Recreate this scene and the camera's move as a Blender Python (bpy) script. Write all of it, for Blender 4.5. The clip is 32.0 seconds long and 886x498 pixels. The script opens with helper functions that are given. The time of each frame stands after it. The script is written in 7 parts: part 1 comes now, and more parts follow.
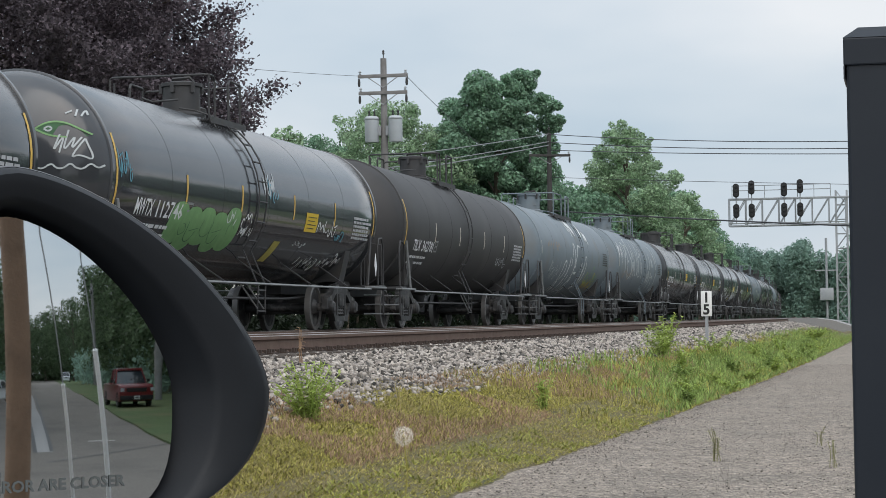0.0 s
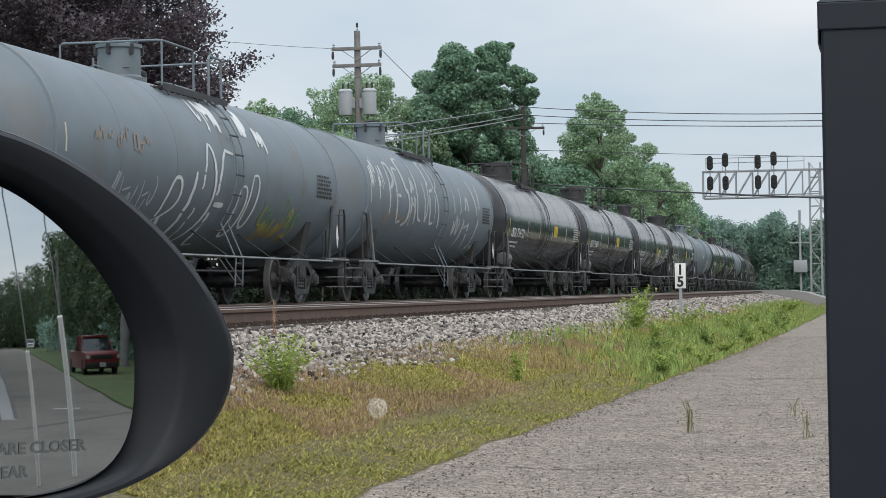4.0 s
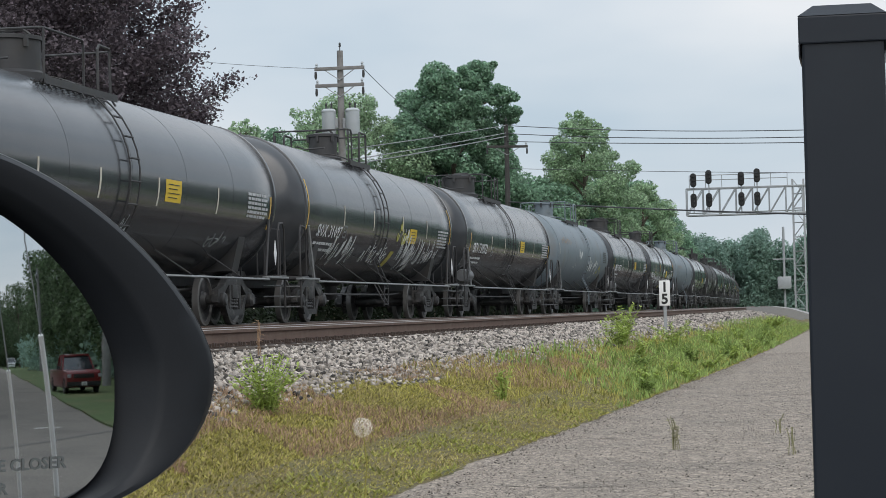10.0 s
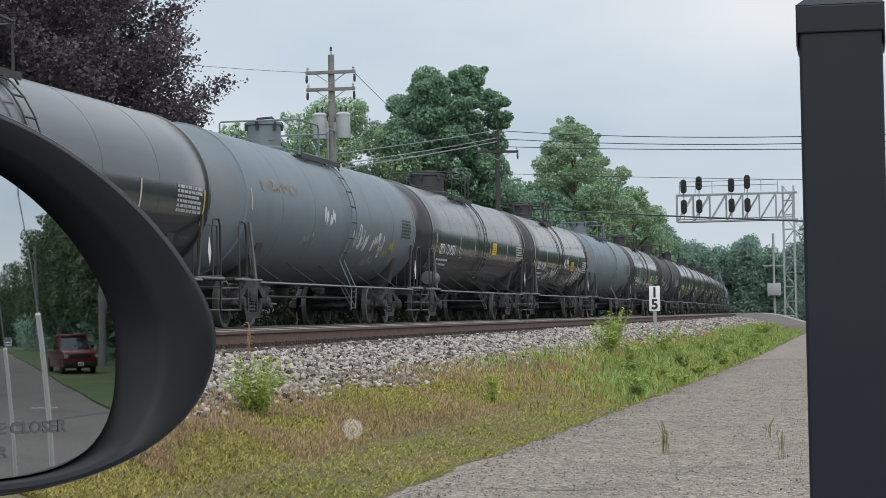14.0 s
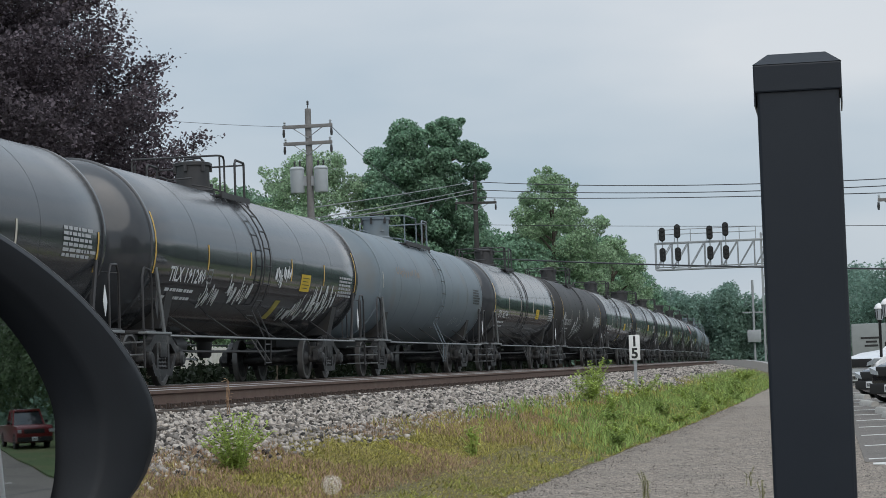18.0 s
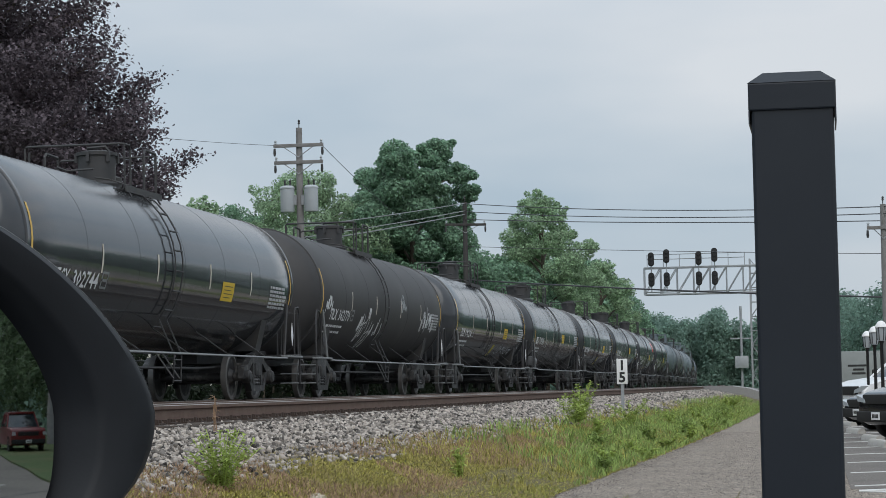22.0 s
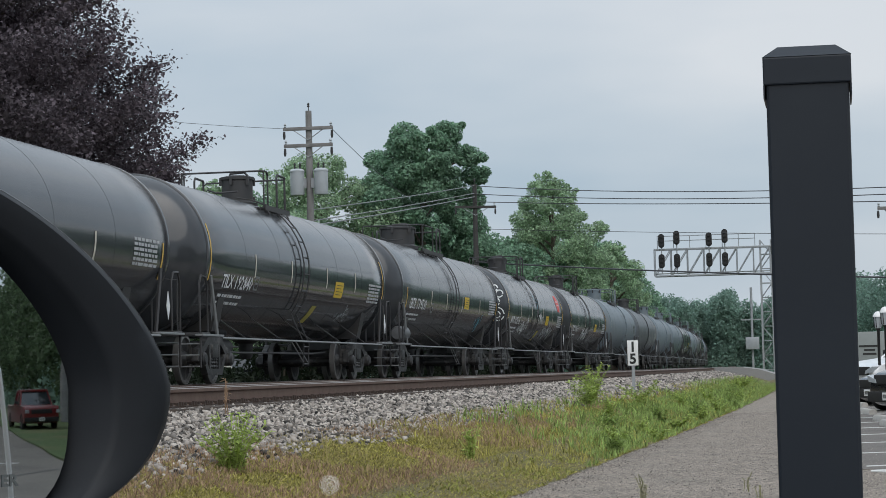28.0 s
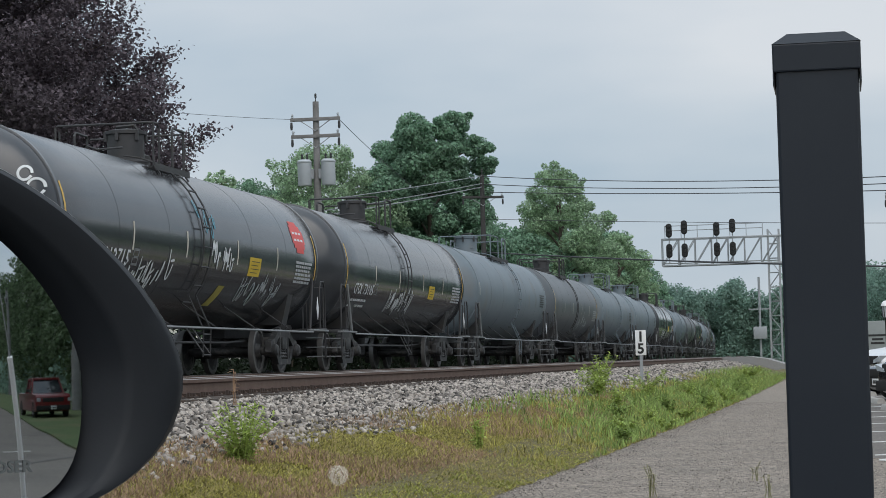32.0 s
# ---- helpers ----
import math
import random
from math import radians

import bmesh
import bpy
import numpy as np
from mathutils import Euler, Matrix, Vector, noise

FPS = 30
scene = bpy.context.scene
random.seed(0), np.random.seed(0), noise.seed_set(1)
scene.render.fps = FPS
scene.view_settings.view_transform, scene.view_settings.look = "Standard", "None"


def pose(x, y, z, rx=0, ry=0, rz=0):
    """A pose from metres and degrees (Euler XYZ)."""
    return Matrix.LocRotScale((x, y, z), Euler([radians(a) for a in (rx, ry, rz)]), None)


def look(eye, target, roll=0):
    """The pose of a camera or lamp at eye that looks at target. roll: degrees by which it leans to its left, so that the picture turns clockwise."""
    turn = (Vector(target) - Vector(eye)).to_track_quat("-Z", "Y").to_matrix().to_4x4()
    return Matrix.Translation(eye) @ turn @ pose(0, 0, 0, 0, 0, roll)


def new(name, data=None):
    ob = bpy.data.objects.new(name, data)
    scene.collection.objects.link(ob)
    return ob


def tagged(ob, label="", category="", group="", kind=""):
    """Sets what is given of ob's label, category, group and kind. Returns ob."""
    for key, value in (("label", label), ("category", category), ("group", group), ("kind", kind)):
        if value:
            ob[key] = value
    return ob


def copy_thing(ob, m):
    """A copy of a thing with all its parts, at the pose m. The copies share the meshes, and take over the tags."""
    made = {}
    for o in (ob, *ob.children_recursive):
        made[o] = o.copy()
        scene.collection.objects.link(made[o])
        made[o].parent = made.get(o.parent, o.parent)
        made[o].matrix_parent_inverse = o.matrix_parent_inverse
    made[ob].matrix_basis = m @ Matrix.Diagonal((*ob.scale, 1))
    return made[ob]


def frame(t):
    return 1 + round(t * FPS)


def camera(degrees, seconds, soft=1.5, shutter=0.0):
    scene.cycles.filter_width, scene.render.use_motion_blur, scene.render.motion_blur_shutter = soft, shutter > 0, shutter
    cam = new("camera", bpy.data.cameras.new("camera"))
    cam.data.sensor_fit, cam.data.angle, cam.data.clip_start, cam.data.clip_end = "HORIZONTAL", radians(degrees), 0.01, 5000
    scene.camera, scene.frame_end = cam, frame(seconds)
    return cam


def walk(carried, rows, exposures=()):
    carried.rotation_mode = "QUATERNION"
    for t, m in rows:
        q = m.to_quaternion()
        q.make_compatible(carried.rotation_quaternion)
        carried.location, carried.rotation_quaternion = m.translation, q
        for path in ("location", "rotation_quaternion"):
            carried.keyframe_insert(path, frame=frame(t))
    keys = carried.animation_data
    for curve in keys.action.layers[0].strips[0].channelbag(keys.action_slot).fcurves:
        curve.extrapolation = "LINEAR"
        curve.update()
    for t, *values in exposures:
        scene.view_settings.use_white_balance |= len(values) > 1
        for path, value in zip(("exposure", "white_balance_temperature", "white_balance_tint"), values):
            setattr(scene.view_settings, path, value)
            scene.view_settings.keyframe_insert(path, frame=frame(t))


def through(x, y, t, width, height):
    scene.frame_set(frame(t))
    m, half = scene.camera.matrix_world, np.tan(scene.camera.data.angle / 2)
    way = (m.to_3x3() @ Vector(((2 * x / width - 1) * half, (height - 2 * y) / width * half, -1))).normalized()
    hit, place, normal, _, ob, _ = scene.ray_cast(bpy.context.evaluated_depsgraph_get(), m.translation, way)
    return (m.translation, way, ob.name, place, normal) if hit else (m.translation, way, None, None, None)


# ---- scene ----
cam = camera(22.78, 32.0, soft=0.8)

# eye and turn of the phone held inside the parked car: seconds, x, y, z, rx, ry, rz
PATH = [
    (0, -0.0034, -0.0085, 1.2212, 91.883, 0.821, 11.946), (0.5, -0.0077, -0.0046, 1.2171, 91.529, 0.673, 11.778),
    (1, -0.0086, -0.0031, 1.2172, 91.331, 0.676, 11.776), (1.5, -0.0079, -0.0028, 1.2173, 91.267, 0.703, 11.751),
    (2, -0.0079, -0.0005, 1.2175, 91.229, 0.757, 11.692), (2.5, -0.0070, 0.0067, 1.2150, 91.159, 0.735, 11.560),
    (3, -0.0068, 0.0049, 1.2133, 91.148, 0.758, 11.476), (3.5, -0.0060, 0.0096, 1.2134, 91.148, 0.855, 11.378),
    (5.5, -0.0026, 0.0222, 1.2193, 91.388, 1.085, 11.044), (6, -0.0034, 0.0172, 1.2167, 91.502, 1.125, 10.987),
    (6.5, -0.0044, 0.0216, 1.2141, 91.548, 1.136, 10.928), (7, -0.0054, 0.0174, 1.2130, 91.592, 1.174, 10.869),
    (7.5, -0.0063, 0.0134, 1.2108, 91.567, 1.215, 10.854), (8, -0.0034, 0.0161, 1.2128, 91.579, 1.261, 10.851),
    (8.5, -0.0010, 0.0156, 1.2136, 91.651, 1.295, 10.841), (9, -0.0037, 0.0239, 1.2149, 91.644, 1.251, 10.826),
    (9.5, -0.0029, 0.0192, 1.2124, 91.639, 1.256, 10.847), (10, -0.0038, 0.0197, 1.2115, 91.658, 1.378, 10.880),
    (10.5, -0.0018, 0.0169, 1.2109, 91.688, 1.527, 10.896), (11, -0.0027, 0.0225, 1.2112, 91.756, 1.486, 10.879),
    (11.5, -0.0035, 0.0245, 1.2115, 91.764, 1.545, 10.871), (12, -0.0045, 0.0209, 1.2095, 91.761, 1.587, 10.876),
    (12.5, -0.0070, 0.0204, 1.2047, 91.765, 1.484, 10.880), (13, -0.0106, 0.0218, 1.1980, 91.740, 1.104, 10.808),
    (13.5, -0.0041, 0.0286, 1.2048, 91.785, 1.131, 10.703), (14, -0.0128, 0.0251, 1.1906, 91.786, 1.083, 10.610),
    (14.5, 0.0056, 0.0272, 1.2038, 91.830, 1.183, 10.323), (15, 0.0080, 0.0318, 1.2083, 91.890, 1.694, 9.953),
    (15.5, 0.0147, 0.0332, 1.2170, 92.053, 2.509, 9.649), (17.5, 0.0119, 0.0209, 1.2068, 92.991, 2.211, 9.992),
    (18, 0.0093, 0.0286, 1.2054, 93.114, 1.993, 10.118), (18.5, 0.0092, 0.0261, 1.2046, 93.208, 1.768, 10.222),
    (19, 0.0098, 0.0301, 1.2056, 93.270, 1.772, 10.327), (19.5, 0.0091, 0.0309, 1.2051, 93.259, 1.758, 10.354),
    (20, 0.0098, 0.0326, 1.2059, 93.293, 1.789, 10.330), (20.5, 0.0108, 0.0305, 1.2032, 93.396, 1.775, 10.082),
    (21, 0.0075, 0.0265, 1.1991, 93.546, 1.546, 9.983), (21.5, 0.0058, 0.0241, 1.1953, 93.630, 1.288, 9.871),
    (22, 0.0047, 0.0203, 1.1940, 93.666, 1.121, 9.780), (22.5, 0.0028, 0.0226, 1.1934, 93.629, 1.013, 9.750),
    (23, 0.0003, 0.0204, 1.1885, 93.541, 0.988, 9.791), (23.5, -0.0039, 0.0331, 1.1886, 93.366, 1.002, 9.923),
    (24, -0.0010, 0.0336, 1.1914, 93.330, 1.128, 9.959), (24.5, 0.0005, 0.0319, 1.1922, 93.334, 1.160, 9.972),
    (25, -0.0011, 0.0332, 1.1915, 93.339, 1.214, 10.012), (25.5, -0.0031, 0.0370, 1.1910, 93.301, 1.220, 10.062),
    (27.5, 0.0004, 0.0320, 1.1893, 93.270, 1.339, 10.063), (28, -0.0021, 0.0342, 1.1880, 93.219, 1.372, 10.057),
    (28.5, -0.0012, 0.0348, 1.1877, 93.182, 1.361, 10.057), (29, -0.0015, 0.0370, 1.1884, 93.130, 1.380, 10.051),
    (29.5, -0.0026, 0.0374, 1.1881, 93.078, 1.403, 10.073), (30, -0.0024, 0.0362, 1.1884, 93.041, 1.391, 10.097),
    (30.5, -0.0032, 0.0371, 1.1878, 93.024, 1.457, 10.136), (31, -0.0045, 0.0395, 1.1881, 93.007, 1.475, 10.178),
    (31.5, -0.0046, 0.0377, 1.1868, 92.984, 1.453, 10.217), (32, -0.0048, 0.0340, 1.1852, 92.974, 1.521, 10.261),
]

walk(cam, [(t, pose(x, y, z, rx, ry, rz)) for t, x, y, z, rx, ry, rz in PATH],
     exposures=[(0.0, 0.2, 6600, 11), (1.0, 0.28, 6620, 11), (3.5, 0.25, 6620, 11), (5.5, 0.18, 6600, 11), (14.0, 0.17, 6600, 11), (17.5, -0.08, 6440, 10), (32.0, -0.06, 6440, 10)])

# ---- world and light: an overcast afternoon ----
world = bpy.data.worlds.new("overcast")
scene.world = world
world.use_nodes = True
wn, wl = world.node_tree.nodes, world.node_tree.links
wn.clear()
w_out, w_bg, w_sky = wn.new("ShaderNodeOutputWorld"), wn.new("ShaderNodeBackground"), wn.new("ShaderNodeTexSky")
w_sky.sky_type, w_sky.sun_disc = "NISHITA", False
w_sky.sun_elevation, w_sky.sun_rotation = radians(52), radians(150)
w_sky.air_density, w_sky.dust_density = 1.0, 3.0
w_co, w_map = wn.new("ShaderNodeTexCoord"), wn.new("ShaderNodeMapping")
w_map.inputs["Scale"].default_value = (1.0, 1.0, 3.2)
w_noise, w_ramp, w_mix = wn.new("ShaderNodeTexNoise"), wn.new("ShaderNodeValToRGB"), wn.new("ShaderNodeMixRGB")
w_noise.inputs["Scale"].default_value, w_noise.inputs["Detail"].default_value = 3.2, 5.0
w_noise.inputs["Roughness"].default_value = 0.45
w_ramp.color_ramp.elements[0].position, w_ramp.color_ramp.elements[1].position = 0.33, 0.68
w_ramp.color_ramp.elements[0].color, w_ramp.color_ramp.elements[1].color = (4.7, 5.8, 6.8, 1), (7.8, 8.15, 8.5, 1)
w_mix.inputs["Fac"].default_value = 0.86
w_bg.inputs["Strength"].default_value = 0.1
wl.new(w_co.outputs["Generated"], w_map.inputs["Vector"])
wl.new(w_map.outputs["Vector"], w_noise.inputs["Vector"])
wl.new(w_noise.outputs["Fac"], w_ramp.inputs["Fac"])
wl.new(w_sky.outputs["Color"], w_mix.inputs["Color1"])
wl.new(w_ramp.outputs["Color"], w_mix.inputs["Color2"])
# an overcast sky is brighter overhead than near the horizon
w_sep, w_high, w_mul = wn.new("ShaderNodeSeparateXYZ"), wn.new("ShaderNodeMapRange"), wn.new("ShaderNodeMixRGB")
w_high.inputs["From Min"].default_value, w_high.inputs["From Max"].default_value = 0.16, 0.85
w_high.inputs["To Min"].default_value, w_high.inputs["To Max"].default_value = 1.0, 1.8
w_mul.blend_type, w_mul.inputs["Fac"].default_value = "MULTIPLY", 1.0
wl.new(w_co.outputs["Generated"], w_sep.inputs["Vector"])
wl.new(w_sep.outputs["Z"], w_high.inputs["Value"])
wl.new(w_mix.outputs["Color"], w_mul.inputs["Color1"])
wl.new(w_high.outputs["Result"], w_mul.inputs["Color2"])
wl.new(w_mul.outputs["Color"], w_bg.inputs["Color"])
wl.new(w_bg.outputs["Background"], w_out.inputs["Surface"])

sun = new("sun", bpy.data.lights.new("sun", "SUN"))
sun.data.energy, sun.data.angle, sun.data.color = 1.15, radians(60), (1.0, 0.96, 0.9)
sun.matrix_world = look((40, -60, 90), (0, 30, 0))


# ---- materials ----
def mat(name, color, rough=0.7, metal=0.0, grain=6.0, vary=0.25, bump=0.0, bump_scale=40.0, coat=0.0, stain=None, stain_scale=0.8, stain_at=(0.52, 0.7), spec=0.5, rand=0.0, speckle=None):
    """A painted or natural surface: base colour with fine grain, broad stains and relief."""
    m = bpy.data.materials.new(name)
    m.use_nodes = True
    n, l = m.node_tree.nodes, m.node_tree.links
    b = n["Principled BSDF"]
    b.inputs["Roughness"].default_value, b.inputs["Metallic"].default_value = rough, metal
    b.inputs["Coat Weight"].default_value, b.inputs["Specular IOR Level"].default_value = coat, spec
    co = n.new("ShaderNodeTexCoord")
    tex = n.new("ShaderNodeTexNoise")
    tex.inputs["Scale"].default_value, tex.inputs["Detail"].default_value = grain, 8.0
    l.new(co.outputs["Object"], tex.inputs["Vector"])
    mixer = n.new("ShaderNodeMixRGB")
    mixer.inputs["Color1"].default_value = tuple(c * (1 - vary) for c in color) + (1,)
    mixer.inputs["Color2"].default_value = tuple(min(1, c * (1 + vary)) for c in color) + (1,)
    l.new(tex.outputs["Fac"], mixer.inputs["Fac"])
    out = mixer.outputs["Color"]
    if stain:
        broad, ramp, m2 = n.new("ShaderNodeTexNoise"), n.new("ShaderNodeValToRGB"), n.new("ShaderNodeMixRGB")
        broad.inputs["Scale"].default_value, broad.inputs["Detail"].default_value = stain_scale, 6.0
        l.new(co.outputs["Object"], broad.inputs["Vector"])
        ramp.color_ramp.elements[0].position, ramp.color_ramp.elements[1].position = stain_at
        l.new(broad.outputs["Fac"], ramp.inputs["Fac"])
        l.new(ramp.outputs["Color"], m2.inputs["Fac"])
        l.new(out, m2.inputs["Color1"])
        m2.inputs["Color2"].default_value = (*stain, 1)
        out = m2.outputs["Color"]
    if rand:
        info, val, m3 = n.new("ShaderNodeNewGeometry"), n.new("ShaderNodeMapRange"), n.new("ShaderNodeHueSaturation")
        val.inputs["To Min"].default_value, val.inputs["To Max"].default_value = 1 - rand, 1 + rand
        l.new(info.outputs["Random Per Island"], val.inputs["Value"])
        l.new(val.outputs["Result"], m3.inputs["Value"])
        l.new(out, m3.inputs["Color"])
        out = m3.outputs["Color"]
    if speckle:
        # separate grains, each of its own brightness: grains a metre, strength
        for size, strength in speckle:
            cell, lift, m4 = n.new("ShaderNodeTexVoronoi"), n.new("ShaderNodeMapRange"), n.new("ShaderNodeHueSaturation")
            cell.inputs["Scale"].default_value = size
            lift.inputs["To Min"].default_value, lift.inputs["To Max"].default_value = 1 - strength, 1 + strength
            l.new(co.outputs["Object"], cell.inputs["Vector"])
            l.new(cell.outputs["Color"], lift.inputs["Value"])
            l.new(lift.outputs["Result"], m4.inputs["Value"])
            l.new(out, m4.inputs["Color"])
            out = m4.outputs["Color"]
    l.new(out, b.inputs["Base Color"])
    if bump:
        fine, bp = n.new("ShaderNodeTexNoise"), n.new("ShaderNodeBump")
        fine.inputs["Scale"].default_value, fine.inputs["Detail"].default_value = bump_scale, 4.0
        l.new(co.outputs["Object"], fine.inputs["Vector"])
        bp.inputs["Strength"].default_value, bp.inputs["Distance"].default_value = bump, 0.02
        l.new(fine.outputs["Fac"], bp.inputs["Height"])
        l.new(bp.outputs["Normal"], b.inputs["Normal"])
    return m


def leaf_mat(name, color, rand=0.45, through=0.4):
    m = mat(name, color, 0.65, grain=0.35, vary=0.3, rand=rand, spec=0.25)
    n, l = m.node_tree.nodes, m.node_tree.links
    b, out = n["Principled BSDF"], n["Material Output"]
    glow, both = n.new("ShaderNodeBsdfTranslucent"), n.new("ShaderNodeMixShader")
    l.new(b.inputs["Base Color"].links[0].from_socket, glow.inputs["Color"])
    both.inputs["Fac"].default_value = through
    l.new(b.outputs["BSDF"], both.inputs[1])
    l.new(glow.outputs["BSDF"], both.inputs[2])
    l.new(both.outputs["Shader"], out.inputs["Surface"])
    return m


M_TANK_BLACK = mat("glossy_black_tank_paint", (0.04, 0.043, 0.048), 0.1, grain=1.4, vary=0.3, stain=(0.052, 0.055, 0.06), stain_scale=0.7, stain_at=(0.5, 0.8), bump=0.004, bump_scale=1.3, spec=0.5)
M_TANK_SATIN = mat("semi_gloss_black_tank_paint", (0.041, 0.044, 0.049), 0.16, grain=1.4, vary=0.3, stain=(0.053, 0.056, 0.061), stain_scale=0.7, stain_at=(0.5, 0.8), bump=0.004, bump_scale=1.3, spec=0.45)
M_TANK_BROWN = mat("flat_brown_black_tank_paint", (0.033, 0.032, 0.033), 0.6, grain=2.0, vary=0.25, stain=(0.048, 0.046, 0.046), stain_scale=0.6, bump=0.02, bump_scale=2.0)
M_TANK_GREY = mat("weathered_grey_tank_paint", (0.15, 0.184, 0.209), 0.5, grain=1.6, vary=0.15, stain=(0.15, 0.157, 0.156), stain_scale=0.9, stain_at=(0.55, 0.75), bump=0.02, bump_scale=2.0)
M_TANK_SLATE = mat("dull_slate_tank_paint", (0.09, 0.102, 0.113), 0.42, grain=1.6, vary=0.2, stain=(0.085, 0.088, 0.09), stain_scale=0.8, bump=0.02, bump_scale=2.0)


def top_sheen(m):
    """Rougher over a tank's upper third, with specular raised to put in extra sheen."""
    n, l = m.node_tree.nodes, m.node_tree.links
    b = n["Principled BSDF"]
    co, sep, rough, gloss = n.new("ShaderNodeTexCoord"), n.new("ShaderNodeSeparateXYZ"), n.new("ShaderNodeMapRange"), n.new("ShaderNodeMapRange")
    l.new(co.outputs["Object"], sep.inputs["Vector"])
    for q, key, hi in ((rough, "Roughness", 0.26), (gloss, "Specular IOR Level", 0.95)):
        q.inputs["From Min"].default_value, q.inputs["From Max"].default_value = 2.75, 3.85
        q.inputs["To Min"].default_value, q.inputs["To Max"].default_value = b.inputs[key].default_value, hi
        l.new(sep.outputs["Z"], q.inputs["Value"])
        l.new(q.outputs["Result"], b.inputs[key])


top_sheen(M_TANK_BLACK)
top_sheen(M_TANK_SATIN)
M_UNDER = mat("grimy_underframe_black", (0.036, 0.036, 0.038), 0.6, grain=5, vary=0.4, stain=(0.04, 0.037, 0.034), stain_scale=3.0)
M_STEP = mat("worn_grey_steel", (0.24, 0.25, 0.255), 0.5, 0.3, grain=9, vary=0.3)
# pale mottling in the colour stands for highlights on the dark castings
M_TRUCK = mat("highlight_mottled_cast_steel", (0.032, 0.032, 0.033), 0.55, 0.1, grain=7, vary=0.4, stain=(0.13, 0.125, 0.12), stain_scale=6, stain_at=(0.52, 0.7), bump=0.2, bump_scale=30)
M_RESERVOIR = mat("dusty_grey_reservoir_paint", (0.11, 0.115, 0.12), 0.5, grain=8, vary=0.3)
M_TREAD = mat("wheel_tread", (0.17, 0.165, 0.16), 0.45, 0.4, grain=9, vary=0.15)
M_LETTER = mat("white_stencil_paint", (0.72, 0.73, 0.74), 0.6, grain=8, vary=0.12)
M_WHITE_MARK = mat("faded_white_reflector", (0.6, 0.56, 0.47), 0.5, grain=9, vary=0.2)
M_YELLOW_MARK = mat("yellow_reflector", (0.66, 0.42, 0.08), 0.5, grain=9, vary=0.2)
M_YELLOW = mat("yellow_placard", (0.68, 0.47, 0.03), 0.5, grain=8, vary=0.15)
M_RED_SIGN = mat("red_decal", (0.62, 0.06, 0.05), 0.5, grain=8, vary=0.15)
M_RAIL = mat("rusty_rail_side", (0.125, 0.08, 0.062), 0.8, 0.1, grain=7, vary=0.3, stain=(0.145, 0.1, 0.078), stain_scale=4, bump=0.2, bump_scale=50)
M_PLATE = mat("dark_rusted_plate", (0.05, 0.034, 0.027), 0.85, grain=9, vary=0.4)
M_RAILTOP = mat("rail_head_worn", (0.24, 0.215, 0.195), 0.5, 0.4, grain=4, vary=0.25)
M_TIE = mat("creosoted_tie", (0.07, 0.055, 0.045), 0.85, grain=10, vary=0.4, bump=0.4, bump_scale=60)
# near-black bed colour stands for the shade in gaps between the stones
M_BALLAST = mat("shade_dark_ballast_bed", (0.045, 0.041, 0.037), 0.9, grain=14, vary=0.6, bump=1.0, bump_scale=18, speckle=((16, 0.6),))
M_STONE = mat("limestone_ballast_stone", (0.27, 0.24, 0.212), 0.88, grain=20, vary=0.3, rand=0.95)
M_ASPHALT = mat("pale_worn_asphalt", (0.238, 0.199, 0.162), 0.92, grain=34, vary=0.5, stain=(0.178, 0.152, 0.125), stain_scale=0.8, stain_at=(0.42, 0.75), bump=0.25, bump_scale=60, speckle=((75, 0.75), (30, 0.5), (11, 0.22)))
M_ROAD = mat("grey_street_asphalt", (0.135, 0.12, 0.106), 0.9, grain=20, vary=0.25, stain=(0.1, 0.09, 0.08), stain_scale=0.4, bump=0.3, bump_scale=60, speckle=((60, 0.3),))
M_SOIL = mat("dry_grass_soil", (0.12, 0.098, 0.04), 0.95, grain=9, vary=0.5, stain=(0.08, 0.085, 0.035), stain_scale=0.6, bump=0.8, bump_scale=25, speckle=((45, 0.5),))
M_FIELD = mat("mown_grass_ground", (0.05, 0.085, 0.022), 0.95, grain=3, vary=0.4, stain=(0.09, 0.09, 0.035), stain_scale=0.3, bump=0.8, bump_scale=12)
M_POST = mat("black_powder_coated_post", (0.012, 0.0165, 0.024), 0.45, grain=5, vary=0.2, stain=(0.016, 0.021, 0.028), stain_scale=4, bump=0.01, bump_scale=60, spec=0.35)
M_PLASTIC = mat("black_grained_plastic", (0.012, 0.014, 0.0175), 0.55, grain=30, vary=0.2, bump=0.02, bump_scale=700, spec=0.3)
# shell colour lifted and mottled pale to put in the rim's sky highlight
M_PLASTIC_EDGE = mat("highlit_black_mirror_cap_paint", (0.05, 0.051, 0.054), 0.38, grain=60, vary=0.4, stain=(0.1, 0.1, 0.1), stain_scale=30, stain_at=(0.5, 0.75), spec=0.6)
M_WOOD_POLE = mat("weathered_pole_wood", (0.215, 0.21, 0.205), 0.85, grain=4, vary=0.35, stain=(0.15, 0.142, 0.135), stain_scale=2.0, bump=0.5, bump_scale=25)
M_BROWN_POLE = mat("brown_treated_pole_wood", (0.2, 0.125, 0.08), 0.85, grain=5, vary=0.3, stain=(0.1, 0.062, 0.04), stain_scale=2.5, bump=0.5, bump_scale=30)
M_GALV = mat("galvanised_steel", (0.33, 0.345, 0.36), 0.5, 0.3, grain=5, vary=0.15)
M_TRANSFORMER = mat("grey_transformer_paint", (0.4, 0.43, 0.45), 0.45, grain=4, vary=0.1)
M_SIGNAL = mat("signal_head_black", (0.012, 0.012, 0.013), 0.5)
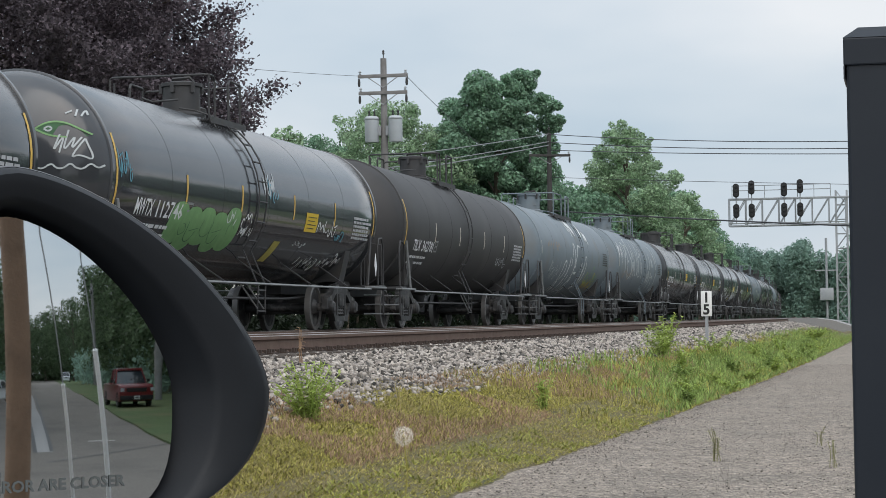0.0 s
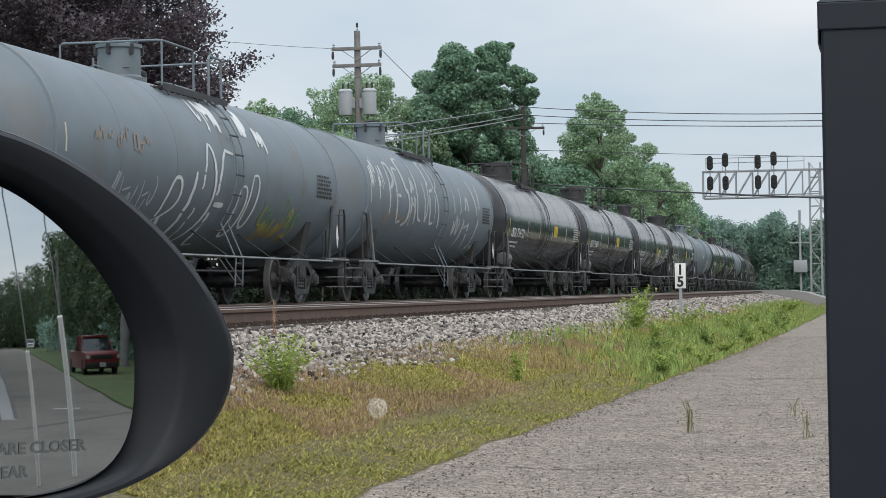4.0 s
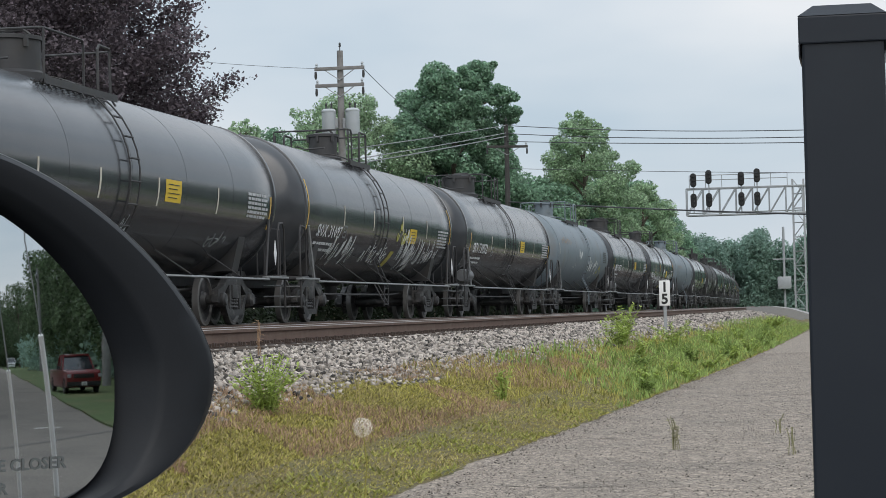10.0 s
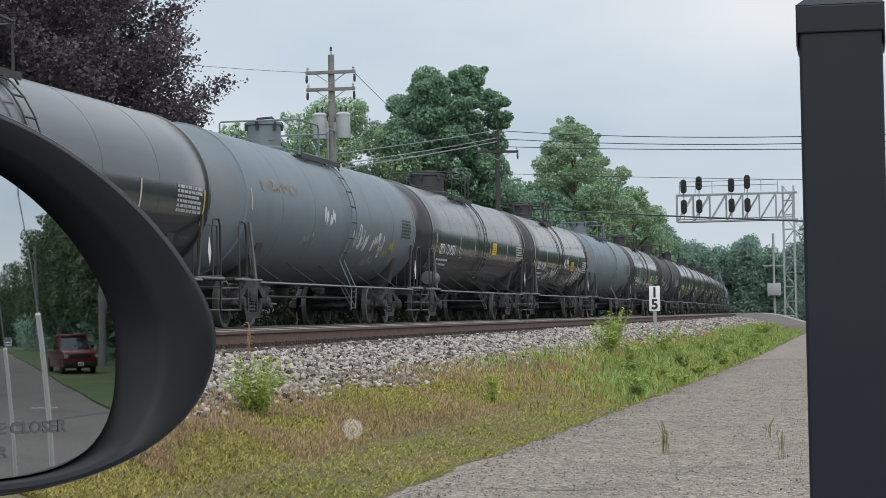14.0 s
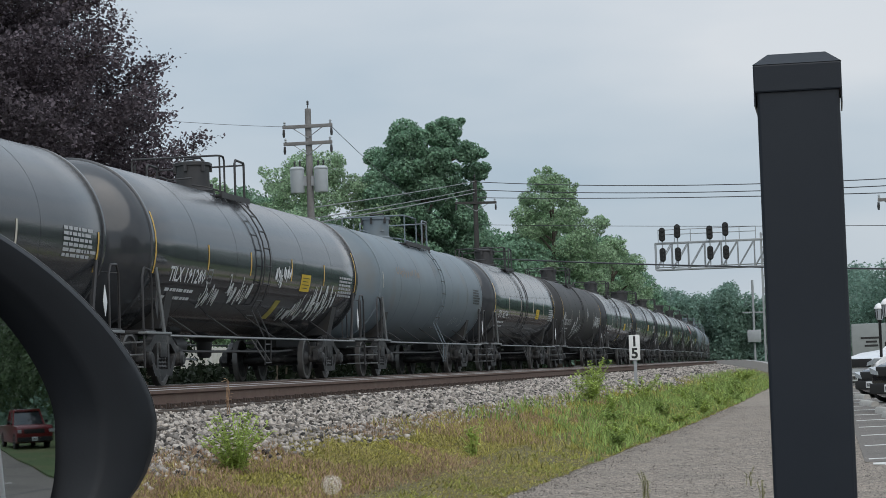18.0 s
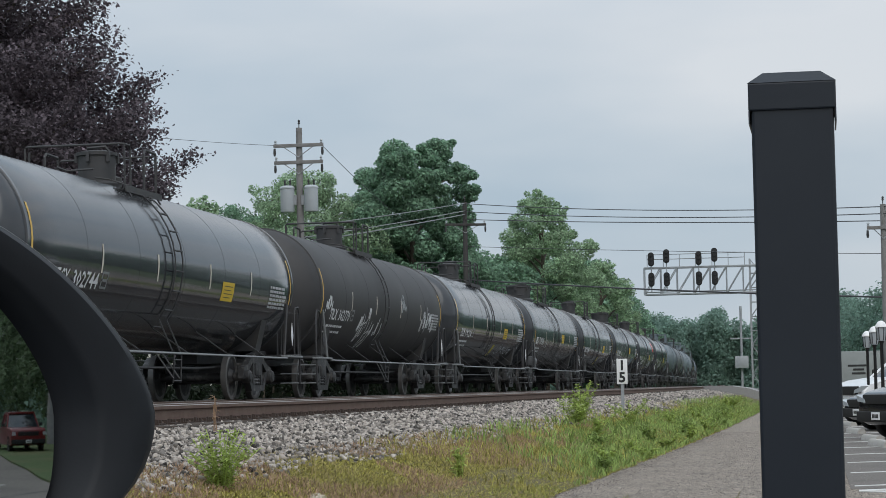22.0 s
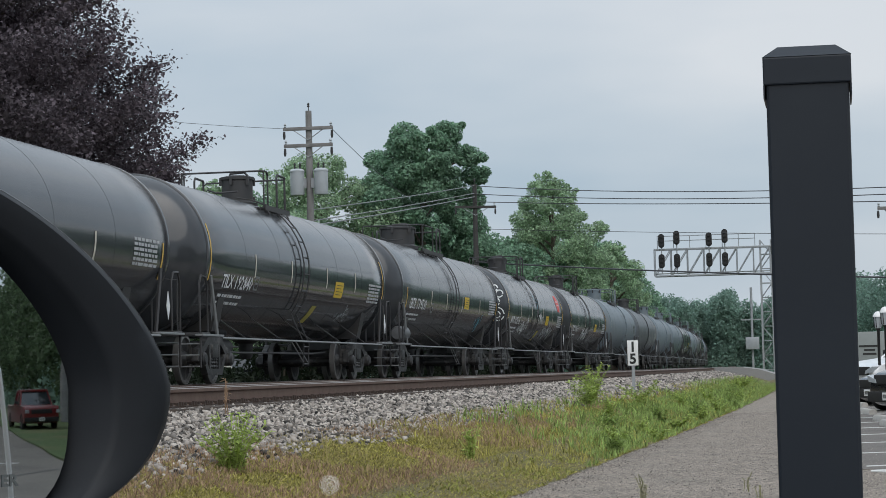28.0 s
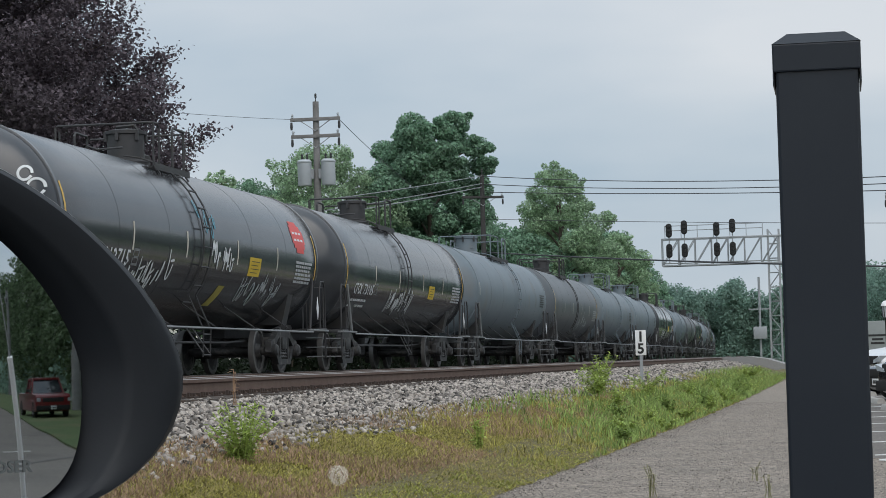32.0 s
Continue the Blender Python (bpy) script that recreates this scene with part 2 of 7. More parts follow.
M_SIGN_WHITE = mat("white_sign_sheet", (0.78, 0.78, 0.77), 0.5, grain=9, vary=0.06)
M_SIGN_BLACK = mat("black_sign_paint", (0.015, 0.015, 0.015), 0.5)
M_CABLE = mat("pale_sheathed_cable", (0.22, 0.23, 0.235), 0.6)
M_WIRE = mat("weathered_wire", (0.05, 0.05, 0.055), 0.6)
M_BARK = mat("grey_brown_bark", (0.11, 0.09, 0.07), 0.9, grain=6, vary=0.4, bump=0.8, bump_scale=12)
# the next four leaf colours are lightened, with distance haze put into them
M_LEAF_PURPLE = leaf_mat("hazed_copper_beech_leaf", (0.122, 0.1, 0.114), 0.45, 0.3)
M_LEAF_MAPLE = leaf_mat("hazed_maple_leaf", (0.215, 0.345, 0.235), 0.5, 0.45)
M_LEAF_LIGHT = leaf_mat("hazed_green_leaf", (0.32, 0.44, 0.28), 0.5, 0.5)
M_LEAF_FAR = leaf_mat("hazed_wood_leaf", (0.22, 0.33, 0.27), 0.3, 0.5)
M_BLADE_DRY = leaf_mat("dry_grass_blade", (0.39, 0.32, 0.15), 0.5)
M_BLADE_RED = leaf_mat("reddish_seed_grass", (0.37, 0.25, 0.165), 0.45)
M_BLADE_OLIVE = leaf_mat("yellow_green_weed", (0.36, 0.325, 0.09), 0.65)
M_BLADE_GREEN = leaf_mat("fresh_weed_leaf", (0.25, 0.34, 0.1), 0.55)
M_PAINT_LINE = mat("white_road_paint", (0.6, 0.6, 0.58), 0.8, grain=18, vary=0.25)
M_CONCRETE = mat("pale_concrete", (0.42, 0.4, 0.37), 0.9, grain=12, vary=0.2, stain=(0.3, 0.28, 0.25), stain_scale=2, bump=0.3, bump_scale=50)
M_GLASS_CAR = mat("dark_car_glass", (0.02, 0.025, 0.03), 0.05, grain=3, vary=0.1, spec=0.8)
M_TYRE = mat("tyre_rubber", (0.02, 0.02, 0.02), 0.85)
M_RIM = mat("alloy_rim", (0.4, 0.41, 0.42), 0.35, 0.7)


# ---- mesh helpers ----
def link_bm(name, bm, material, parent=None, label="", smooth=True, m=None):
    me = bpy.data.meshes.new(name)
    bmesh.ops.recalc_face_normals(bm, faces=bm.faces)
    bm.to_mesh(me)
    bm.free()
    for x in (material if isinstance(material, (list, tuple)) else [material]):
        me.materials.append(x)
    if smooth:
        for p in me.polygons:
            p.use_smooth = True
        me.set_sharp_from_angle(angle=radians(38))
    ob = new(name, me)
    if m is not None:
        ob.matrix_basis = m
    if parent is not None:
        ob.parent = parent
    if label:
        tagged(ob, label)
    return ob


def part(name, bm, material, parent, label="", smooth=True, m=None):
    return link_bm(name, bm, material, parent, label, smooth, m)


def thing(name, label, category, m=None, group="", kind=""):
    ob = new(name)
    ob.empty_display_size = 0.1
    if m is not None:
        ob.matrix_basis = m
    return tagged(ob, label, category, group, kind)


def arrays(name, verts, faces, material, parent=None, smooth=False):
    me = bpy.data.meshes.new(name)
    me.from_pydata(verts, [], faces)
    for x in (material if isinstance(material, (list, tuple)) else [material]):
        me.materials.append(x)
    if smooth:
        for p in me.polygons:
            p.use_smooth = True
    ob = new(name, me)
    if parent is not None:
        ob.parent = parent
    return ob


def box(bm, x0, x1, y0, y1, z0, z1, bevel=0.0, m=None):
    v = bmesh.ops.create_cube(bm, size=1.0)["verts"]
    for p in v:
        p.co = Vector(((x0 + x1) / 2 + p.co.x * (x1 - x0), (y0 + y1) / 2 + p.co.y * (y1 - y0), (z0 + z1) / 2 + p.co.z * (z1 - z0)))
    if bevel:
        e = list({e for p in v for e in p.link_edges})
        r = bmesh.ops.bevel(bm, geom=e, offset=bevel, segments=2, profile=0.6, affect="EDGES")
        v = list({x for fc in r["faces"] for x in fc.verts} | {x for x in v if x.is_valid})
    if m is not None:
        bmesh.ops.transform(bm, matrix=m, verts=v)
    return bm


def tube(bm, pts, r, seg=8, caps=True):
    """A round bar along a line of points; r is a radius or one radius a point."""
    pts = [Vector(p) for p in pts]
    rs = r if isinstance(r, (list, tuple)) else [r] * len(pts)
    rings = []
    for i, p in enumerate(pts):
        d = (pts[min(i + 1, len(pts) - 1)] - pts[max(i - 1, 0)]).normalized()
        a = d.orthogonal().normalized() if i == 0 else (side - d * side.dot(d)).normalized()
        side = a
        b = d.cross(a)
        rings.append([bm.verts.new(p + (a * math.cos(k * math.tau / seg) + b * math.sin(k * math.tau / seg)) * rs[i]) for k in range(seg)])
    for q, w in zip(rings, rings[1:]):
        for k in range(seg):
            bm.faces.new((q[k], q[(k + 1) % seg], w[(k + 1) % seg], w[k]))
    if caps:
        bm.faces.new(rings[0][::-1])
        bm.faces.new(rings[-1])
    return bm


def lathe(bm, prof, seg=32, axis="y", at=(0, 0, 0)):
    """A turned form: prof holds (radius, place along the axis)."""
    rings = []
    for r, h in prof:
        ring = []
        for k in range(seg):
            a = k * math.tau / seg
            c, s = math.cos(a) * r, math.sin(a) * r
            co = {"y": (c, h, s), "x": (h, c, s), "z": (c, s, h)}[axis]
            ring.append(bm.verts.new((co[0] + at[0], co[1] + at[1], co[2] + at[2])))
        rings.append(ring)
    for q, w in zip(rings, rings[1:]):
        for k in range(seg):
            bm.faces.new((q[k], q[(k + 1) % seg], w[(k + 1) % seg], w[k]))
    bm.faces.new(rings[0][::-1])
    bm.faces.new(rings[-1])
    return bm


def slab(bm, outline, a0, a1, axis="x"):
    """A flat outline with thickness from a0 to a1 along the axis."""
    def co(u, v, a):
        return {"x": (a, u, v), "y": (u, a, v), "z": (u, v, a)}[axis]
    lo = [bm.verts.new(co(u, v, a0)) for u, v in outline]
    hi = [bm.verts.new(co(u, v, a1)) for u, v in outline]
    bm.faces.new(lo)
    bm.faces.new(hi[::-1])
    for i in range(len(lo)):
        j = (i + 1) % len(lo)
        bm.faces.new((lo[i], lo[j], hi[j], hi[i]))
    return bm


# ---- the line of the railway: straight, then a wide left-hand bend ----
TRAIN_X, BEND_AT, BEND_R = -12.38, 78.0, 4174.0
RAIL_Z = 1.08


def line_at(s, lat):
    """The place on the plan at s metres along the line and at the offset lat from x = 0, and the heading there."""
    if s <= BEND_AT:
        return lat, s, 0.0
    a = (s - BEND_AT) / BEND_R
    r = BEND_R + lat - TRAIN_X
    return TRAIN_X - BEND_R + r * math.cos(a), BEND_AT + r * math.sin(a), a


# ---- the ground: one sheet, shaped across the line ----
PROFILE = [(-2500, 0.4), (-300, 0.4), (-60, 0.4), (-22, 0.4), (-16.4, 0.42), (-14.6, 0.82), (-10.2, 0.84), (-7.1, 0.83), (-6.75, 0.81), (-6.3, 0.745),
           (-5.3, 0.55), (-4.6, 0.38), (-3.9, 0.18), (-3.3, 0.03), (-3.0, 0.0), (2.0, 0.0), (4.5, 0.0), (6.5, 0.0), (8.5, 0.0), (10.5, 0.0), (12.5, 0.0), (30, 0.0), (300, 0.0), (2500, 0.0)]


def ground_z(lat):
    return float(np.interp(lat, [p[0] for p in PROFILE], [p[1] for p in PROFILE]))


def lot_edge(y):
    """Where the worn asphalt ends and the weeds begin."""
    k = min(max((y - 15) / 50, 0), 1)
    return -3.12 + 0.55 * k * (2 - k) + 0.07 * noise.noise((y * 0.9, 0.3, 0)) + 0.03 * noise.noise((y * 4, 7, 0))


def build_ground():
    ss = [-2000, -600, -200, -100, -60, -30, -20, -12, -6] + list(np.arange(0, 120, 2.0)) + list(np.arange(120, 420, 10.0)) + [450, 520, 700, 1000, 1600, 2600]
    lats = [p[0] for p in PROFILE]
    verts, faces, idx = [], [], []
    for s in ss:
        for lat, z in PROFILE:
            x, y, a = line_at(s if s < 700 else s, lat if abs(lat) < 400 else lat)
            if s > 420 or abs(lat) > 100:
                x, y = lat, s
            dip = -0.6 * min(max((x - 4.5) / 8, 0), 1) * min(max((18 - y) / 8, 0), 1)
            verts.append((x, y, z + dip))
    nl = len(lats)
    for i in range(len(ss) - 1):
        for j in range(nl - 1):
            faces.append((i * nl + j, i * nl + j + 1, (i + 1) * nl + j + 1, (i + 1) * nl + j))
            mid = (lats[j] + lats[j + 1]) / 2
            s_mid = (ss[i] + ss[i + 1]) / 2
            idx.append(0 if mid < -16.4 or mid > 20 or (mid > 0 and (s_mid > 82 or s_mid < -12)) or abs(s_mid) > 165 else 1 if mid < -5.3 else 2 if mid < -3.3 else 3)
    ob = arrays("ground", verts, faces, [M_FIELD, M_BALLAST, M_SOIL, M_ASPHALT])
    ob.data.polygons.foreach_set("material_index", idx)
    tagged(ob, "grass, ballast bed, dry weedy verge and worn asphalt lot", "ground", kind="structure")


build_ground()


def build_verge():
    """The weedy soil, with a ragged edge where it has crept over the asphalt."""
    verts, faces = [], []
    ys = list(np.arange(6, 60, 0.1)) + list(np.arange(60, 160, 0.5))
    for y in ys:
        e = lot_edge(y) + 0.02 * noise.noise((y * 9, 1, 0))
        for x in (e, e - 0.05, -3.3, -3.6, -3.95):
            verts.append((min(x, e), y, ground_z(min(x, e)) + (0.002 if x == e else 0.014)))
    for i in range(len(ys) - 1):
        for j in range(4):
            faces.append((i * 5 + j, i * 5 + j + 1, i * 5 + j + 6, i * 5 + j + 5))
    ob = arrays("verge", verts, faces, M_SOIL)
    tagged(ob, "dark weedy soil creeping over the asphalt's edge", "ground", kind="structure")


build_verge()


# ---- railway tracks ----
def rail_mesh(lat, s0=-340, s1=720):
    prof = [(-0.07, 0), (0.07, 0), (0.07, 0.012), (0.012, 0.035), (0.009, 0.125), (0.036, 0.14), (0.036, 0.172), (0.026, 0.178), (-0.026, 0.178), (-0.036, 0.172), (-0.036, 0.14), (-0.009, 0.125), (-0.012, 0.035), (-0.07, 0.012)]
    ss = [s0] + list(np.arange(0, s1 + 1, 6.0))
    bm = bmesh.new()
    rings = []
    for s in ss:
        ring = []
        for u, v in prof:
            x, y, a = line_at(s, lat + u)
            ring.append(bm.verts.new((x, y, RAIL_Z - 0.2 + v * 1.124)))
        rings.append(ring)
    n = len(prof)
    for q, w in zip(rings, rings[1:]):
        for k in range(n):
            f = bm.faces.new((q[k], q[(k + 1) % n], w[(k + 1) % n], w[k]))
            f.material_index = 1 if k in (6, 7, 8) else 0
    return bm


def build_track(center, label, n_ties, tie_from):
    root = thing("railway_track", label, "railway track", kind="structure")
    for side in (0.7525, -0.7525):
        part("rail", rail_mesh(center + side), [M_RAIL, M_RAILTOP], root)
    bm = bmesh.new()
    box(bm, -1.3, 1.3, -0.115, 0.115, -0.17, 0.0, 0.012)
    first = None
    for i in range(n_ties):
        s = tie_from + i * 0.53
        x, y, a = line_at(s, center)
        mm = pose(x, y, RAIL_Z - 0.212 + random.uniform(-0.008, 0.008), 0, 0, math.degrees(a) + random.uniform(-0.8, 0.8))
        if first is None:
            first = part("tie", bm, M_TIE, root, smooth=False, m=mm)
        else:
            t = new("tie", first.data)
            t.matrix_basis, t.parent = mm, root
    # tie plates, spikes and rail anchors along both rails
    boxes = []
    for i in range(n_ties):
        s = tie_from + i * 0.53
        for side in (0.7525, -0.7525):
            x, y, a = line_at(s, center + side)
            boxes.append((x - 0.17, x + 0.17, y - 0.09, y + 0.09, RAIL_Z - 0.215, RAIL_Z - 0.193))
            boxes.append((x + 0.075, x + 0.1, y - 0.06, y - 0.03, RAIL_Z - 0.2, RAIL_Z - 0.15))
            boxes.append((x + 0.075, x + 0.1, y + 0.03, y + 0.06, RAIL_Z - 0.2, RAIL_Z - 0.155))
            for q in (-0.17, 0.15):
                boxes.append((x - 0.05, x + 0.1, y + q, y + q + 0.035, RAIL_Z - 0.24, RAIL_Z - 0.16))
            boxes.append((x + 0.07, x + 0.1, y + 0.19, y + 0.34, RAIL_Z - 0.24, RAIL_Z - 0.2))
    verts, faces = [], []
    for x0, x1, y0, y1, z0, z1 in boxes:
        b = len(verts)
        verts += [(x0, y0, z0), (x1, y0, z0), (x1, y1, z0), (x0, y1, z0), (x0, y0, z1), (x1, y0, z1), (x1, y1, z1), (x0, y1, z1)]
        faces += [(b, b + 3, b + 2, b + 1), (b + 4, b + 5, b + 6, b + 7), (b, b + 1, b + 5, b + 4), (b + 1, b + 2, b + 6, b + 5), (b + 2, b + 3, b + 7, b + 6), (b + 3, b, b + 4, b + 7)]
    tagged(arrays("tie_plates", verts, faces, M_PLATE, root), "rusty tie plates, spikes and anchors", kind="stuff")
    return root


near_track = build_track(-8.1, "rusty rails of the near, unused track on creosoted ties", 300, 15)
far_track = build_track(TRAIN_X, "rails of the far track, under the train", 60, 20)


# ---- the tank cars ----
TANK_Z, TANK_R, PITCH = 2.345, 1.457, 18.4


def on_tank(y, h, off=0.006):
    """The place on the tank's side at y along it, h metres round the shell above a line 2.47 m over the rail."""
    r, a = TANK_R + off, (h + 0.13) / TANK_R
    return Vector((r * math.cos(a), y, TANK_Z + r * math.sin(a)))


def decal(bm, y0, y1, h0, h1, off=0.006, skew=0.0):
    n = max(1, int(abs(h1 - h0) / 0.15))
    rows = []
    for i in range(n + 1):
        h = h0 + (h1 - h0) * i / n
        rows.append((bm.verts.new(on_tank(y0 + skew * i / n, h, off)), bm.verts.new(on_tank(y1 + skew * i / n, h, off))))
    for a, b in zip(rows, rows[1:]):
        bm.faces.new((a[0], a[1], b[1], b[0]))


def lettering(text, size, y0, h0, width=None, off=0.008):
    """Stencilled words bent round the tank; y0 is the first letter's edge, h0 the base line."""
    cu = bpy.data.curves.new("letters", "FONT")
    cu.body, cu.size, cu.resolution_u, cu.offset = text, size, 1, 0.006
    ob = bpy.data.objects.new("letters", cu)
    scene.collection.objects.link(ob)
    me = bpy.data.meshes.new_from_object(ob.evaluated_get(bpy.context.evaluated_depsgraph_get()))
    bpy.data.objects.remove(ob)
    bpy.data.curves.remove(cu)
    bm = bmesh.new()
    bm.from_mesh(me)
    bpy.data.meshes.remove(me)
    xs = [v.co.x for v in bm.verts]
    k = width / (max(xs) - min(xs)) if width else 1.0
    for v in bm.verts:
        v.co = on_tank(y0 + (v.co.x - min(xs)) * k, h0 + v.co.y, off)
    return bm


GLYPHS = {"P": "0006 06364403", "E": "46060040 0333", "S": "4616051333413000", "A": "002640 1232", "L": "060040", "V": "062046", "R": "0006364403 1340", "W": "0610243046",
          "Y": "0623 4620", "N": "00064046", "K": "0600 460340", "O": "163645413010010516", "H": "0006 4046 0343", "U": "060110304146", "M": "0006234640", "T": "0646 2620", "I": "2026", "D": "00062644422000"}


def ribbon(bm, pts, w, off):
    """A sprayed line along points (y, h) on the tank's side, rounded a little at its corners."""
    for _ in range(2):
        q = [pts[0]]
        for p0, p1 in zip(pts, pts[1:]):
            q += [(p0[0] * 0.75 + p1[0] * 0.25, p0[1] * 0.75 + p1[1] * 0.25), (p0[0] * 0.25 + p1[0] * 0.75, p0[1] * 0.25 + p1[1] * 0.75)]
        pts = q + [pts[-1]]
    vs = []
    for k, (y, h) in enumerate(pts):
        q, p = pts[min(k + 1, len(pts) - 1)], pts[max(k - 1, 0)]
        dy, dh = q[0] - p[0], q[1] - p[1]
        l = math.hypot(dy, dh) or 1
        e = w * (0.25 + 0.95 * math.sin(math.pi * (k + 0.4) / len(pts)) ** 0.6)
        vs.append((bm.verts.new(on_tank(y - dh / l * e, h + dy / l * e * 0.6, off)), bm.verts.new(on_tank(y + dh / l * e, h - dy / l * e * 0.6, off))))
    for a, b in zip(vs, vs[1:]):
        bm.faces.new((a[0], a[1], b[1], b[0]))


def scribble(seed, y0, y1, h0, h1, n, wide=0.03, off=0.0085, word=""):
    """Sprayed letter strokes that fill a patch of the tank's side; without a word an overlapping tangle."""
    rnd = random.Random(seed)
    bm = bmesh.new()
    cells = len(word) or n
    cell = (y1 - y0) / cells
    for i in range(cells):
        wd = cell * (0.8 if word else rnd.uniform(0.9, 1.7))
        lean, lift = rnd.uniform(0.0, 0.25) * cell, rnd.uniform(-0.12, 0.12) * (h1 - h0)
        tall = (h1 - h0) * rnd.uniform(0.75, 1.05)
        if word:
            strokes = [[(int(k[q]) / 4, int(k[q + 1]) / 6) for q in range(0, len(k), 2)] for k in GLYPHS[word[i]].split()]
        else:
            # a loose tangle: zigzags, hooks, loops and short slashes
            form = rnd.choice("zzhlls")
            u, v = rnd.uniform(0.0, 0.3), rnd.uniform(0.0, 0.3)
            if form == "z":
                strokes = [[(u + k * 0.22, v + (0.7 if k % 2 else 0.1) + rnd.uniform(-0.12, 0.12)) for k in range(rnd.randint(3, 5))]]
            elif form == "h":
                strokes = [[(u, v + 0.7), (u + 0.1, v), (u + 0.5, v - 0.05), (u + 0.6, v + 0.35)], [(u + 0.2, v + 0.4), (u + 0.75, v + 0.5)]]
            elif form == "l":
                r, a0 = rnd.uniform(0.16, 0.32), rnd.uniform(0, 6)
                strokes = [[(u + 0.4 + r * math.cos(a0 + k * 0.75), v + 0.35 + r * 1.2 * math.sin(a0 + k * 0.75)) for k in range(rnd.randint(6, 9))]]
            else:
                strokes = [[(u + q * 0.2, v + 0.1), (u + q * 0.2 + 0.3, v + 0.6)] for q in range(rnd.randint(1, 3))]
        for stroke in strokes:
            pts = [(y0 + i * cell + (u + rnd.uniform(-0.05, 0.05)) * wd + v * lean, h0 + lift + (v + rnd.uniform(-0.04, 0.04)) * tall) for u, v in stroke]
            ribbon(bm, pts, wide * rnd.uniform(0.6, 1.1) * 0.75, off)
    return bm


def bubble_letters(y0, y1, h0, h1, n):
    """Fat rounded letter fills, touching one another."""
    bm = bmesh.new()
    cell = (y1 - y0) / n
    for i in range(n):
        cy, ch, ry, rh = y0 + (i + 0.5) * cell, (h0 + h1) / 2 + 0.04 * (-1) ** i, cell * 0.62, (h1 - h0) * (0.5 + 0.05 * math.sin(i * 2.1))
        rings = []
        for g in (0.04, 0.3, 0.55, 0.78, 1.0):
            ring = []
            for k in range(20):
                a = k * math.tau / 20
                c, sn = math.cos(a), math.sin(a)
                ring.append(bm.verts.new(on_tank(cy + g * ry * math.copysign(abs(c) ** 0.7, c) + 0.12 * g * sn * rh, ch + g * rh * math.copysign(abs(sn) ** 0.7, sn), 0.0062 + i * 0.0004)))
            rings.append(ring)
        bm.faces.new(rings[0])
        for q, w in zip(rings, rings[1:]):
            for k in range(20):
                bm.faces.new((q[k], q[(k + 1) % 20], w[(k + 1) % 20], w[k]))
    return bm


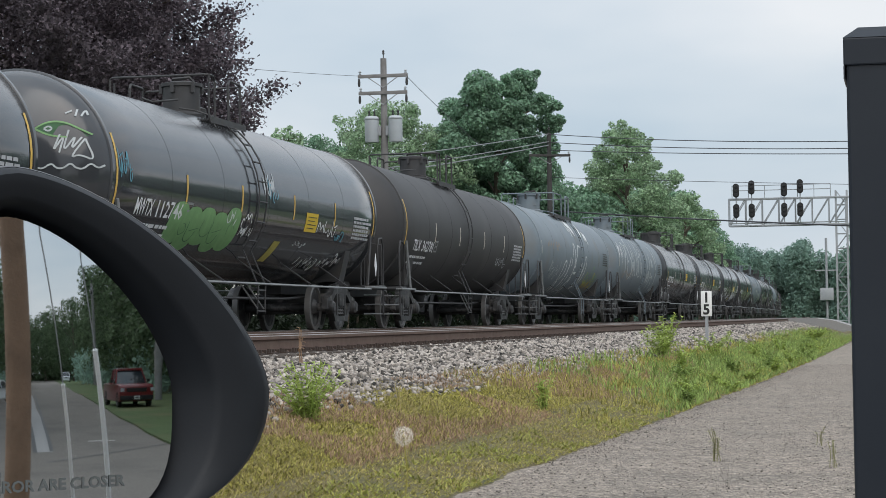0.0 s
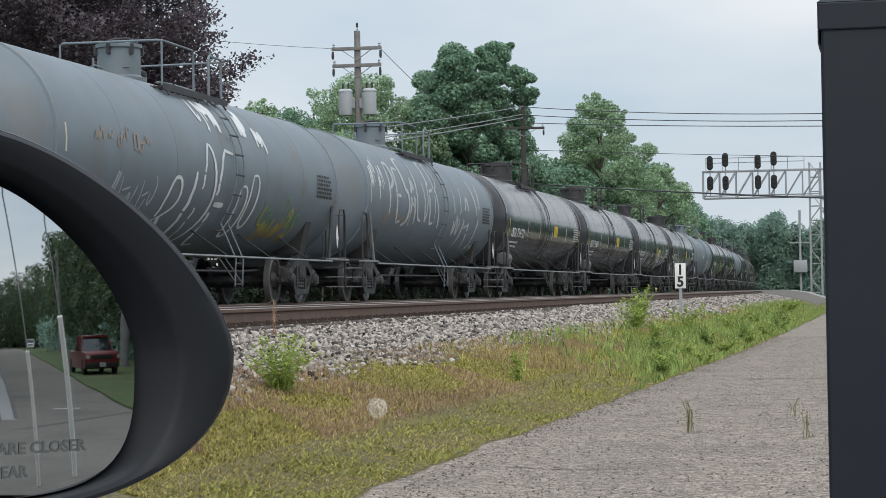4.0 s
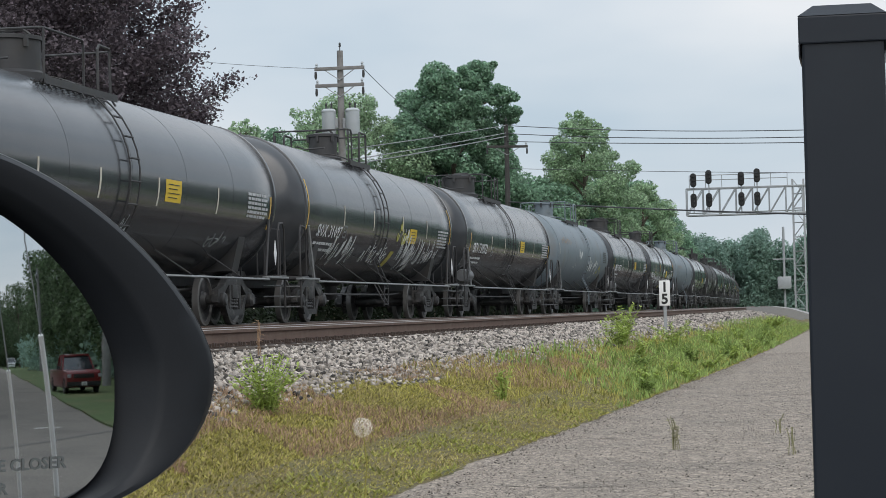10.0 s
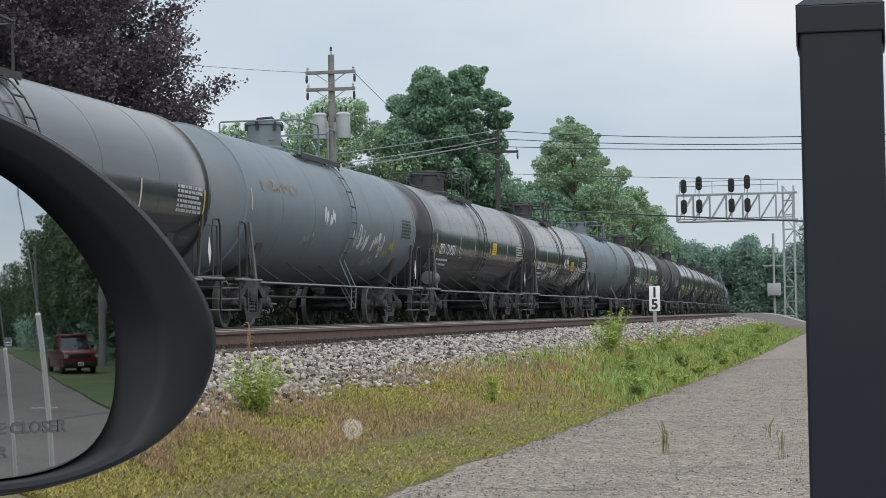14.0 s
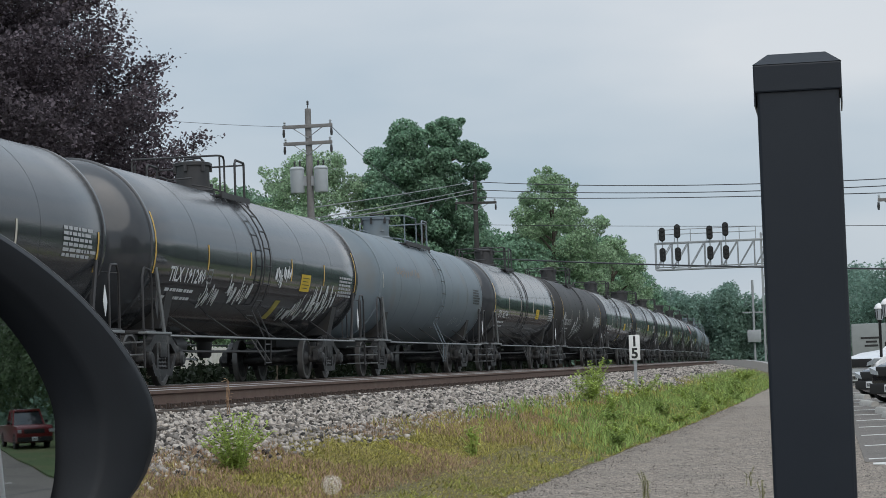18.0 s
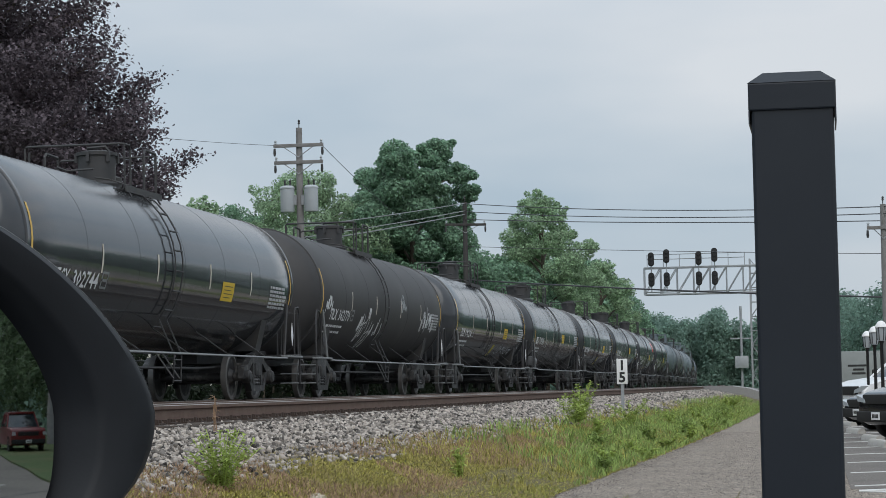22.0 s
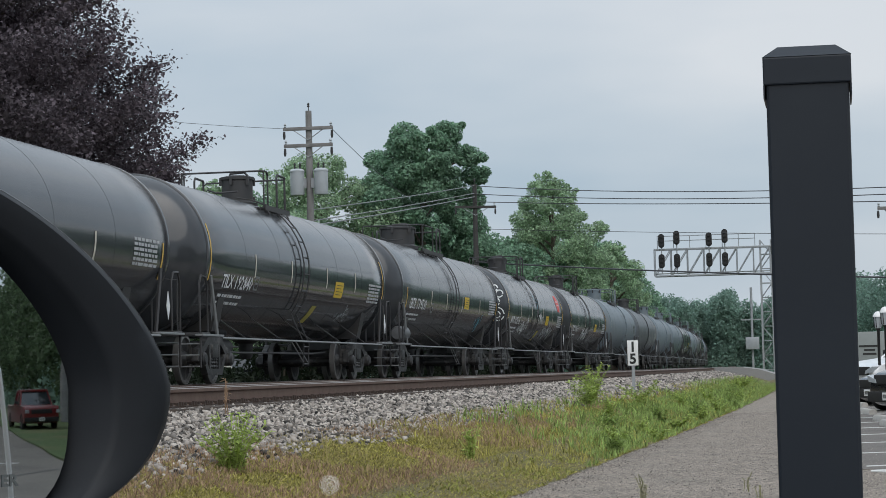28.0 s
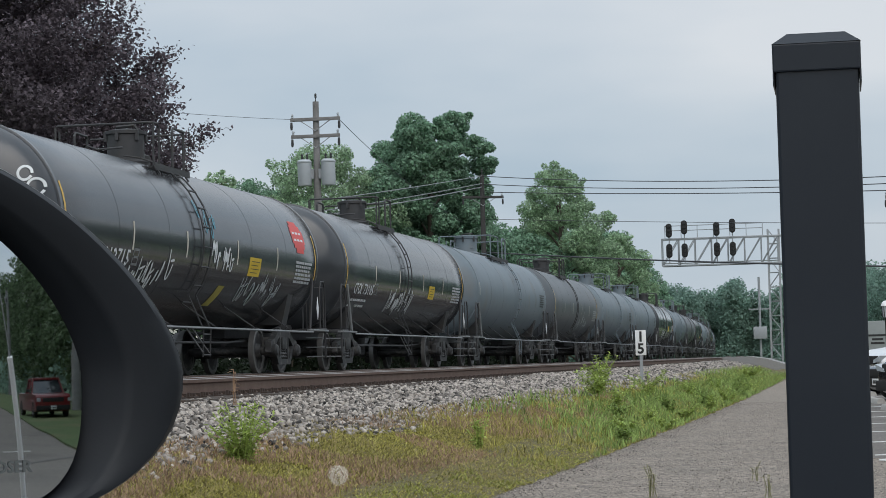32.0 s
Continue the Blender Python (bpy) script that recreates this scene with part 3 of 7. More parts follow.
def bogie(car, yc):
    """A three-piece truck: axles with wheels, cast side frames, springs, bolster."""
    for dy in (-0.89, 0.89):
        bm = bmesh.new()
        tube(bm, [(-1.05, yc + dy, 0.457), (1.05, yc + dy, 0.457)], 0.085, 10)
        axle = part("axle", bm, M_TRUCK, car)
        for side in (-1, 1):
            bm = bmesh.new()
            s = side
            prof = [(0.1, 0.66 * s), (0.13, 0.64 * s), (0.3, 0.7 * s), (0.37, 0.69 * s), (0.457, 0.69 * s), (0.457, 0.8 * s), (0.4, 0.81 * s), (0.38, 0.77 * s), (0.17, 0.76 * s), (0.12, 0.84 * s)]
            lathe(bm, prof, 28, "x", (0, yc + dy, 0.457))
            bm.faces.ensure_lookup_table()
            for f in bm.faces:
                r = [math.hypot(v.co.y - yc - dy, v.co.z - 0.457) for v in f.verts]
                f.material_index = 1 if min(r) > 0.36 else 0
            part("wheel", bm, [M_TRUCK, M_TREAD], axle)
    for side in (-1, 1):
        bm = bmesh.new()
        x0, x1 = 0.98 * side, 1.1 * side
        # top chord, columns and lower bow round two openings and the spring nest
        slab(bm, [(yc + u, v) for u, v in [(-1.12, 0.42), (-1.08, 0.64), (-0.75, 0.7), (-0.42, 0.88), (0.42, 0.88), (0.75, 0.7), (1.08, 0.64), (1.12, 0.42), (0.98, 0.4), (0.7, 0.56), (0.42, 0.72), (-0.42, 0.72), (-0.7, 0.56), (-0.98, 0.4)]], x0, x1)
        slab(bm, [(yc + u, v) for u, v in [(-0.8, 0.55), (-0.66, 0.55), (-0.38, 0.28), (0.38, 0.28), (0.66, 0.55), (0.8, 0.55), (0.48, 0.17), (-0.48, 0.17)]], x0, x1)
        box(bm, min(x0, x1), max(x0, x1), yc - 0.36, yc - 0.26, 0.2, 0.74)
        box(bm, min(x0, x1), max(x0, x1), yc + 0.26, yc + 0.36, 0.2, 0.74)
        part("side_frame", bm, M_TRUCK, car)
        for k in (-0.16, 0.0, 0.16):
            bm = bmesh.new()
            lathe(bm, [(0.058 + 0.017 * (h % 2), 0.29 + h * 0.0325) for h in range(9)], 10, "z", (1.03 * side, yc + k, 0))
            part("spring", bm, M_TRUCK, car)
        for dy in (-0.89, 0.89):
            bm = bmesh.new()
            lathe(bm, [(0.05, 1.0 * side), (0.13, 1.02 * side), (0.13, 1.16 * side), (0.09, 1.2 * side)], 14, "x", (0, yc + dy, 0.46))
            part("bearing_cap", bm, M_TRUCK, car)
    bm = bmesh.new()
    box(bm, -1.12, 1.12, yc - 0.2, yc + 0.2, 0.48, 0.74, 0.03)
    part("bolster", bm, M_TRUCK, car)
    bm = bmesh.new()
    for dy in (-0.4, 0.4):
        box(bm, -0.9, 0.9, yc + dy - 0.05, yc + dy + 0.05, 0.33, 0.42)
        for s in (-1, 1):
            box(bm, s * 0.75 - 0.05, s * 0.75 + 0.05, yc + dy * 1.05 - 0.05, yc + dy * 1.05 + 0.05, 0.25, 0.55)
    part("brake_beam", bm, M_UNDER, car)


def rod(car, name, pts, r, material, seg=6):
    bm = bmesh.new()
    tube(bm, pts, r, seg)
    return part(name, bm, material, car)


def tank_car(half, hatch_y, ladder_y, rails, cylinder=True, hr=0.42):
    """One tank car on the rail, its middle at the origin; the near side is +x."""
    car = thing("tank_car", "tank car", "tank car")
    bm = bmesh.new()
    prof = []
    for k in range(9):
        a = k / 8 * math.pi / 2
        prof.append((max(0.02, TANK_R * math.sin(a)), -half - 0.62 * math.cos(a)))
    prof += [(TANK_R, y) for y in np.linspace(-half, half, 12)[1:-1]]
    for k in range(9):
        a = math.pi / 2 - k / 8 * math.pi / 2
        prof.append((max(0.02, TANK_R * math.sin(a)), half + 0.62 * math.cos(a)))
    lathe(bm, prof, 64, "y", (0, 0, TANK_Z))
    tank = part("tank", bm, M_TANK_BLACK, car)
    for y in np.linspace(-half, half, 7):
        bm = bmesh.new()
        w = 0.05 if abs(abs(y) - half) < 0.01 else 0.012
        rr = TANK_R + (0.02 if w > 0.02 else 0.0025)
        lathe(bm, [(TANK_R - 0.01, y - w), (rr, y - w * 0.8), (rr, y + w * 0.8), (TANK_R - 0.01, y + w)], 64, "y", (0, 0, TANK_Z))
        part("weld_band", bm, M_TANK_BLACK, tank)
    # centre sill stubs, couplers, draft gear
    for e in (-1, 1):
        bm = bmesh.new()
        a, b = sorted((e * (half - 2.9), e * (half + 0.75)))
        box(bm, -0.22, 0.22, a, b, 0.72, 1.05, 0.02)
        part("stub_sill", bm, M_UNDER, car)
        bm = bmesh.new()
        a, b = sorted((e * (half + 0.7), e * (half + 1.12)))
        box(bm, -0.1, 0.1, a, b, 0.74, 0.96, 0.03)
        box(bm, -0.17, 0.17, *sorted((e * (half + 0.95), e * (half + 1.14))), 0.7, 1.0, 0.04)
        part("coupler", bm, M_TRUCK, car)
        # saddle under the tank over each truck
        bm = bmesh.new()
        yc = e * (half - 1.55)
        out = [(-1.28, 1.72), (-1.1, 0.98), (1.1, 0.98), (1.28, 1.72), (1.0, 1.35), (0.5, 1.08), (-0.5, 1.08), (-1.0, 1.35)]
        slab(bm, out, yc - 0.2, yc + 0.2, "y")
        part("saddle", bm, M_UNDER, car)
        bogie(car, yc)
        # end platform with its posts
        bm = bmesh.new()
        box(bm, -1.5, 1.5, *sorted((e * (half + 0.1), e * (half + 0.62))), 0.86, 0.92, 0.008)
        part("end_platform", bm, M_UNDER, car)
        bm = bmesh.new()
        box(bm, 1.38, 1.53, *sorted((e * (half - 0.7), e * (half + 0.66))), 0.85, 0.89, 0.01)
        part("side_step", bm, M_STEP, car)
        for s in (-1, 1):
            x = 1.46 * s
            y0, y1 = e * (half + 0.14), e * (half + 0.62)
            arch = [(x, y0, 0.9), (x, y0, 1.75), (x, y0 + e * 0.1, 1.9), (x, y1 - e * 0.1, 1.92), (x, y1, 1.78), (x, y1, 0.9)]
            rod(car, "handrail", arch, 0.02, M_UNDER)
            rod(car, "handrail", [(x * 0.72, y1, 0.9), (x * 0.72, y1, 1.85), (x * 0.4, y1, 1.9), (x * 0.4, y1, 0.9)], 0.018, M_UNDER)
            lad = [rod(car, "end_ladder", [(x, y1 - e * 0.02, 0.3), (x, y1 - e * 0.02, 0.9)], 0.022, M_UNDER)]
            for k in range(3 if s > 0 else 0):
                rod(lad[0], "rung", [(x - 0.02 * s, y1 - e * 0.02, 0.32 + 0.2 * k), (x - 0.42 * s, y1 - e * 0.02, 0.32 + 0.2 * k)], 0.014, M_STEP, 5)
            # leaning brace from the step to the shell
            rod(car, "brace", [(1.42 * s, e * (half - 0.62), 0.88), (1.41 * s, e * (half - 0.28), 1.95)], 0.035, M_STEP if s > 0 and e < 0 else M_UNDER)
            # brake hand valve plate, a pale diamond on the near far-end corner
        bm = bmesh.new()
        slab(bm, [(e * half - 0.08 * e - 0.09, 1.32), (e * half - 0.08 * e, 1.1), (e * half - 0.08 * e + 0.09, 1.32), (e * half - 0.08 * e, 1.58)], 1.465, 1.475)
        part("placard_holder", bm, M_LETTER if e > 0 else M_UNDER, car, "pale diamond placard in its holder" if e > 0 else "")
        # air hoses
        rod(car, "air_hose", [(0.35, e * (half + 0.8), 0.8), (0.38, e * (half + 0.95), 0.5), (0.3, e * (half + 1.1), 0.42), (0.25, e * (half + 1.15), 0.6)], 0.022, M_UNDER)
    # long side rails, near and far, with hangers
    for s in (-1, 1):
        rod(car, "side_rail", [(1.5 * s, -half + 0.65, 0.83), (1.5 * s, half - 0.65, 0.83)], 0.021, M_STEP)
        for y in np.linspace(-half + 2.4, half - 2.4, 5):
            rod(car, "hanger", [(1.49 * s, y, 0.83), (0.98 * s, y - 0.5, 1.28)], 0.013, M_UNDER, 5)
    # brake gear between the trucks
    if cylinder:
        bm = bmesh.new()
        lathe(bm, [(0.02, -half - 0.02), (0.16, -half - 0.0), (0.19, -half + 0.06), (0.19, -half + 0.85), (0.15, -half + 0.92), (0.02, -half + 0.94)], 20, "y", (1.28, 0, 1.16))
        part("air_reservoir", bm, M_RESERVOIR, car, "grey cylindrical air reservoir")
    bm = bmesh.new()
    box(bm, -0.35, 0.1, -half + 3.4, -half + 4.4, 0.55, 0.85, 0.04)
    lathe(bm, [(0.03, -half + 4.4), (0.17, -half + 4.45), (0.17, -half + 5.1), (0.03, -half + 5.15)], 14, "y", (0.3, 0, 0.72))
    part("brake_cylinder", bm, M_UNDER, car)
    rod(car, "brake_pipe", [(0.75, -half + 1, 0.66), (0.75, -half + 4.5, 0.6), (0.55, half - 4, 0.62), (0.6, half - 1, 0.7)], 0.025, M_UNDER)
    rod(car, "brake_rod", [(0.45, -half + 2.5, 0.5), (0.5, -half + 5.5, 0.46)], 0.02, M_STEP)
    bm = bmesh.new()
    lathe(bm, [(0.28, 0.98), (0.3, 0.9), (0.16, 0.82), (0.14, 0.55), (0.1, 0.5)], 16, "z", (0, 0, 0))
    part("bottom_outlet", bm, M_UNDER, car)
    # manway housing, walkway and its rails on the top
    top = TANK_Z + TANK_R
    hy = hatch_y
    yc, ym, ya, yb = rails
    bm = bmesh.new()
    lathe(bm, [(hr + 0.1, top - 0.1), (hr + 0.1, top + 0.0), (hr + 0.03, top + 0.02), (hr, top + 0.05), (hr, top + 0.49), (hr + 0.03, top + 0.5), (hr + 0.03, top + 0.56), (hr * 0.5, top + 0.6)], 28, "z", (0, hy, 0))
    hatch = part("valve_housing", bm, M_UNDER, car, "round dark protective housing on the tank's top")
    rod(hatch, "lid_hinge", [(hr * 0.8, hy - 0.1, top + 0.57), (hr * 0.6, hy - 0.14, top + 0.65), (-0.1, hy - 0.16, top + 0.63), (-0.14, hy - 0.1, top + 0.56)], 0.028, M_UNDER)
    for k in range(6):
        a = k * math.tau / 6 + 0.4
        bm = bmesh.new()
        box(bm, (hr + 0.02) * math.cos(a) - 0.03, (hr + 0.02) * math.cos(a) + 0.03, hy + (hr + 0.02) * math.sin(a) - 0.03, hy + (hr + 0.02) * math.sin(a) + 0.03, top + 0.38, top + 0.55)
        part("lid_bolt", bm, M_UNDER, hatch)
    bm = bmesh.new()
    lathe(bm, [(0.12, top - 0.05), (0.12, top + 0.12), (0.16, top + 0.13), (0.16, top + 0.2), (0.05, top + 0.24)], 14, "z", (0, hy + hr + 0.55, 0))
    part("relief_valve", bm, M_UNDER, car)
    zw = top - 0.2
    bm = bmesh.new()
    for s in (-1, 1):
        for k in range(6):
            x = s * (0.68 + k * 0.056)
            box(bm, x - 0.012, x + 0.012, yc - 0.05, yb + 0.1, zw - 0.02, zw + 0.015)
        for k in range(12):
            y = yc + (yb - yc) * k / 11
            box(bm, *sorted((s * 0.66, s * 0.95)), y - 0.012, y + 0.012, zw - 0.03, zw - 0.005)
    tagged(part("grating", bm, M_UNDER, car, "steel grating walkway beside the housing"), kind="stuff")
    for s in (-1, 1):
        bm = bmesh.new()
        box(bm, *sorted((s * 0.95, s * 0.97)), yc - 0.08, yb + 0.14, zw - 0.06, zw + 0.05)
        part("toe_board", bm, M_UNDER, car)
        for y in (yc + 0.1, (yc + yb) / 2, yb - 0.05):
            rod(car, "walkway_bracket", [(0.94 * s, y, zw - 0.04), (1.0 * s, y, zw - 0.14)], 0.018, M_UNDER, 5)
    zr, X = top + 0.56, 0.9
    # rail across the tank at the near end of the walkway, turned down along its side
    rod(car, "top_rail", [(-0.84, yc, top - 0.26), (-0.84, yc, zr - 0.03), (-0.8, yc, zr), (X - 0.06, yc, zr), (X, yc + 0.06, zr), (X, ym - 0.07, zr), (X, ym, zr - 0.07), (X, ym, zw)], 0.02, M_UNDER, 8)
    rod(car, "rail_post", [(X, yc + 0.04, zr), (X, yc + 0.04, zw)], 0.02, M_UNDER)
    rod(car, "rail_post", [(-X, ym, zr - 0.05), (-X, ym, zw)], 0.02, M_UNDER)
    rod(car, "grab_bar", [(-0.4, yc + 0.2, top - 0.06), (-0.4, yc + 0.2, top + 0.17), (-0.34, yc + 0.2, top + 0.22), (-0.16, yc + 0.2, top + 0.15), (0.3, yc + 0.2, top + 0.17)], 0.018, M_UNDER, 7)
    rod(car, "end_rail", [(-X, yb, zw), (-X, yb, zr - 0.12), (-X + 0.06, yb, zr - 0.06), (X, yb, zr - 0.04)], 0.019, M_UNDER, 7)
    for s in (-1, 1):
        x = X * s
        rod(car, "ladder_arch", [(x, ya, zw), (x, ya, zr - 0.06), (x, ya + 0.07, zr + 0.01), (x, yb - 0.03, zr), (x, yb, zr - 0.03), (x, yb, zw - 0.02)], 0.024, M_UNDER, 8)
    # curved side ladder
    for s in (1, -1):
        posts = []
        for dy in (-0.22, 0.22):
            pts = []
            for k in range(13):
                h = 2.05 - k * 0.26
                p = on_tank(ladder_y + dy, h, 0.09)
                pts.append((p.x * s, p.y, p.z))
            pts += [(1.5 * s, ladder_y + dy, 0.8), (1.48 * s, ladder_y + dy, 0.32)]
            posts.append(rod(car, "side_ladder", pts, 0.015, M_UNDER))
        for k in range(10 if s > 0 else 0):
            h = 1.75 - k * 0.33
            p = on_tank(ladder_y, h, 0.09)
            rod(posts[0], "rung", [(p.x * s, p.y - 0.24, p.z), (p.x * s, p.y + 0.24, p.z)], 0.016, M_UNDER, 5)
        for z in (0.72, 0.36):
            rod(posts[0], "rung", [(1.49 * s, ladder_y - 0.22, z), (1.49 * s, ladder_y + 0.22, z)], 0.016, M_UNDER, 5)
        for dy in (-0.2, 0.16):
            rod(car, "ladder_brace", [(1.48 * s, ladder_y + dy, 0.4), (1.47 * s, ladder_y + dy - 0.95, 0.82)], 0.014, M_STEP if s > 0 else M_UNDER, 5)
    return car


# how far the train has come by t: it gathers speed slowly
SPEEDS = [9.291, 9.645, 9.944, 10.115, 10.284, 10.514, 10.772, 11.042, 11.322]


def run(t):
    ts = np.linspace(0, t, 60)
    v = np.interp(ts, np.arange(9) * 4.0, SPEEDS)
    return float(np.sum((v[1:] + v[:-1]) / 2 * np.diff(ts)))


BLACK, BROWN, GREY, SLATE = "glossy black", "flat brown-black", "weathered grey", "dull slate"
PAINTS = {BLACK: M_TANK_BLACK, BROWN: M_TANK_BROWN, GREY: M_TANK_GREY, SLATE: M_TANK_SLATE}
# paint, template, reporting mark
TRAIN = [(BLACK, "b", ""), (BLACK, "b", "MWTX 112746"), (BROWN, "b", "TILX 362781"), (GREY, "c", ""), (GREY, "c", ""),
         (BLACK, "a", "CBTX 739732"), (BLACK, "a", "CBTX 739687"), (BLACK, "b", "SIOX 31097"), (BLACK, "a", "CBTX 739572"), (GREY, "c", ""),
         (BLACK, "a", "CBTX 739551"), (BLACK, "b", "TILX 191280"), (GREY, "c", ""), (BLACK, "b", "CTCX 302744"), (BROWN, "b", "TILX 362770"),
         (BLACK, "b", "TILX 191256"), (BLACK, "a", "CBTX 739541"), (BLACK, "b", "TILX 192840"), (BLACK, "a", "CBTX 739539"), (BLACK, "b", "MWTX 112715"),
         (BLACK, "b", "CTCX 73105"), (GREY, "c", ""), (SLATE, "b", ""), (GREY, "c", ""), (GREY, "c", ""), (BLACK, "b", ""), (GREY, "c", ""), (SLATE, "b", ""),
         (BLACK, "b", ""), (GREY, "c", ""), (SLATE, "b", ""), (BLACK, "b", ""), (GREY, "c", ""), (BLACK, "b", ""), (BLACK, "a", ""), (BLACK, "b", "")]
cars = []


def paint_car(car, tank_paint):
    """Gives one copy its own paint on the shell and its bands."""
    for o in car.children:
        if o.name.startswith("tank"):
            for q in (o, *o.children):
                q.material_slots[0].link = "OBJECT"
                q.material_slots[0].material = tank_paint
        elif tank_paint == M_TANK_GREY and o.name.split(".")[0] in ("valve_housing", "top_rail", "rail_post", "end_rail", "grab_bar", "ladder_arch", "side_ladder"):
            o.material_slots[0].link = "OBJECT"
            o.material_slots[0].material = tank_paint


# middle of the red decal on one car: along it, and round its shell
RED_AT = (6.38, 0.32)


def dress_car(car, n, paint, kind, mark):
    """Stencils, reflectors, placards and sprayed paint on the near side."""
    half = {"a": 8.17, "b": 7.8, "c": 7.8}[kind]
    tank = next(o for o in car.children if o.name.startswith("tank"))
    if paint != GREY:
        low = -0.1 if kind == "a" else 0.0
        for y in ((-7.5, -3.93, -1.45, 1.25, 4.5, 7.9) if kind == "a" else (-7.62, -4.5, -1.6, 1.6, 4.5, 7.66)):
            bm = bmesh.new()
            tall = abs(y) > 7
            decal(bm, y - 0.035, y + 0.035, low - (0.62 if tall else 0.45), low + (0.42 if tall and kind == "b" else 0.0))
            part("reflector", bm, M_YELLOW_MARK if (tall or n in (1, 11)) else M_WHITE_MARK, tank)
    else:
        bm = bmesh.new()
        decal(bm, -half + 0.3, -half + 0.36, -0.3, 0.1)
        part("reflector", bm, M_WHITE_MARK, tank)
    if mark:
        y, h, size, wide = (-6.68, -0.71, 0.36, 2.12) if kind == "b" else (-7.02, -0.64, 0.4, 2.42)
        letters, figures = mark.split()
        k = wide / (len(mark) - 0.3)
        part("reporting_mark", lettering(letters, size, y, h, k * (len(letters) - 0.15)), M_LETTER, tank, "white stencilled letters")
        part("car_number", lettering(figures, size, y + k * (len(letters) + 0.75), h, k * (len(figures) - 0.1)), M_LETTER, tank, "white stencilled figures")
        bm = bmesh.new()
        for row, h in enumerate((-0.9, -1.05) if kind == "b" else (-0.84, -0.98)):
            y = -half + 1.15
            for w in (0.3, 0.16, 0.22, 0.12, 0.3, 0.2, 0.14, 0.26):
                decal(bm, y, y + w * 0.78, h, h + 0.06)
                y += w
        tagged(part("weight_stencil", bm, M_LETTER, tank), kind="stuff")
        bm = bmesh.new()
        y = -4.42 if kind == "b" else -3.8
        for a in (0, 0.26):
            decal(bm, y + a, y + a + 0.04, -0.7, -0.42)
        for h in (-0.7, -0.58, -0.46):
            decal(bm, y + 0.04, y + 0.26, h, h + 0.04)
        part("boxed_stencil", bm, M_STEP, tank)
    # data block near the far end
    bm = bmesh.new()
    rnd = random.Random(n)
    for row in range(6):
        y = half - (1.6 if paint == GREY else 1.8)
        h = (0.06 if paint == GREY else -0.08 if kind == "a" else -0.2) - row * 0.08
        while y < half - 0.6:
            w = rnd.uniform(0.08, 0.26)
            decal(bm, y, y + w, h - 0.05, h)
            y += w + 0.035
    tagged(part("data_stencil", bm, M_SIGN_BLACK if paint == GREY else M_DATA, tank), kind="stuff")
    if paint == BLACK:
        bm = bmesh.new()
        y = 1.6 if kind == "a" else 2.45
        h = -0.1 if kind == "a" else -0.27
        decal(bm, y, y + 0.82, h - 0.36, h)
        pl = part("yellow_placard", bm, M_YELLOW, tank, "yellow warning placard")
        bm = bmesh.new()
        for k in range(4):
            decal(bm, y + 0.12, y + 0.7 - 0.1 * (k % 2), h - 0.07 - k * 0.07, h - 0.085 - k * 0.07, 0.01)
        tagged(part("placard_print", bm, M_SIGN_BLACK, pl), kind="stuff")
    if n in (1, 7, 11, 15, 17, 19):
        bm = bmesh.new()
        decal(bm, 0.7, 1.1, -1.34, -0.88, 0.007, 0.16)
        part("slanted_decal", bm, M_YELLOW_FADED, tank, "faded yellow slanted decal")
    if n in (19,):
        bm = bmesh.new()
        for k, cut in enumerate((0.2, 0.08, 0.0, 0.0, 0.0, 0.08, 0.2)):
            decal(bm, RED_AT[0] - 0.5 + cut, RED_AT[0] + 0.5 - cut, RED_AT[1] - 0.35 + k * 0.1, RED_AT[1] - 0.25 + k * 0.1, 0.007)
        part("red_decal", bm, M_RED_SIGN, tank, "red octagonal decal")
        bm = bmesh.new()
        for k in range(3):
            decal(bm, RED_AT[0] - 0.36 + k * 0.26, RED_AT[0] - 0.18 + k * 0.26, RED_AT[1] - 0.1, RED_AT[1] + 0.1, 0.0095)
        tagged(part("decal_print", bm, M_LETTER, tank), kind="stuff")
    if n == 1:
        tagged(part("graffiti", bubble_letters(-5.0, -1.6, -1.2, -0.46, 5), SPRAY["green"], tank, "fat green sprayed bubble letters"), kind="stuff")
    for k, (paint_name, y0, y1, h0, h1, count, wide, *word) in enumerate(GRAFFITI.get(n, ())):
        ob = part("graffiti", scribble(n * 10 + k, y0, y1, h0, h1, count, wide, 0.0095, word[0] if word else ""), SPRAY[paint_name], tank, paint_name.replace("yellow_dark", "ochre") + " sprayed graffiti")
        tagged(ob, kind="stuff")
    if n == 1:
        eye = [(0.51, 0.56), (0.68, 0.65), (0.89, 0.66), (1.08, 0.56), (1.22, 0.46), (0.95, 0.45), (0.7, 0.47)]
        bm = bmesh.new()
        bm.faces.new([bm.verts.new(on_dome(x, z, half, 0.006)) for x, z in eye])
        part("end_graffiti", bm, SPRAY["dark"], tank, "faded green sprayed patch on the tank's end", smooth=False)
        for pts, colour in END_TAG:
            part("end_graffiti", dome_line(pts, half), SPRAY[colour], tank, "thin sprayed line on the tank's end")
    if n == 19:
        for cx, cz, rr in ((1.05, 0.62, 0.09), (1.2, 0.42, 0.11), (1.08, 0.14, 0.13), (1.14, -0.28, 0.2), (1.12, -0.3, 0.1)):
            ring = [(cx + rr * math.cos(a), cz + rr * 1.15 * math.sin(a)) for a in np.linspace(0, 5.9, 11)]
            part("end_graffiti", dome_line(ring, half, 0.018), SPRAY["white"], tank, "white sprayed loop on the tank's end")


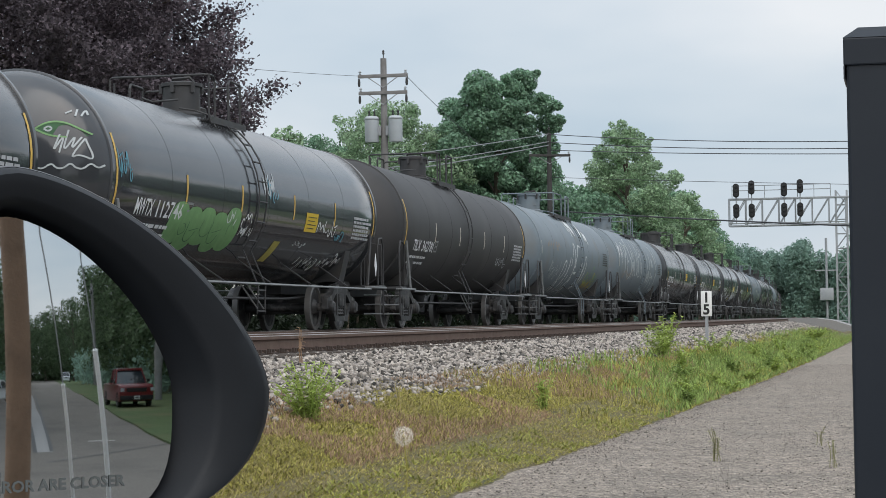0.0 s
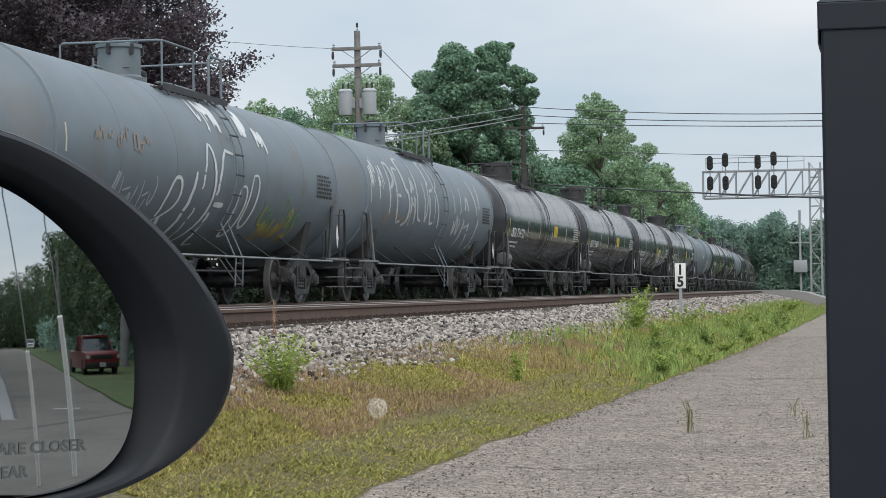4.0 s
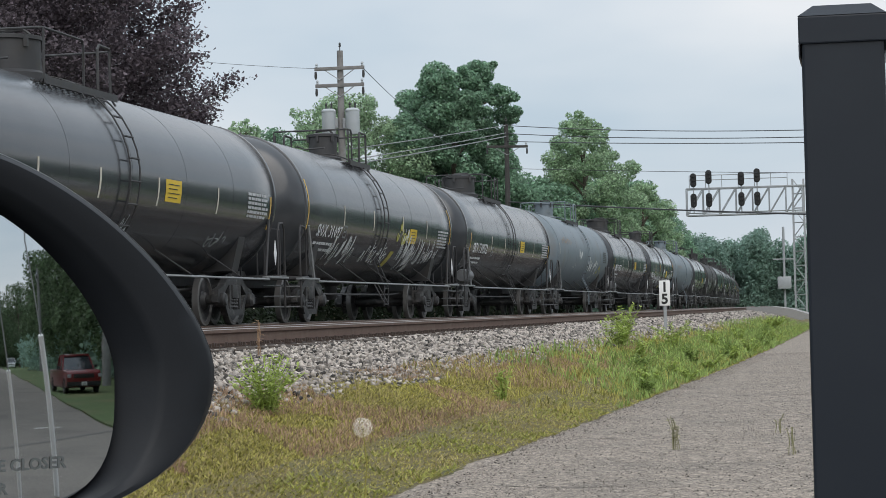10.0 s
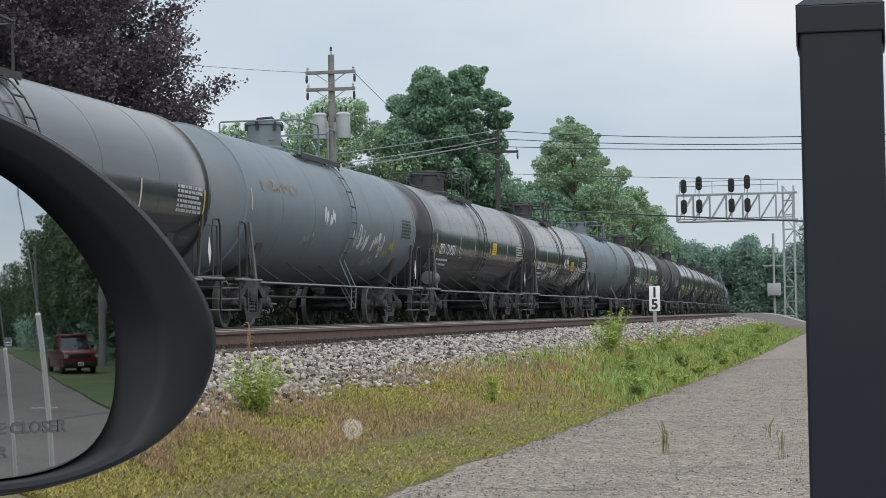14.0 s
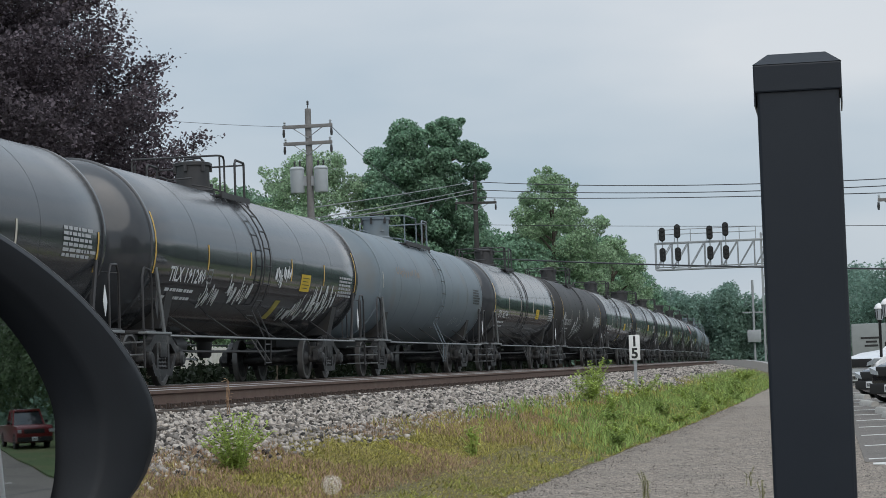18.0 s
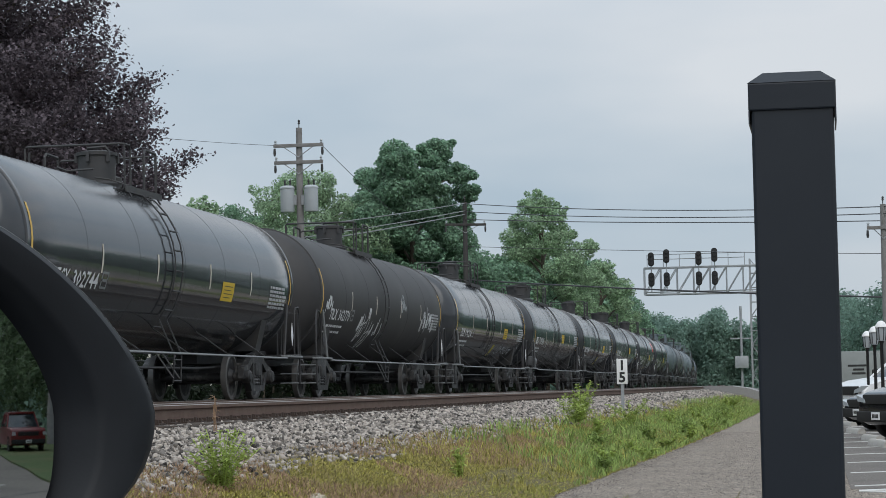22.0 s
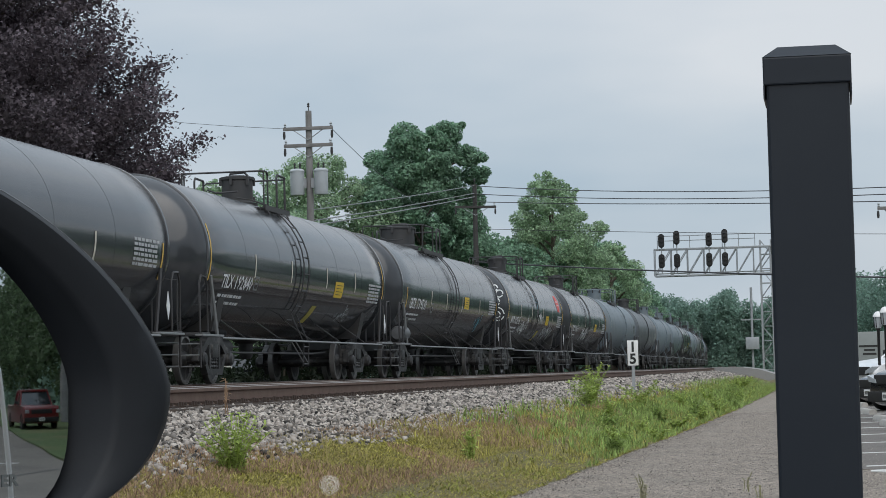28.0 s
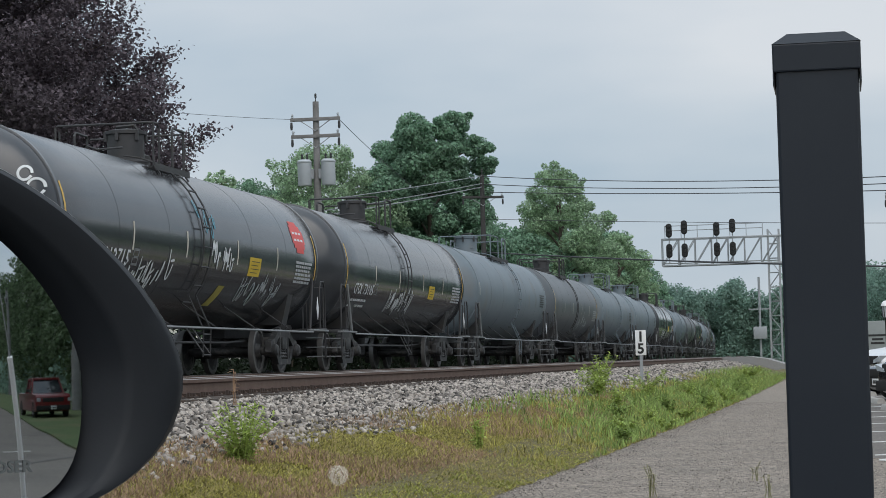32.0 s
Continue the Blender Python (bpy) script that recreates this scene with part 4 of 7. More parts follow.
def on_dome(x, z, half, off):
    q = min(0.985, (x * x + z * z) / TANK_R ** 2)
    return Vector((x, -half - 0.62 * math.sqrt(1 - q) - off, TANK_Z + z))


def dome_line(pts, half, w=0.012):
    """A sprayed line on the domed end that faces the view."""
    for _ in range(2):
        q = [pts[0]]
        for p0, p1 in zip(pts, pts[1:]):
            q += [(p0[0] * 0.75 + p1[0] * 0.25, p0[1] * 0.75 + p1[1] * 0.25), (p0[0] * 0.25 + p1[0] * 0.75, p0[1] * 0.25 + p1[1] * 0.75)]
        pts = q + [pts[-1]]
    bm = bmesh.new()
    vs = []
    for k, (x, z) in enumerate(pts):
        q, p = pts[min(k + 1, len(pts) - 1)], pts[max(k - 1, 0)]
        l = math.hypot(q[0] - p[0], q[1] - p[1]) or 1
        nx, nz = -(q[1] - p[1]) / l * w, (q[0] - p[0]) / l * w
        vs.append((bm.verts.new(on_dome(x - nx, z - nz, half, 0.012)), bm.verts.new(on_dome(x + nx, z + nz, half, 0.012))))
    for a, b in zip(vs, vs[1:]):
        bm.faces.new((a[0], a[1], b[1], b[0]))
    return bm


# lines of the tag on the second car's end: points (x, z) from the end's middle, colour
END_TAG = [([(0.51, 0.56), (0.68, 0.66), (0.9, 0.66), (1.1, 0.56), (1.26, 0.48)], "green"), ([(0.51, 0.56), (0.72, 0.46), (0.95, 0.44)], "green"), ([(0.64, 0.56), (0.7, 0.6), (0.76, 0.56), (0.7, 0.52), (0.64, 0.56)], "pale"),
           ([(0.86, 0.48), (0.76, 0.2), (0.93, 0.5), (0.86, 0.22)], "pale"), ([(0.97, 0.54), (0.9, 0.2), (1.08, 0.5), (1.0, 0.24), (1.14, 0.44)], "pale"), ([(1.18, 0.42), (1.0, 0.14), (1.12, 0.2), (1.32, 0.1), (1.18, 0.42)], "pale"),
           ([(0.5, 0.06), (0.62, -0.02), (0.76, 0.08), (0.82, 0.0), (0.92, 0.0), (1.01, 0.08), (1.08, 0.0), (1.17, -0.01), (1.26, 0.08), (1.34, 0.0), (1.41, 0.05)], "pale"),
           ([(0.9, 0.78), (0.98, 0.82)], "pale"), ([(1.04, 0.84), (1.03, 0.74)], "pale"), ([(1.1, 0.74), (1.13, 0.84), (1.17, 0.76)], "pale")]
M_DATA = mat("grey_white_stencil", (0.42, 0.43, 0.44), 0.6, grain=8, vary=0.2)
M_YELLOW_FADED = mat("faded_yellow_decal", (0.42, 0.36, 0.08), 0.6, grain=8, vary=0.25)
SPRAY = {"white": mat("white_spray_paint", (0.66, 0.68, 0.68), 0.6, grain=6, vary=0.35), "green": mat("green_spray_paint", (0.17, 0.34, 0.135), 0.55, grain=6, vary=0.3),
         "pale": mat("faded_white_spray_paint", (0.44, 0.47, 0.48), 0.6, grain=6, vary=0.35), "yellow": mat("yellow_spray_paint", (0.42, 0.4, 0.08), 0.6, grain=6, vary=0.35),
         "dark": mat("dark_green_spray_line", (0.03, 0.11, 0.04), 0.6, grain=6, vary=0.3), "cyan": mat("cyan_spray_paint", (0.08, 0.28, 0.36), 0.6, grain=6, vary=0.3), "yellow_dark": mat("ochre_spray_paint", (0.42, 0.27, 0.06), 0.6, grain=6, vary=0.35), "orange": mat("faded_orange_lettering", (0.27, 0.22, 0.18), 0.6, grain=6, vary=0.3)}
# car: colour, from y to y, from h to h, strokes, width
GRAFFITI = {0: [("white", 2, 6, -1.2, -0.4, 8, 0.03)],
            1: [("dark", -4.9, -1.8, -1.12, -0.54, 5, 0.016), ("white", -2.4, -1.1, -0.72, -0.34, 5, 0.028), ("white", -1.5, -0.8, -0.95, -0.6, 3, 0.028), ("pale", -0.4, 0.3, -0.28, 0.4, 4, 0.032), ("cyan", -0.1, 0.5, -0.2, 0.3, 3, 0.03), ("white", 3.3, 4.7, -0.75, -0.3, 4, 0.03), ("cyan", 4.6, 5.5, -0.8, -0.5, 4, 0.025), ("white", 2.9, 4.4, -1.5, -1.05, 6, 0.03), ("white", 4.5, 6.2, -1.4, -1.0, 6, 0.03), ("white", 2.0, 2.9, -0.95, -0.8, 5, 0.015), ("cyan", -7.6, -7.0, -0.25, 0.2, 5, 0.02)],
            2: [("pale", 3.6, 5.2, -0.9, -0.6, 5, 0.025)],
            3: [("white", -2.9, 0.5, -1.75, 0.1, 4, 0.09, "RIDE"), ("white", 1.0, 2.2, -1.3, -0.1, 2, 0.08, "OO"), ("white", -0.9, 0.2, 0.6, 1.5, 3, 0.08), ("white", 1.3, 2.6, 0.2, 1.3, 3, 0.09), ("yellow", 2.6, 5.2, -1.45, -0.7, 6, 0.06), ("green", 2.7, 5.3, -1.2, -0.45, 5, 0.035), ("yellow_dark", 2.9, 5.0, -1.5, -0.95, 5, 0.05), ("pale", -5.5, -3.4, -1.1, -0.3, 6, 0.04), ("orange", -6.4, -4.0, -0.1, 0.25, 9, 0.04), ("white", -0.6, 0.3, 0.3, 1.4, 4, 0.06)],
            4: [("pale", -5.6, 0.3, -0.7, 0.95, 8, 0.1, "PESALVER"), ("pale", 1.9, 6.0, -1.0, 0.95, 3, 0.11, "WAY"), ("white", -7.4, -6.0, -0.2, 1.0, 4, 0.05), ("orange", -6.0, -3.2, -0.75, -0.3, 9, 0.05), ("white", 5.0, 6.2, -1.3, -0.95, 6, 0.03)],
            6: [("pale", -1.0, 0.3, -1.3, -0.7, 6, 0.02), ("pale", 4.5, 5.6, -1.2, -0.8, 4, 0.02)],
            7: [("white", -5.2, -2.9, -1.45, -0.5, 10, 0.035), ("white", -1.9, 0.4, -1.3, -0.6, 9, 0.04), ("white", 1.7, 4.4, -1.4, -0.2, 14, 0.05), ("yellow", 1.0, 2.3, -0.7, -0.2, 5, 0.06), ("white", 4.6, 6.4, -1.2, -0.4, 8, 0.03)],
            9: [("white", -1.9, -0.9, -0.5, 0.1, 4, 0.05), ("white", 0.9, 2.6, -0.9, -0.2, 7, 0.045), ("white", 3.0, 4.3, -0.9, -0.3, 7, 0.045), ("yellow", 4.5, 5.7, -1.0, -0.5, 5, 0.04), ("pale", -3.4, -2.2, -0.9, -0.5, 4, 0.02), ("pale", 2.8, 3.8, -1.3, -0.9, 4, 0.025), ("orange", -6.8, -4.0, 0.1, 0.4, 9, 0.05)],
            11: [("white", -4.6, -3.4, -1.2, -0.5, 6, 0.04), ("white", -3.1, -1.4, -1.1, -0.4, 8, 0.04), ("white", 0.2, 1.5, -0.55, -0.05, 8, 0.045), ("white", 1.6, 3.4, -1.5, -0.7, 7, 0.05), ("white", 3.5, 5.8, -1.3, -0.3, 13, 0.05)],
            12: [("orange", -5.8, -2.6, 0.0, 0.35, 10, 0.045), ("pale", 3.0, 5.0, -1.2, -0.8, 4, 0.02)],
            14: [("white", -7.3, -6.6, -0.6, -0.1, 5, 0.04), ("white", -3.4, -0.6, -1.3, -0.3, 10, 0.045), ("pale", 1.6, 2.2, -0.4, 0.2, 3, 0.04), ("white", 4.6, 6.4, -0.8, 0.0, 8, 0.045)],
            15: [("pale", 1.9, 5.2, -1.25, -0.8, 8, 0.025)], 17: [("pale", 3.4, 4.6, -1.25, -0.8, 5, 0.025)],
            18: [("cyan", 4.2, 5.3, -1.2, -0.4, 6, 0.03)],
            19: [("white", -4.6, -2.4, -1.1, -0.4, 9, 0.045), ("white", -0.2, 1.3, -0.6, 0.0, 7, 0.045), ("pale", 2.2, 5.0, -1.2, -0.5, 12, 0.04), ("cyan", -0.9, 0.2, -0.1, 0.7, 5, 0.03)],
            20: [("white", -2.6, 0.4, -1.3, -0.3, 11, 0.05)], 22: [("pale", 0, 4, -1.2, -0.4, 8, 0.05)], 25: [("white", -3, 2, -1.2, -0.3, 10, 0.05)]}


def build_train():
    half = {"a": 8.17, "b": 7.8, "c": 7.8}
    made = {"a": tank_car(8.17, -1.32, -0.15, (-2.25, -0.57, 0.05, 0.61), hr=0.49), "b": tank_car(7.8, -0.45, -0.7, (-1.72, -1.36, -0.6, 0.08), cylinder=False, hr=0.33), "c": tank_car(7.8, -1.2, 0.6, (-1.7, 0.02, 0.88, 1.62), cylinder=False, hr=0.36)}
    used = set()
    for n, (paint, kind, mark) in enumerate(TRAIN):
        src = made[kind]
        if kind in used:
            car = copy_thing(src, Matrix())
        else:
            car = src
        used.add(kind)
        cars.append(car)
    for n, (paint, kind, mark) in enumerate(TRAIN):
        car = cars[n]
        paint_car(car, M_TANK_SATIN if paint == BLACK and (kind == "a" or n in (7, 19, 20)) else PAINTS[paint])
        dress_car(car, n, paint, kind, mark)
        words = {BLACK: "glossy black tank car", BROWN: "flat brown-black tank car", GREY: "weathered grey tank car", SLATE: "dull slate-grey tank car"}[paint]
        tagged(car, words + (" with white stencils" if mark else " with faded markings") + " on the far track", "tank car", group="cars of the freight train")


build_train()


def motions():
    """The train rolls past, every car along the line of the far track."""
    for n, car in enumerate(cars):
        rows = []
        for t in list(range(0, 33, 1)):
            s = 37.08 + PITCH * (n - 1) - run(t)
            x, y, a = line_at(s, TRAIN_X)
            rows.append((float(t), pose(x, y, RAIL_Z, 0, 0, math.degrees(a))))
        walk(car, rows)


# ---- black square post with its cap ----
def black_post():
    root = thing("square_post", "black powder-coated square steel post with a pyramid cap", "post", pose(-0.022, 2.78, 0))
    bm = bmesh.new()
    box(bm, -0.05, 0.05, -0.05, 0.05, 0.0, 1.535, 0.004)
    part("shaft", bm, M_POST, root, smooth=False)
    bm = bmesh.new()
    r0 = 0.0532
    box(bm, -r0, r0, -r0, r0, 1.528, 1.562, 0.002)
    part("cap", bm, M_POST, root, smooth=False)
    for e in (-1, 1):
        bm = bmesh.new()
        box(bm, *sorted((e * r0, e * (r0 - 0.0018))), -r0, r0, 1.512, 1.528)
        part("cap_lip", bm, M_POST, root, smooth=False)
    bm = bmesh.new()
    v = [bm.verts.new((a * 0.0534, b * 0.0534, 1.5622)) for a, b in ((-1, -1), (1, -1), (1, 1), (-1, 1))]
    w = [bm.verts.new((a * 0.035, b * 0.035, 1.5765)) for a, b in ((-1, -1), (1, -1), (1, 1), (-1, 1))]
    for i in range(4):
        bm.faces.new((v[i], v[(i + 1) % 4], w[(i + 1) % 4], w[i]))
    bm.faces.new(w)
    part("cap_top", bm, M_POST, root, smooth=False)


black_post()


# ---- leaves and trees ----
def leaf_cloud(n, blobs, size, rnd, squash=0.75):
    """Small bent leaf sprays spread through a set of blobs (x, y, z, r): verts and faces."""
    blobs = np.array(blobs)
    w = blobs[:, 3] ** 2
    pick = rnd.choice(len(blobs), n, p=w / w.sum())
    d = rnd.normal(size=(n, 3))
    d /= np.linalg.norm(d, axis=1)[:, None]
    rad = blobs[pick, 3] * (0.45 + 0.6 * rnd.random(n) ** 0.6)
    c = blobs[pick, :3] + d * rad[:, None] * np.array([1, 1, squash])
    up = np.array([0, 0, 1.0])
    nrm = d * 0.7 + rnd.normal(size=(n, 3)) * 0.6 + up * 0.35
    nrm /= np.linalg.norm(nrm, axis=1)[:, None]
    a = np.cross(nrm, rnd.normal(size=(n, 3)))
    a /= np.linalg.norm(a, axis=1)[:, None]
    b = np.cross(nrm, a)
    s = size * (0.55 + 0.9 * rnd.random(n))[:, None]
    v = np.stack([c - a * s * 0.5, c - b * s * 0.32 + nrm * s * 0.08, c + a * s * 0.5 - nrm * s * 0.12, c + b * s * 0.32 + nrm * s * 0.08], 1).reshape(-1, 3)
    f = np.arange(n * 4).reshape(n, 4)
    return v, f


def fast_mesh(name, v, f, material, parent=None):
    me = bpy.data.meshes.new(name)
    k = f.shape[1]
    me.vertices.add(len(v))
    me.vertices.foreach_set("co", np.asarray(v, np.float32).ravel())
    me.loops.add(f.size)
    me.loops.foreach_set("vertex_index", f.ravel().astype(np.int32))
    me.polygons.add(len(f))
    me.polygons.foreach_set("loop_start", (np.arange(len(f)) * k).astype(np.int32))
    me.polygons.foreach_set("loop_total", np.full(len(f), k, np.int32))
    me.update(calc_edges=True)
    me.validate()
    me.materials.append(material)
    ob = new(name, me)
    if parent is not None:
        ob.parent = parent
    return ob


def tree(name, label, x, y, z, height, spread, material, seed, n=14000, leaf=0.3, base=0.25, shape="round", trunk=0.3, group=""):
    rnd = np.random.default_rng(seed)
    rr = random.Random(seed)
    root = thing(name, label, "tree", pose(x, y, z), group)
    bm = bmesh.new()
    h0 = height * base
    tube(bm, [(0, 0, -0.2), (0.05, 0, h0 * 0.5), (0.1, 0.05, h0), (0.0, 0.1, height * 0.6), (0.1, 0, height * 0.9)], [trunk * 1.25, trunk, trunk * 0.85, trunk * 0.45, trunk * 0.1], 9)
    part("trunk", bm, M_BARK, root)
    blobs = []
    limbs = bmesh.new()
    count = {"round": 44, "lobed": 64}.get(shape, 34)
    for i in range(count):
        u = (i + 0.5) / count
        ang = i * 2.39996 + rr.uniform(-0.3, 0.3)
        hh = h0 + (height - h0) * (0.08 + 0.86 * u)
        if shape == "round":
            prof = math.sin(min(1, 0.18 + u * 0.82) * math.pi) ** 0.6
        elif shape == "lobed":
            prof = (0.62 + 0.38 * min(1, u / 0.45)) * (1 if u < 0.8 else 1 - 1.9 * (u - 0.8)) * (0.88 + 0.16 * math.sin(ang * 3 + 0.8))
        else:
            prof = math.sin(min(1, 0.3 + u * 0.7) * math.pi) ** 0.5 * (0.75 + 0.25 * math.sin(i * 1.7))
        reach = spread * prof * rr.uniform(0.55, 0.95)
        bx, by = reach * math.cos(ang), reach * math.sin(ang)
        br = spread * rr.uniform(0.22, 0.36) * (0.7 + 0.5 * prof) * (0.7 if shape == "lobed" else 0.8)
        blobs.append((bx, by, hh, br))
        for k in range(3):
            a2 = rr.uniform(0, math.tau)
            blobs.append((bx + br * 0.95 * math.cos(a2), by + br * 0.95 * math.sin(a2), hh + rr.uniform(-0.7, 0.7) * br, br * rr.uniform(0.3, 0.5)))
        if i % (2 if shape == "round" else 5) == 0:
            tube(limbs, [(0, 0, max(h0 * 0.8, hh - reach * 0.6)), (bx * 0.5, by * 0.5, hh - reach * 0.2), (bx, by, hh)], [trunk * 0.32, trunk * 0.2, trunk * 0.05], 6)
    tagged(part("branchwork", limbs, M_BARK, root), kind="stuff")
    v, f = leaf_cloud(n, blobs, leaf, rnd)
    fast_mesh("crown", v, f, material, root)
    return root


def copper_beech(x, y, z, height, seed, n=430000, leaf=0.15):
    """A broad cone of long, rising, flat sprays of small leaves; reach() gives its half-width by height."""
    rnd = np.random.default_rng(seed)
    root = thing("copper_beech_tree", "large dark purple-leaved tree behind the track", "tree", pose(x, y, z))
    bm = bmesh.new()
    tube(bm, [(0, 0, -0.2), (0.05, 0, 3), (0.1, 0.05, 9), (0.0, 0.1, height * 0.75), (0.05, 0, height * 0.97)], [0.62, 0.5, 0.4, 0.2, 0.04], 10)
    part("trunk", bm, M_BARK, root)
    limbs = bmesh.new()
    count = 460
    hs = 0.8 + (height - 0.8) * rnd.random(count) ** 1.15
    ang = np.arange(count) * 2.39996 + rnd.uniform(-0.4, 0.4, count)
    reach = np.interp(hs, [0.8, 4, 8.4, 10.0, 11.0, 12.2, 13.6, 19, height], [7.4, 8.0, 8.1, 7.7, 7.3, 6.5, 5.6, 2.7, 0.4]) * rnd.uniform(0.8, 1.03, count)
    d = np.stack([np.cos(ang), np.sin(ang)], 1)
    for i in range(0, count, 3):
        r, h = reach[i], hs[i]
        tube(limbs, [(0, 0, max(0.4, h - 0.42 * r)), (d[i, 0] * r * 0.5, d[i, 1] * r * 0.5, h - 0.16 * r), (d[i, 0] * r * 0.97, d[i, 1] * r * 0.97, h)], [0.1, 0.06, 0.012], 5)
    tagged(part("branchwork", limbs, M_BARK, root), kind="stuff")
    w = reach ** 1.5
    pick = rnd.choice(count, n, p=w / w.sum())
    u = 1 - 0.74 * rnd.random(n) ** 1.1
    r = reach[pick]
    # side twigs: leaves gather in small tufts along each spray
    twig = rnd.integers(0, 22, n)
    tw = np.random.default_rng(seed + 1).normal(size=(count, 22, 3))
    wide = (0.16 + 0.75 * np.sin(np.clip(u, 0, 1) * math.pi * 0.86))[:, None]
    off = tw[pick, twig] * wide * np.array([0.55, 0.55, 0.32]) + rnd.normal(size=(n, 3)) * np.array([0.15, 0.15, 0.11])
    c = np.stack([d[pick, 0] * r * u, d[pick, 1] * r * u, hs[pick] - r * (0.42 * (1 - u) - 0.05 * u ** 4)], 1) + off
    nrm = rnd.normal(size=(n, 3)) * 0.7 + np.array([0, 0, 0.8])
    nrm /= np.linalg.norm(nrm, axis=1)[:, None]
    a = np.cross(nrm, rnd.normal(size=(n, 3)))
    a /= np.linalg.norm(a, axis=1)[:, None]
    b = np.cross(nrm, a)
    s = leaf * (0.6 + 0.8 * rnd.random(n))[:, None]
    v = np.stack([c - a * s * 0.5, c - b * s * 0.33 + nrm * s * 0.08, c + a * s * 0.5 - nrm * s * 0.12, c + b * s * 0.33 + nrm * s * 0.08], 1).reshape(-1, 3)
    fast_mesh("crown", v, np.arange(n * 4).reshape(n, 4), M_LEAF_PURPLE, root)


copper_beech(-29.8, 74, 0.4, 25.5, 11)
tree("maple_tree", "tall dense green maple behind the wires", -24.3, 131, 0.4, 16.3, 4.35, M_LEAF_MAPLE, 12, 130000, 0.19, 0.12, "lobed", 0.35)
tree("green_tree", "light green tree behind the utility pole", -30.4, 128, 0.4, 14.3, 5.0, M_LEAF_LIGHT, 13, 60000, 0.17, 0.2)
tree("green_tree", "light green airy tree beyond the maple", -19.0, 152, 0.4, 14.7, 3.75, M_LEAF_LIGHT, 14, 56000, 0.17, 0.12)
tree("green_tree", "light green airy tree beside the line", -15.6, 158, 0.4, 10.2, 2.8, M_LEAF_LIGHT, 15, 26000, 0.17, 0.12)
tree("green_tree", "dense green tree behind the hedges", -34.0, 126, 0.4, 12.2, 4.0, M_LEAF_MAPLE, 16, 36000, 0.18, 0.1)


# ---- utility pole with transformers ----
def utility_pole(x, y, top, arms, label, name="utility_pole", transformers=False, turn=0.0, wood=None):
    wood = wood or M_WOOD_POLE
    root = thing(name, label, "utility pole", pose(x, y, 0, 0, 0, turn))
    bm = bmesh.new()
    tube(bm, [(0, 0, 0), (0, 0, top * 0.5), (0, 0, top)], [0.19, 0.16, 0.125], 12)
    part("pole", bm, wood, root)
    bm = bmesh.new()
    lathe(bm, [(0.02, top - 0.02), (0.02, top + 0.16), (0.06, top + 0.18), (0.035, top + 0.24), (0.055, top + 0.28), (0.025, top + 0.34)], 8, "z")
    part("top_pin", bm, M_UNDER, root)
    for z, w in arms:
        bm = bmesh.new()
        box(bm, -w / 2, w / 2, -0.2, -0.1, z - 0.07, z + 0.07, 0.008)
        arm = part("crossarm", bm, wood, root)
        for s in (-1, 1):
            rod(arm, "arm_brace", [(s * w * 0.3, -0.15, z - 0.05), (0, -0.14, z - 0.48)], 0.02, M_GALV, 5)
            for q in (0.46,):
                bm = bmesh.new()
                lathe(bm, [(0.03, z + 0.07), (0.06, z + 0.1), (0.03, z + 0.14), (0.065, z + 0.18), (0.03, z + 0.24)], 8, "z", (s * w * q, -0.15, 0))
                part("insulator", bm, M_TRANSFORMER, arm)
                bm = bmesh.new()
                lathe(bm, [(0.04, z - 0.42), (0.06, z - 0.3), (0.045, z - 0.1)], 8, "z", (s * w * 0.48, -0.15, 0))
                part("cutout", bm, M_UNDER, arm)
    if transformers:
        for s in (-1, 1):
            bm = bmesh.new()
            lathe(bm, [(0.02, 8.6), (0.27, 8.62), (0.29, 8.68), (0.29, 9.55), (0.31, 9.57), (0.31, 9.62), (0.22, 9.7), (0.03, 9.72)], 20, "z", (s * 0.5, -0.12, 0))
            tf = part("transformer", bm, M_TRANSFORMER, root, "pale grey pole transformer")
            for q in (-0.1, 0.12):
                bm = bmesh.new()
                lathe(bm, [(0.04, 9.65), (0.05, 9.75), (0.03, 9.82), (0.05, 9.88), (0.02, 9.95)], 8, "z", (s * 0.5 + q, -0.12, 0))
                part("bushing", bm, M_UNDER, tf)
            bm = bmesh.new()
            box(bm, min(0.1 * s, 0.3 * s), max(0.1 * s, 0.3 * s), -0.2, 0.0, 8.9, 9.3)
            part("bracket", bm, M_GALV, root)
    return root


M_DARK_POLE = mat("dark_creosoted_pole_wood", (0.05, 0.047, 0.045), 0.85, grain=5, vary=0.3, bump=0.4, bump_scale=25)
utility_pole(-20.98, 88, 12.1, [(11.36, 2.1), (10.66, 2.05)], "weathered wooden utility pole with two transformers", transformers=True)
utility_pole(-19.9, 124, 11.9, [(10.6, 2.4)], "dark wooden utility pole beside the maple", turn=20, wood=M_DARK_POLE)
utility_pole(2.75, 95, 8.7, [(7.7, 1.4)], "wooden utility pole beyond the parking lot", turn=0)


